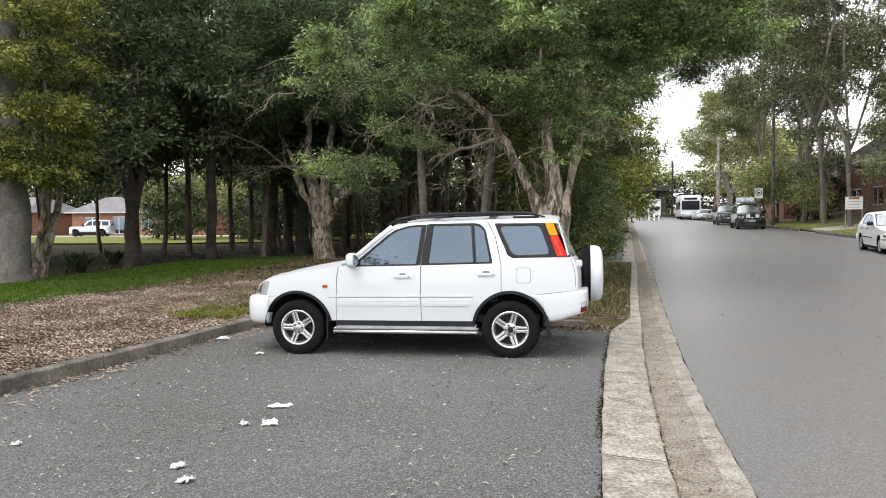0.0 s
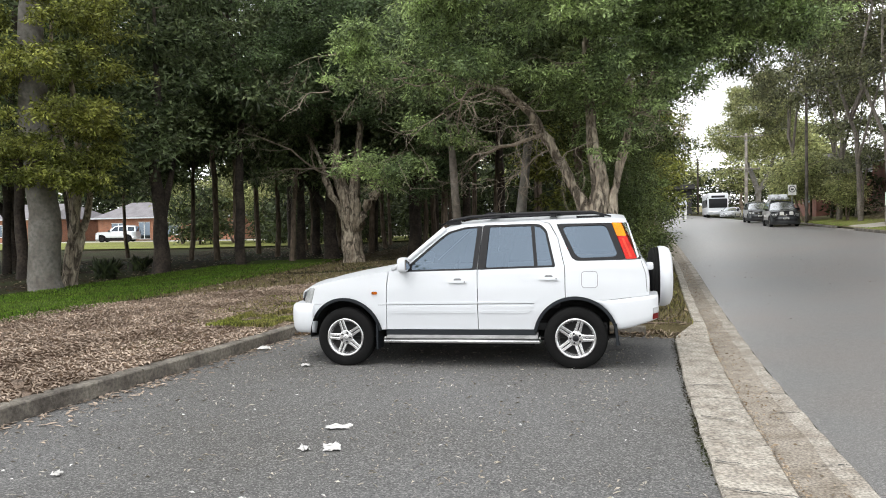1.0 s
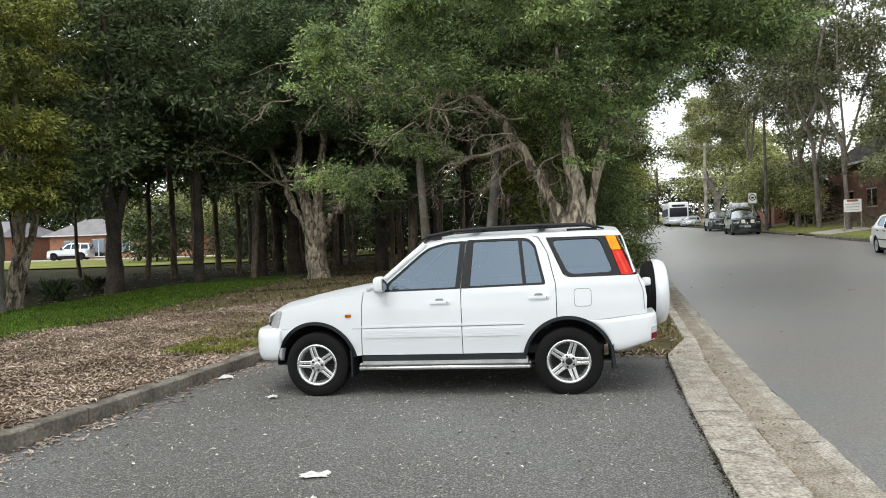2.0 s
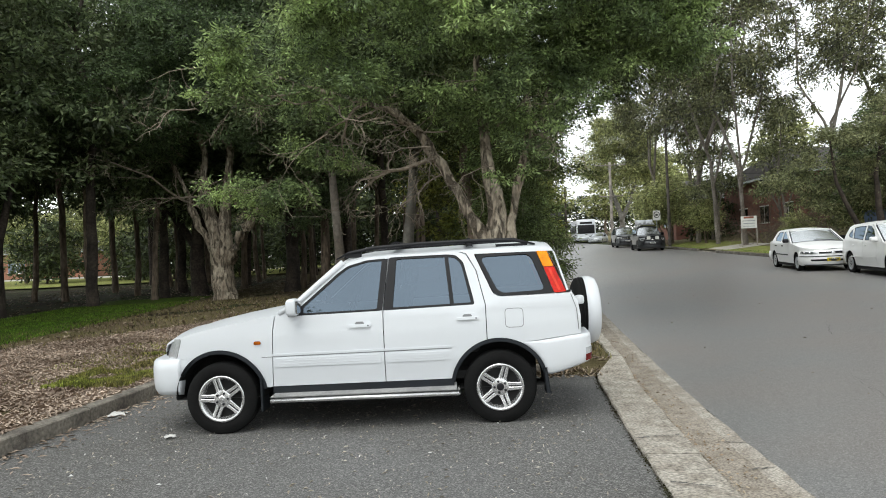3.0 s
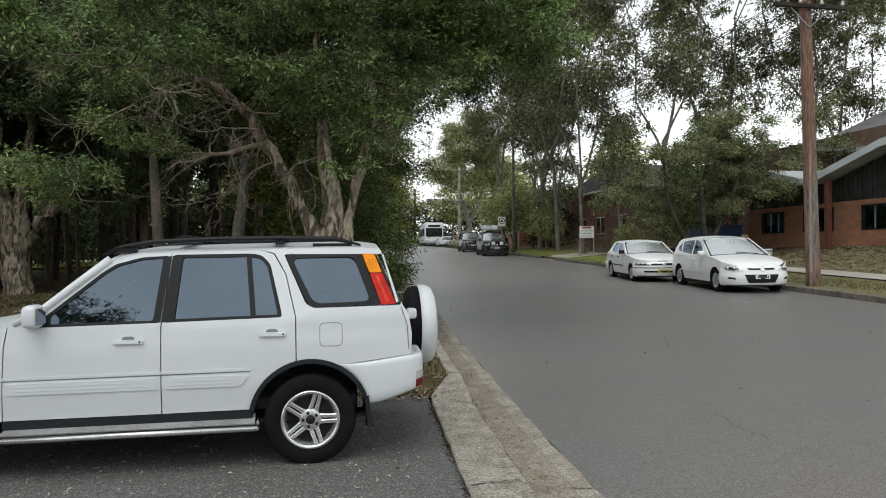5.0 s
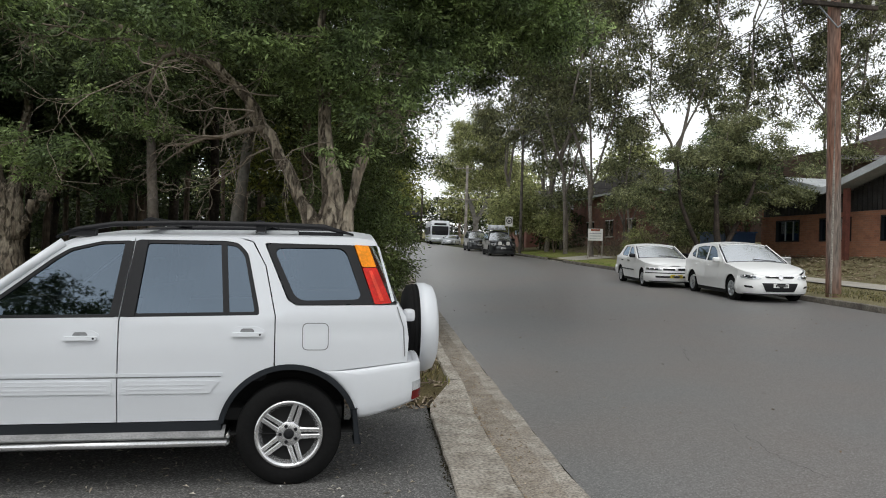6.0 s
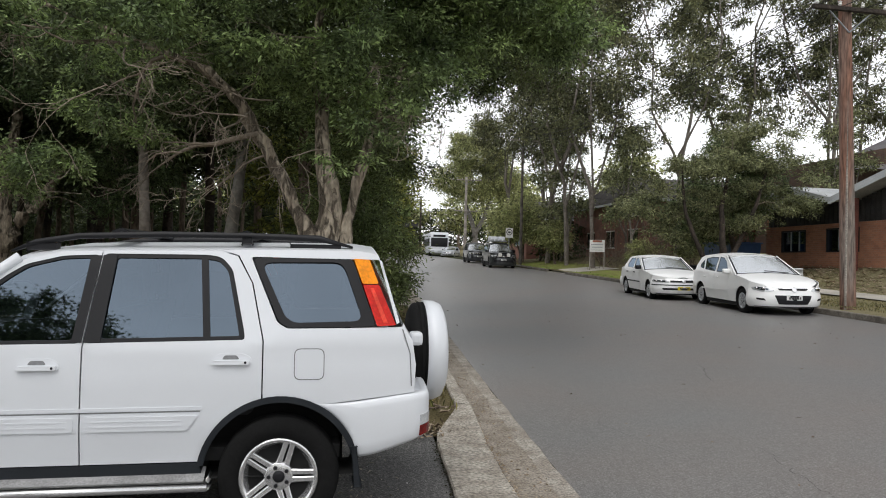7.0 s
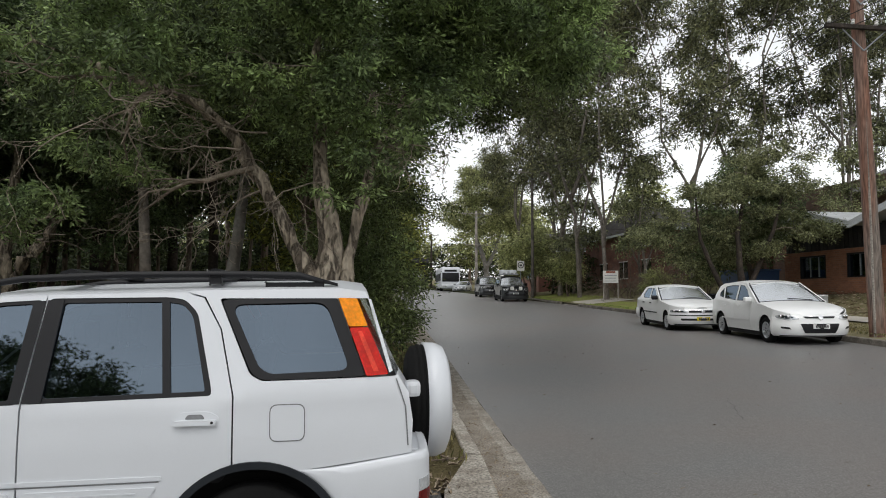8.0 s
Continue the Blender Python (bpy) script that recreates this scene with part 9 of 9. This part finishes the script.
# flax clump and stones under the trees
def flax(x, y, n, h, seed, label):
    rng = np.random.default_rng(seed)
    cen = np.array([(0, 0, h * 0.4)] * n) + rng.normal(size=(n, 3)) * np.array([0.16, 0.16, 0.05])
    ax = rng.normal(size=(n, 3)) * np.array([0.55, 0.55, 0.1]) + np.array([0, 0, 1.0])
    v, f = blades(cen + ax * 0.1, ax, h, 0.06, seed, 1.5)
    ob = holder("flax_clump", pose(*gz(x, y, 0.05)), label, "plant")
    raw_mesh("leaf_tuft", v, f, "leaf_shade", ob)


flax(-14.2, 19.0, 70, 0.62, 3, "dark strappy flax clump under the trees")
flax(-15.6, 22.6, 50, 0.5, 4, "dark strappy flax clump under the trees")
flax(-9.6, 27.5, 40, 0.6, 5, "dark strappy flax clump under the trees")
rock_rng = random.Random(5)
rock_proto = None
for i in range(26):
    y = 40.0 + 0.62 * i + rock_rng.uniform(-0.2, 0.2)
    if 44.0 < y < 48.7:
        continue
    x = kerb_far(y) + 4.0 + rock_rng.uniform(-0.5, 0.6)
    s = rock_rng.uniform(0.7, 1.5)
    m = pose(*gz(x, y, 0.08), 0, 0, rock_rng.uniform(0, 360)) @ Matrix.Diagonal((s, s, s, 1))
    if rock_proto is None:
        bm = bmesh.new()
        bmesh.ops.create_icosphere(bm, subdivisions=2, radius=0.28)
        for v in bm.verts:
            v.co *= 1 + 0.35 * noise.noise(v.co * 4)
            v.co.z *= 0.65
        rock_proto = tagged(link("garden_rock", bm, "stone"), "brown garden rock edging the bank", "rock", "garden rocks")
        rock_proto.matrix_basis = m
    else:
        copy_thing(rock_proto, m)


def stick(x, y, length, turn, seed, r=0.012):
    rng = random.Random(seed)
    pts = [(length * (k / 5 - 0.5), rng.uniform(-0.04, 0.04), 0.02 + rng.uniform(0, 0.03)) for k in range(6)]
    ob = link("fallen_stick", tubed(pts, [r, r, r * 0.9, r * 0.8, r * 0.6, r * 0.4], 6), "bark", smooth_shade=True)
    ob.matrix_basis = pose(x, y, ground_z(x, y) + (0.11 if y > BAY_END else 0.03), 0, 0, turn)
    tagged(ob, "dry brown stick fallen beside the kerb", "stick", "fallen sticks")


for k, (x, y, ln, tr) in enumerate([(0.75, 11.0, 0.9, 10), (0.95, 11.25, 0.7, -25), (0.5, 10.98, 0.6, 35), (1.1, 11.7, 0.8, 60), (0.2, 10.6, 0.4, 5), (0.8, 11.5, 0.5, -60), (-0.4, 11.1, 0.7, 20)]):
    stick(x, y, ln, tr, k)


def grit_line(name, edge, y0, y1, n, spread, size, material, label, seed, dz):
    """Small flakes of dirt and leaf that gather along a joint in the concrete."""
    rng = np.random.default_rng(seed)
    y = rng.uniform(y0, y1, n) 
    keep = np.array([noise.noise((v * 0.9, seed, 0.0)) for v in y]) + rng.normal(0, 0.25, n) > -0.05
    y = y[keep]
    x = np.array([edge(v) for v in y]) + rng.normal(0, spread, len(y))
    z = np.array([ground_z(a, b) for a, b in zip(x, y)]) + dz + rng.uniform(0, 0.006, len(y))
    axes = rng.normal(size=(len(y), 3)) * np.array([1, 1, 0.12])
    v, f = blades(np.stack([x, y, z], 1), axes, size, size * 0.5, seed)
    tagged(raw_mesh(name, v, f, material, None), label, "leaf litter", kind="stuff")


grit_line("joint_dirt", gutter_in, 2.0, 24.0, 3200, 0.014, 0.020, "deadleaf", "dry leaf crumbs along the gutter joint", 5, 0.03)
grit_line("joint_dirt", lambda y: strip_left(y) - 0.01, 2.0, 10.4, 2600, 0.018, 0.020, "soil", "dark dirt along the edge of the bay", 6, 0.01)
grit_line("gutter_leaves", lambda y: gutter_in(y) + 0.14, 2.0, 24.0, 1500, 0.08, 0.028, "deadleaf", "scattered dry leaves in the gutter", 7, 0.006)


def edging_log(x, y, turn, length, seed):
    rng = random.Random(seed)
    z = ground_z(x, y) + 0.24
    bm = bmesh.new()
    tube(bm, [(-length / 2, 0, 0), (-length / 6, rng.uniform(-0.04, 0.04), 0.02), (length / 6, rng.uniform(-0.04, 0.04), 0.0), (length / 2, 0, 0.01)], [0.11, 0.125, 0.12, 0.10], 9)
    ob = link("edging_log", bm, "darkbark")
    ob.matrix_basis = pose(x, y, z - 0.03, 0, 0, turn)
    tagged(ob, "dark weathered log edging the garden bed", "log", "logs along the far verge")


for k in range(7):
    edging_log(kerb_far(44 + 2.3 * k) + 3.5, 44.2 + 2.3 * k, 84 + 5 * math.sin(k * 2.0), 2.0, 60 + k)
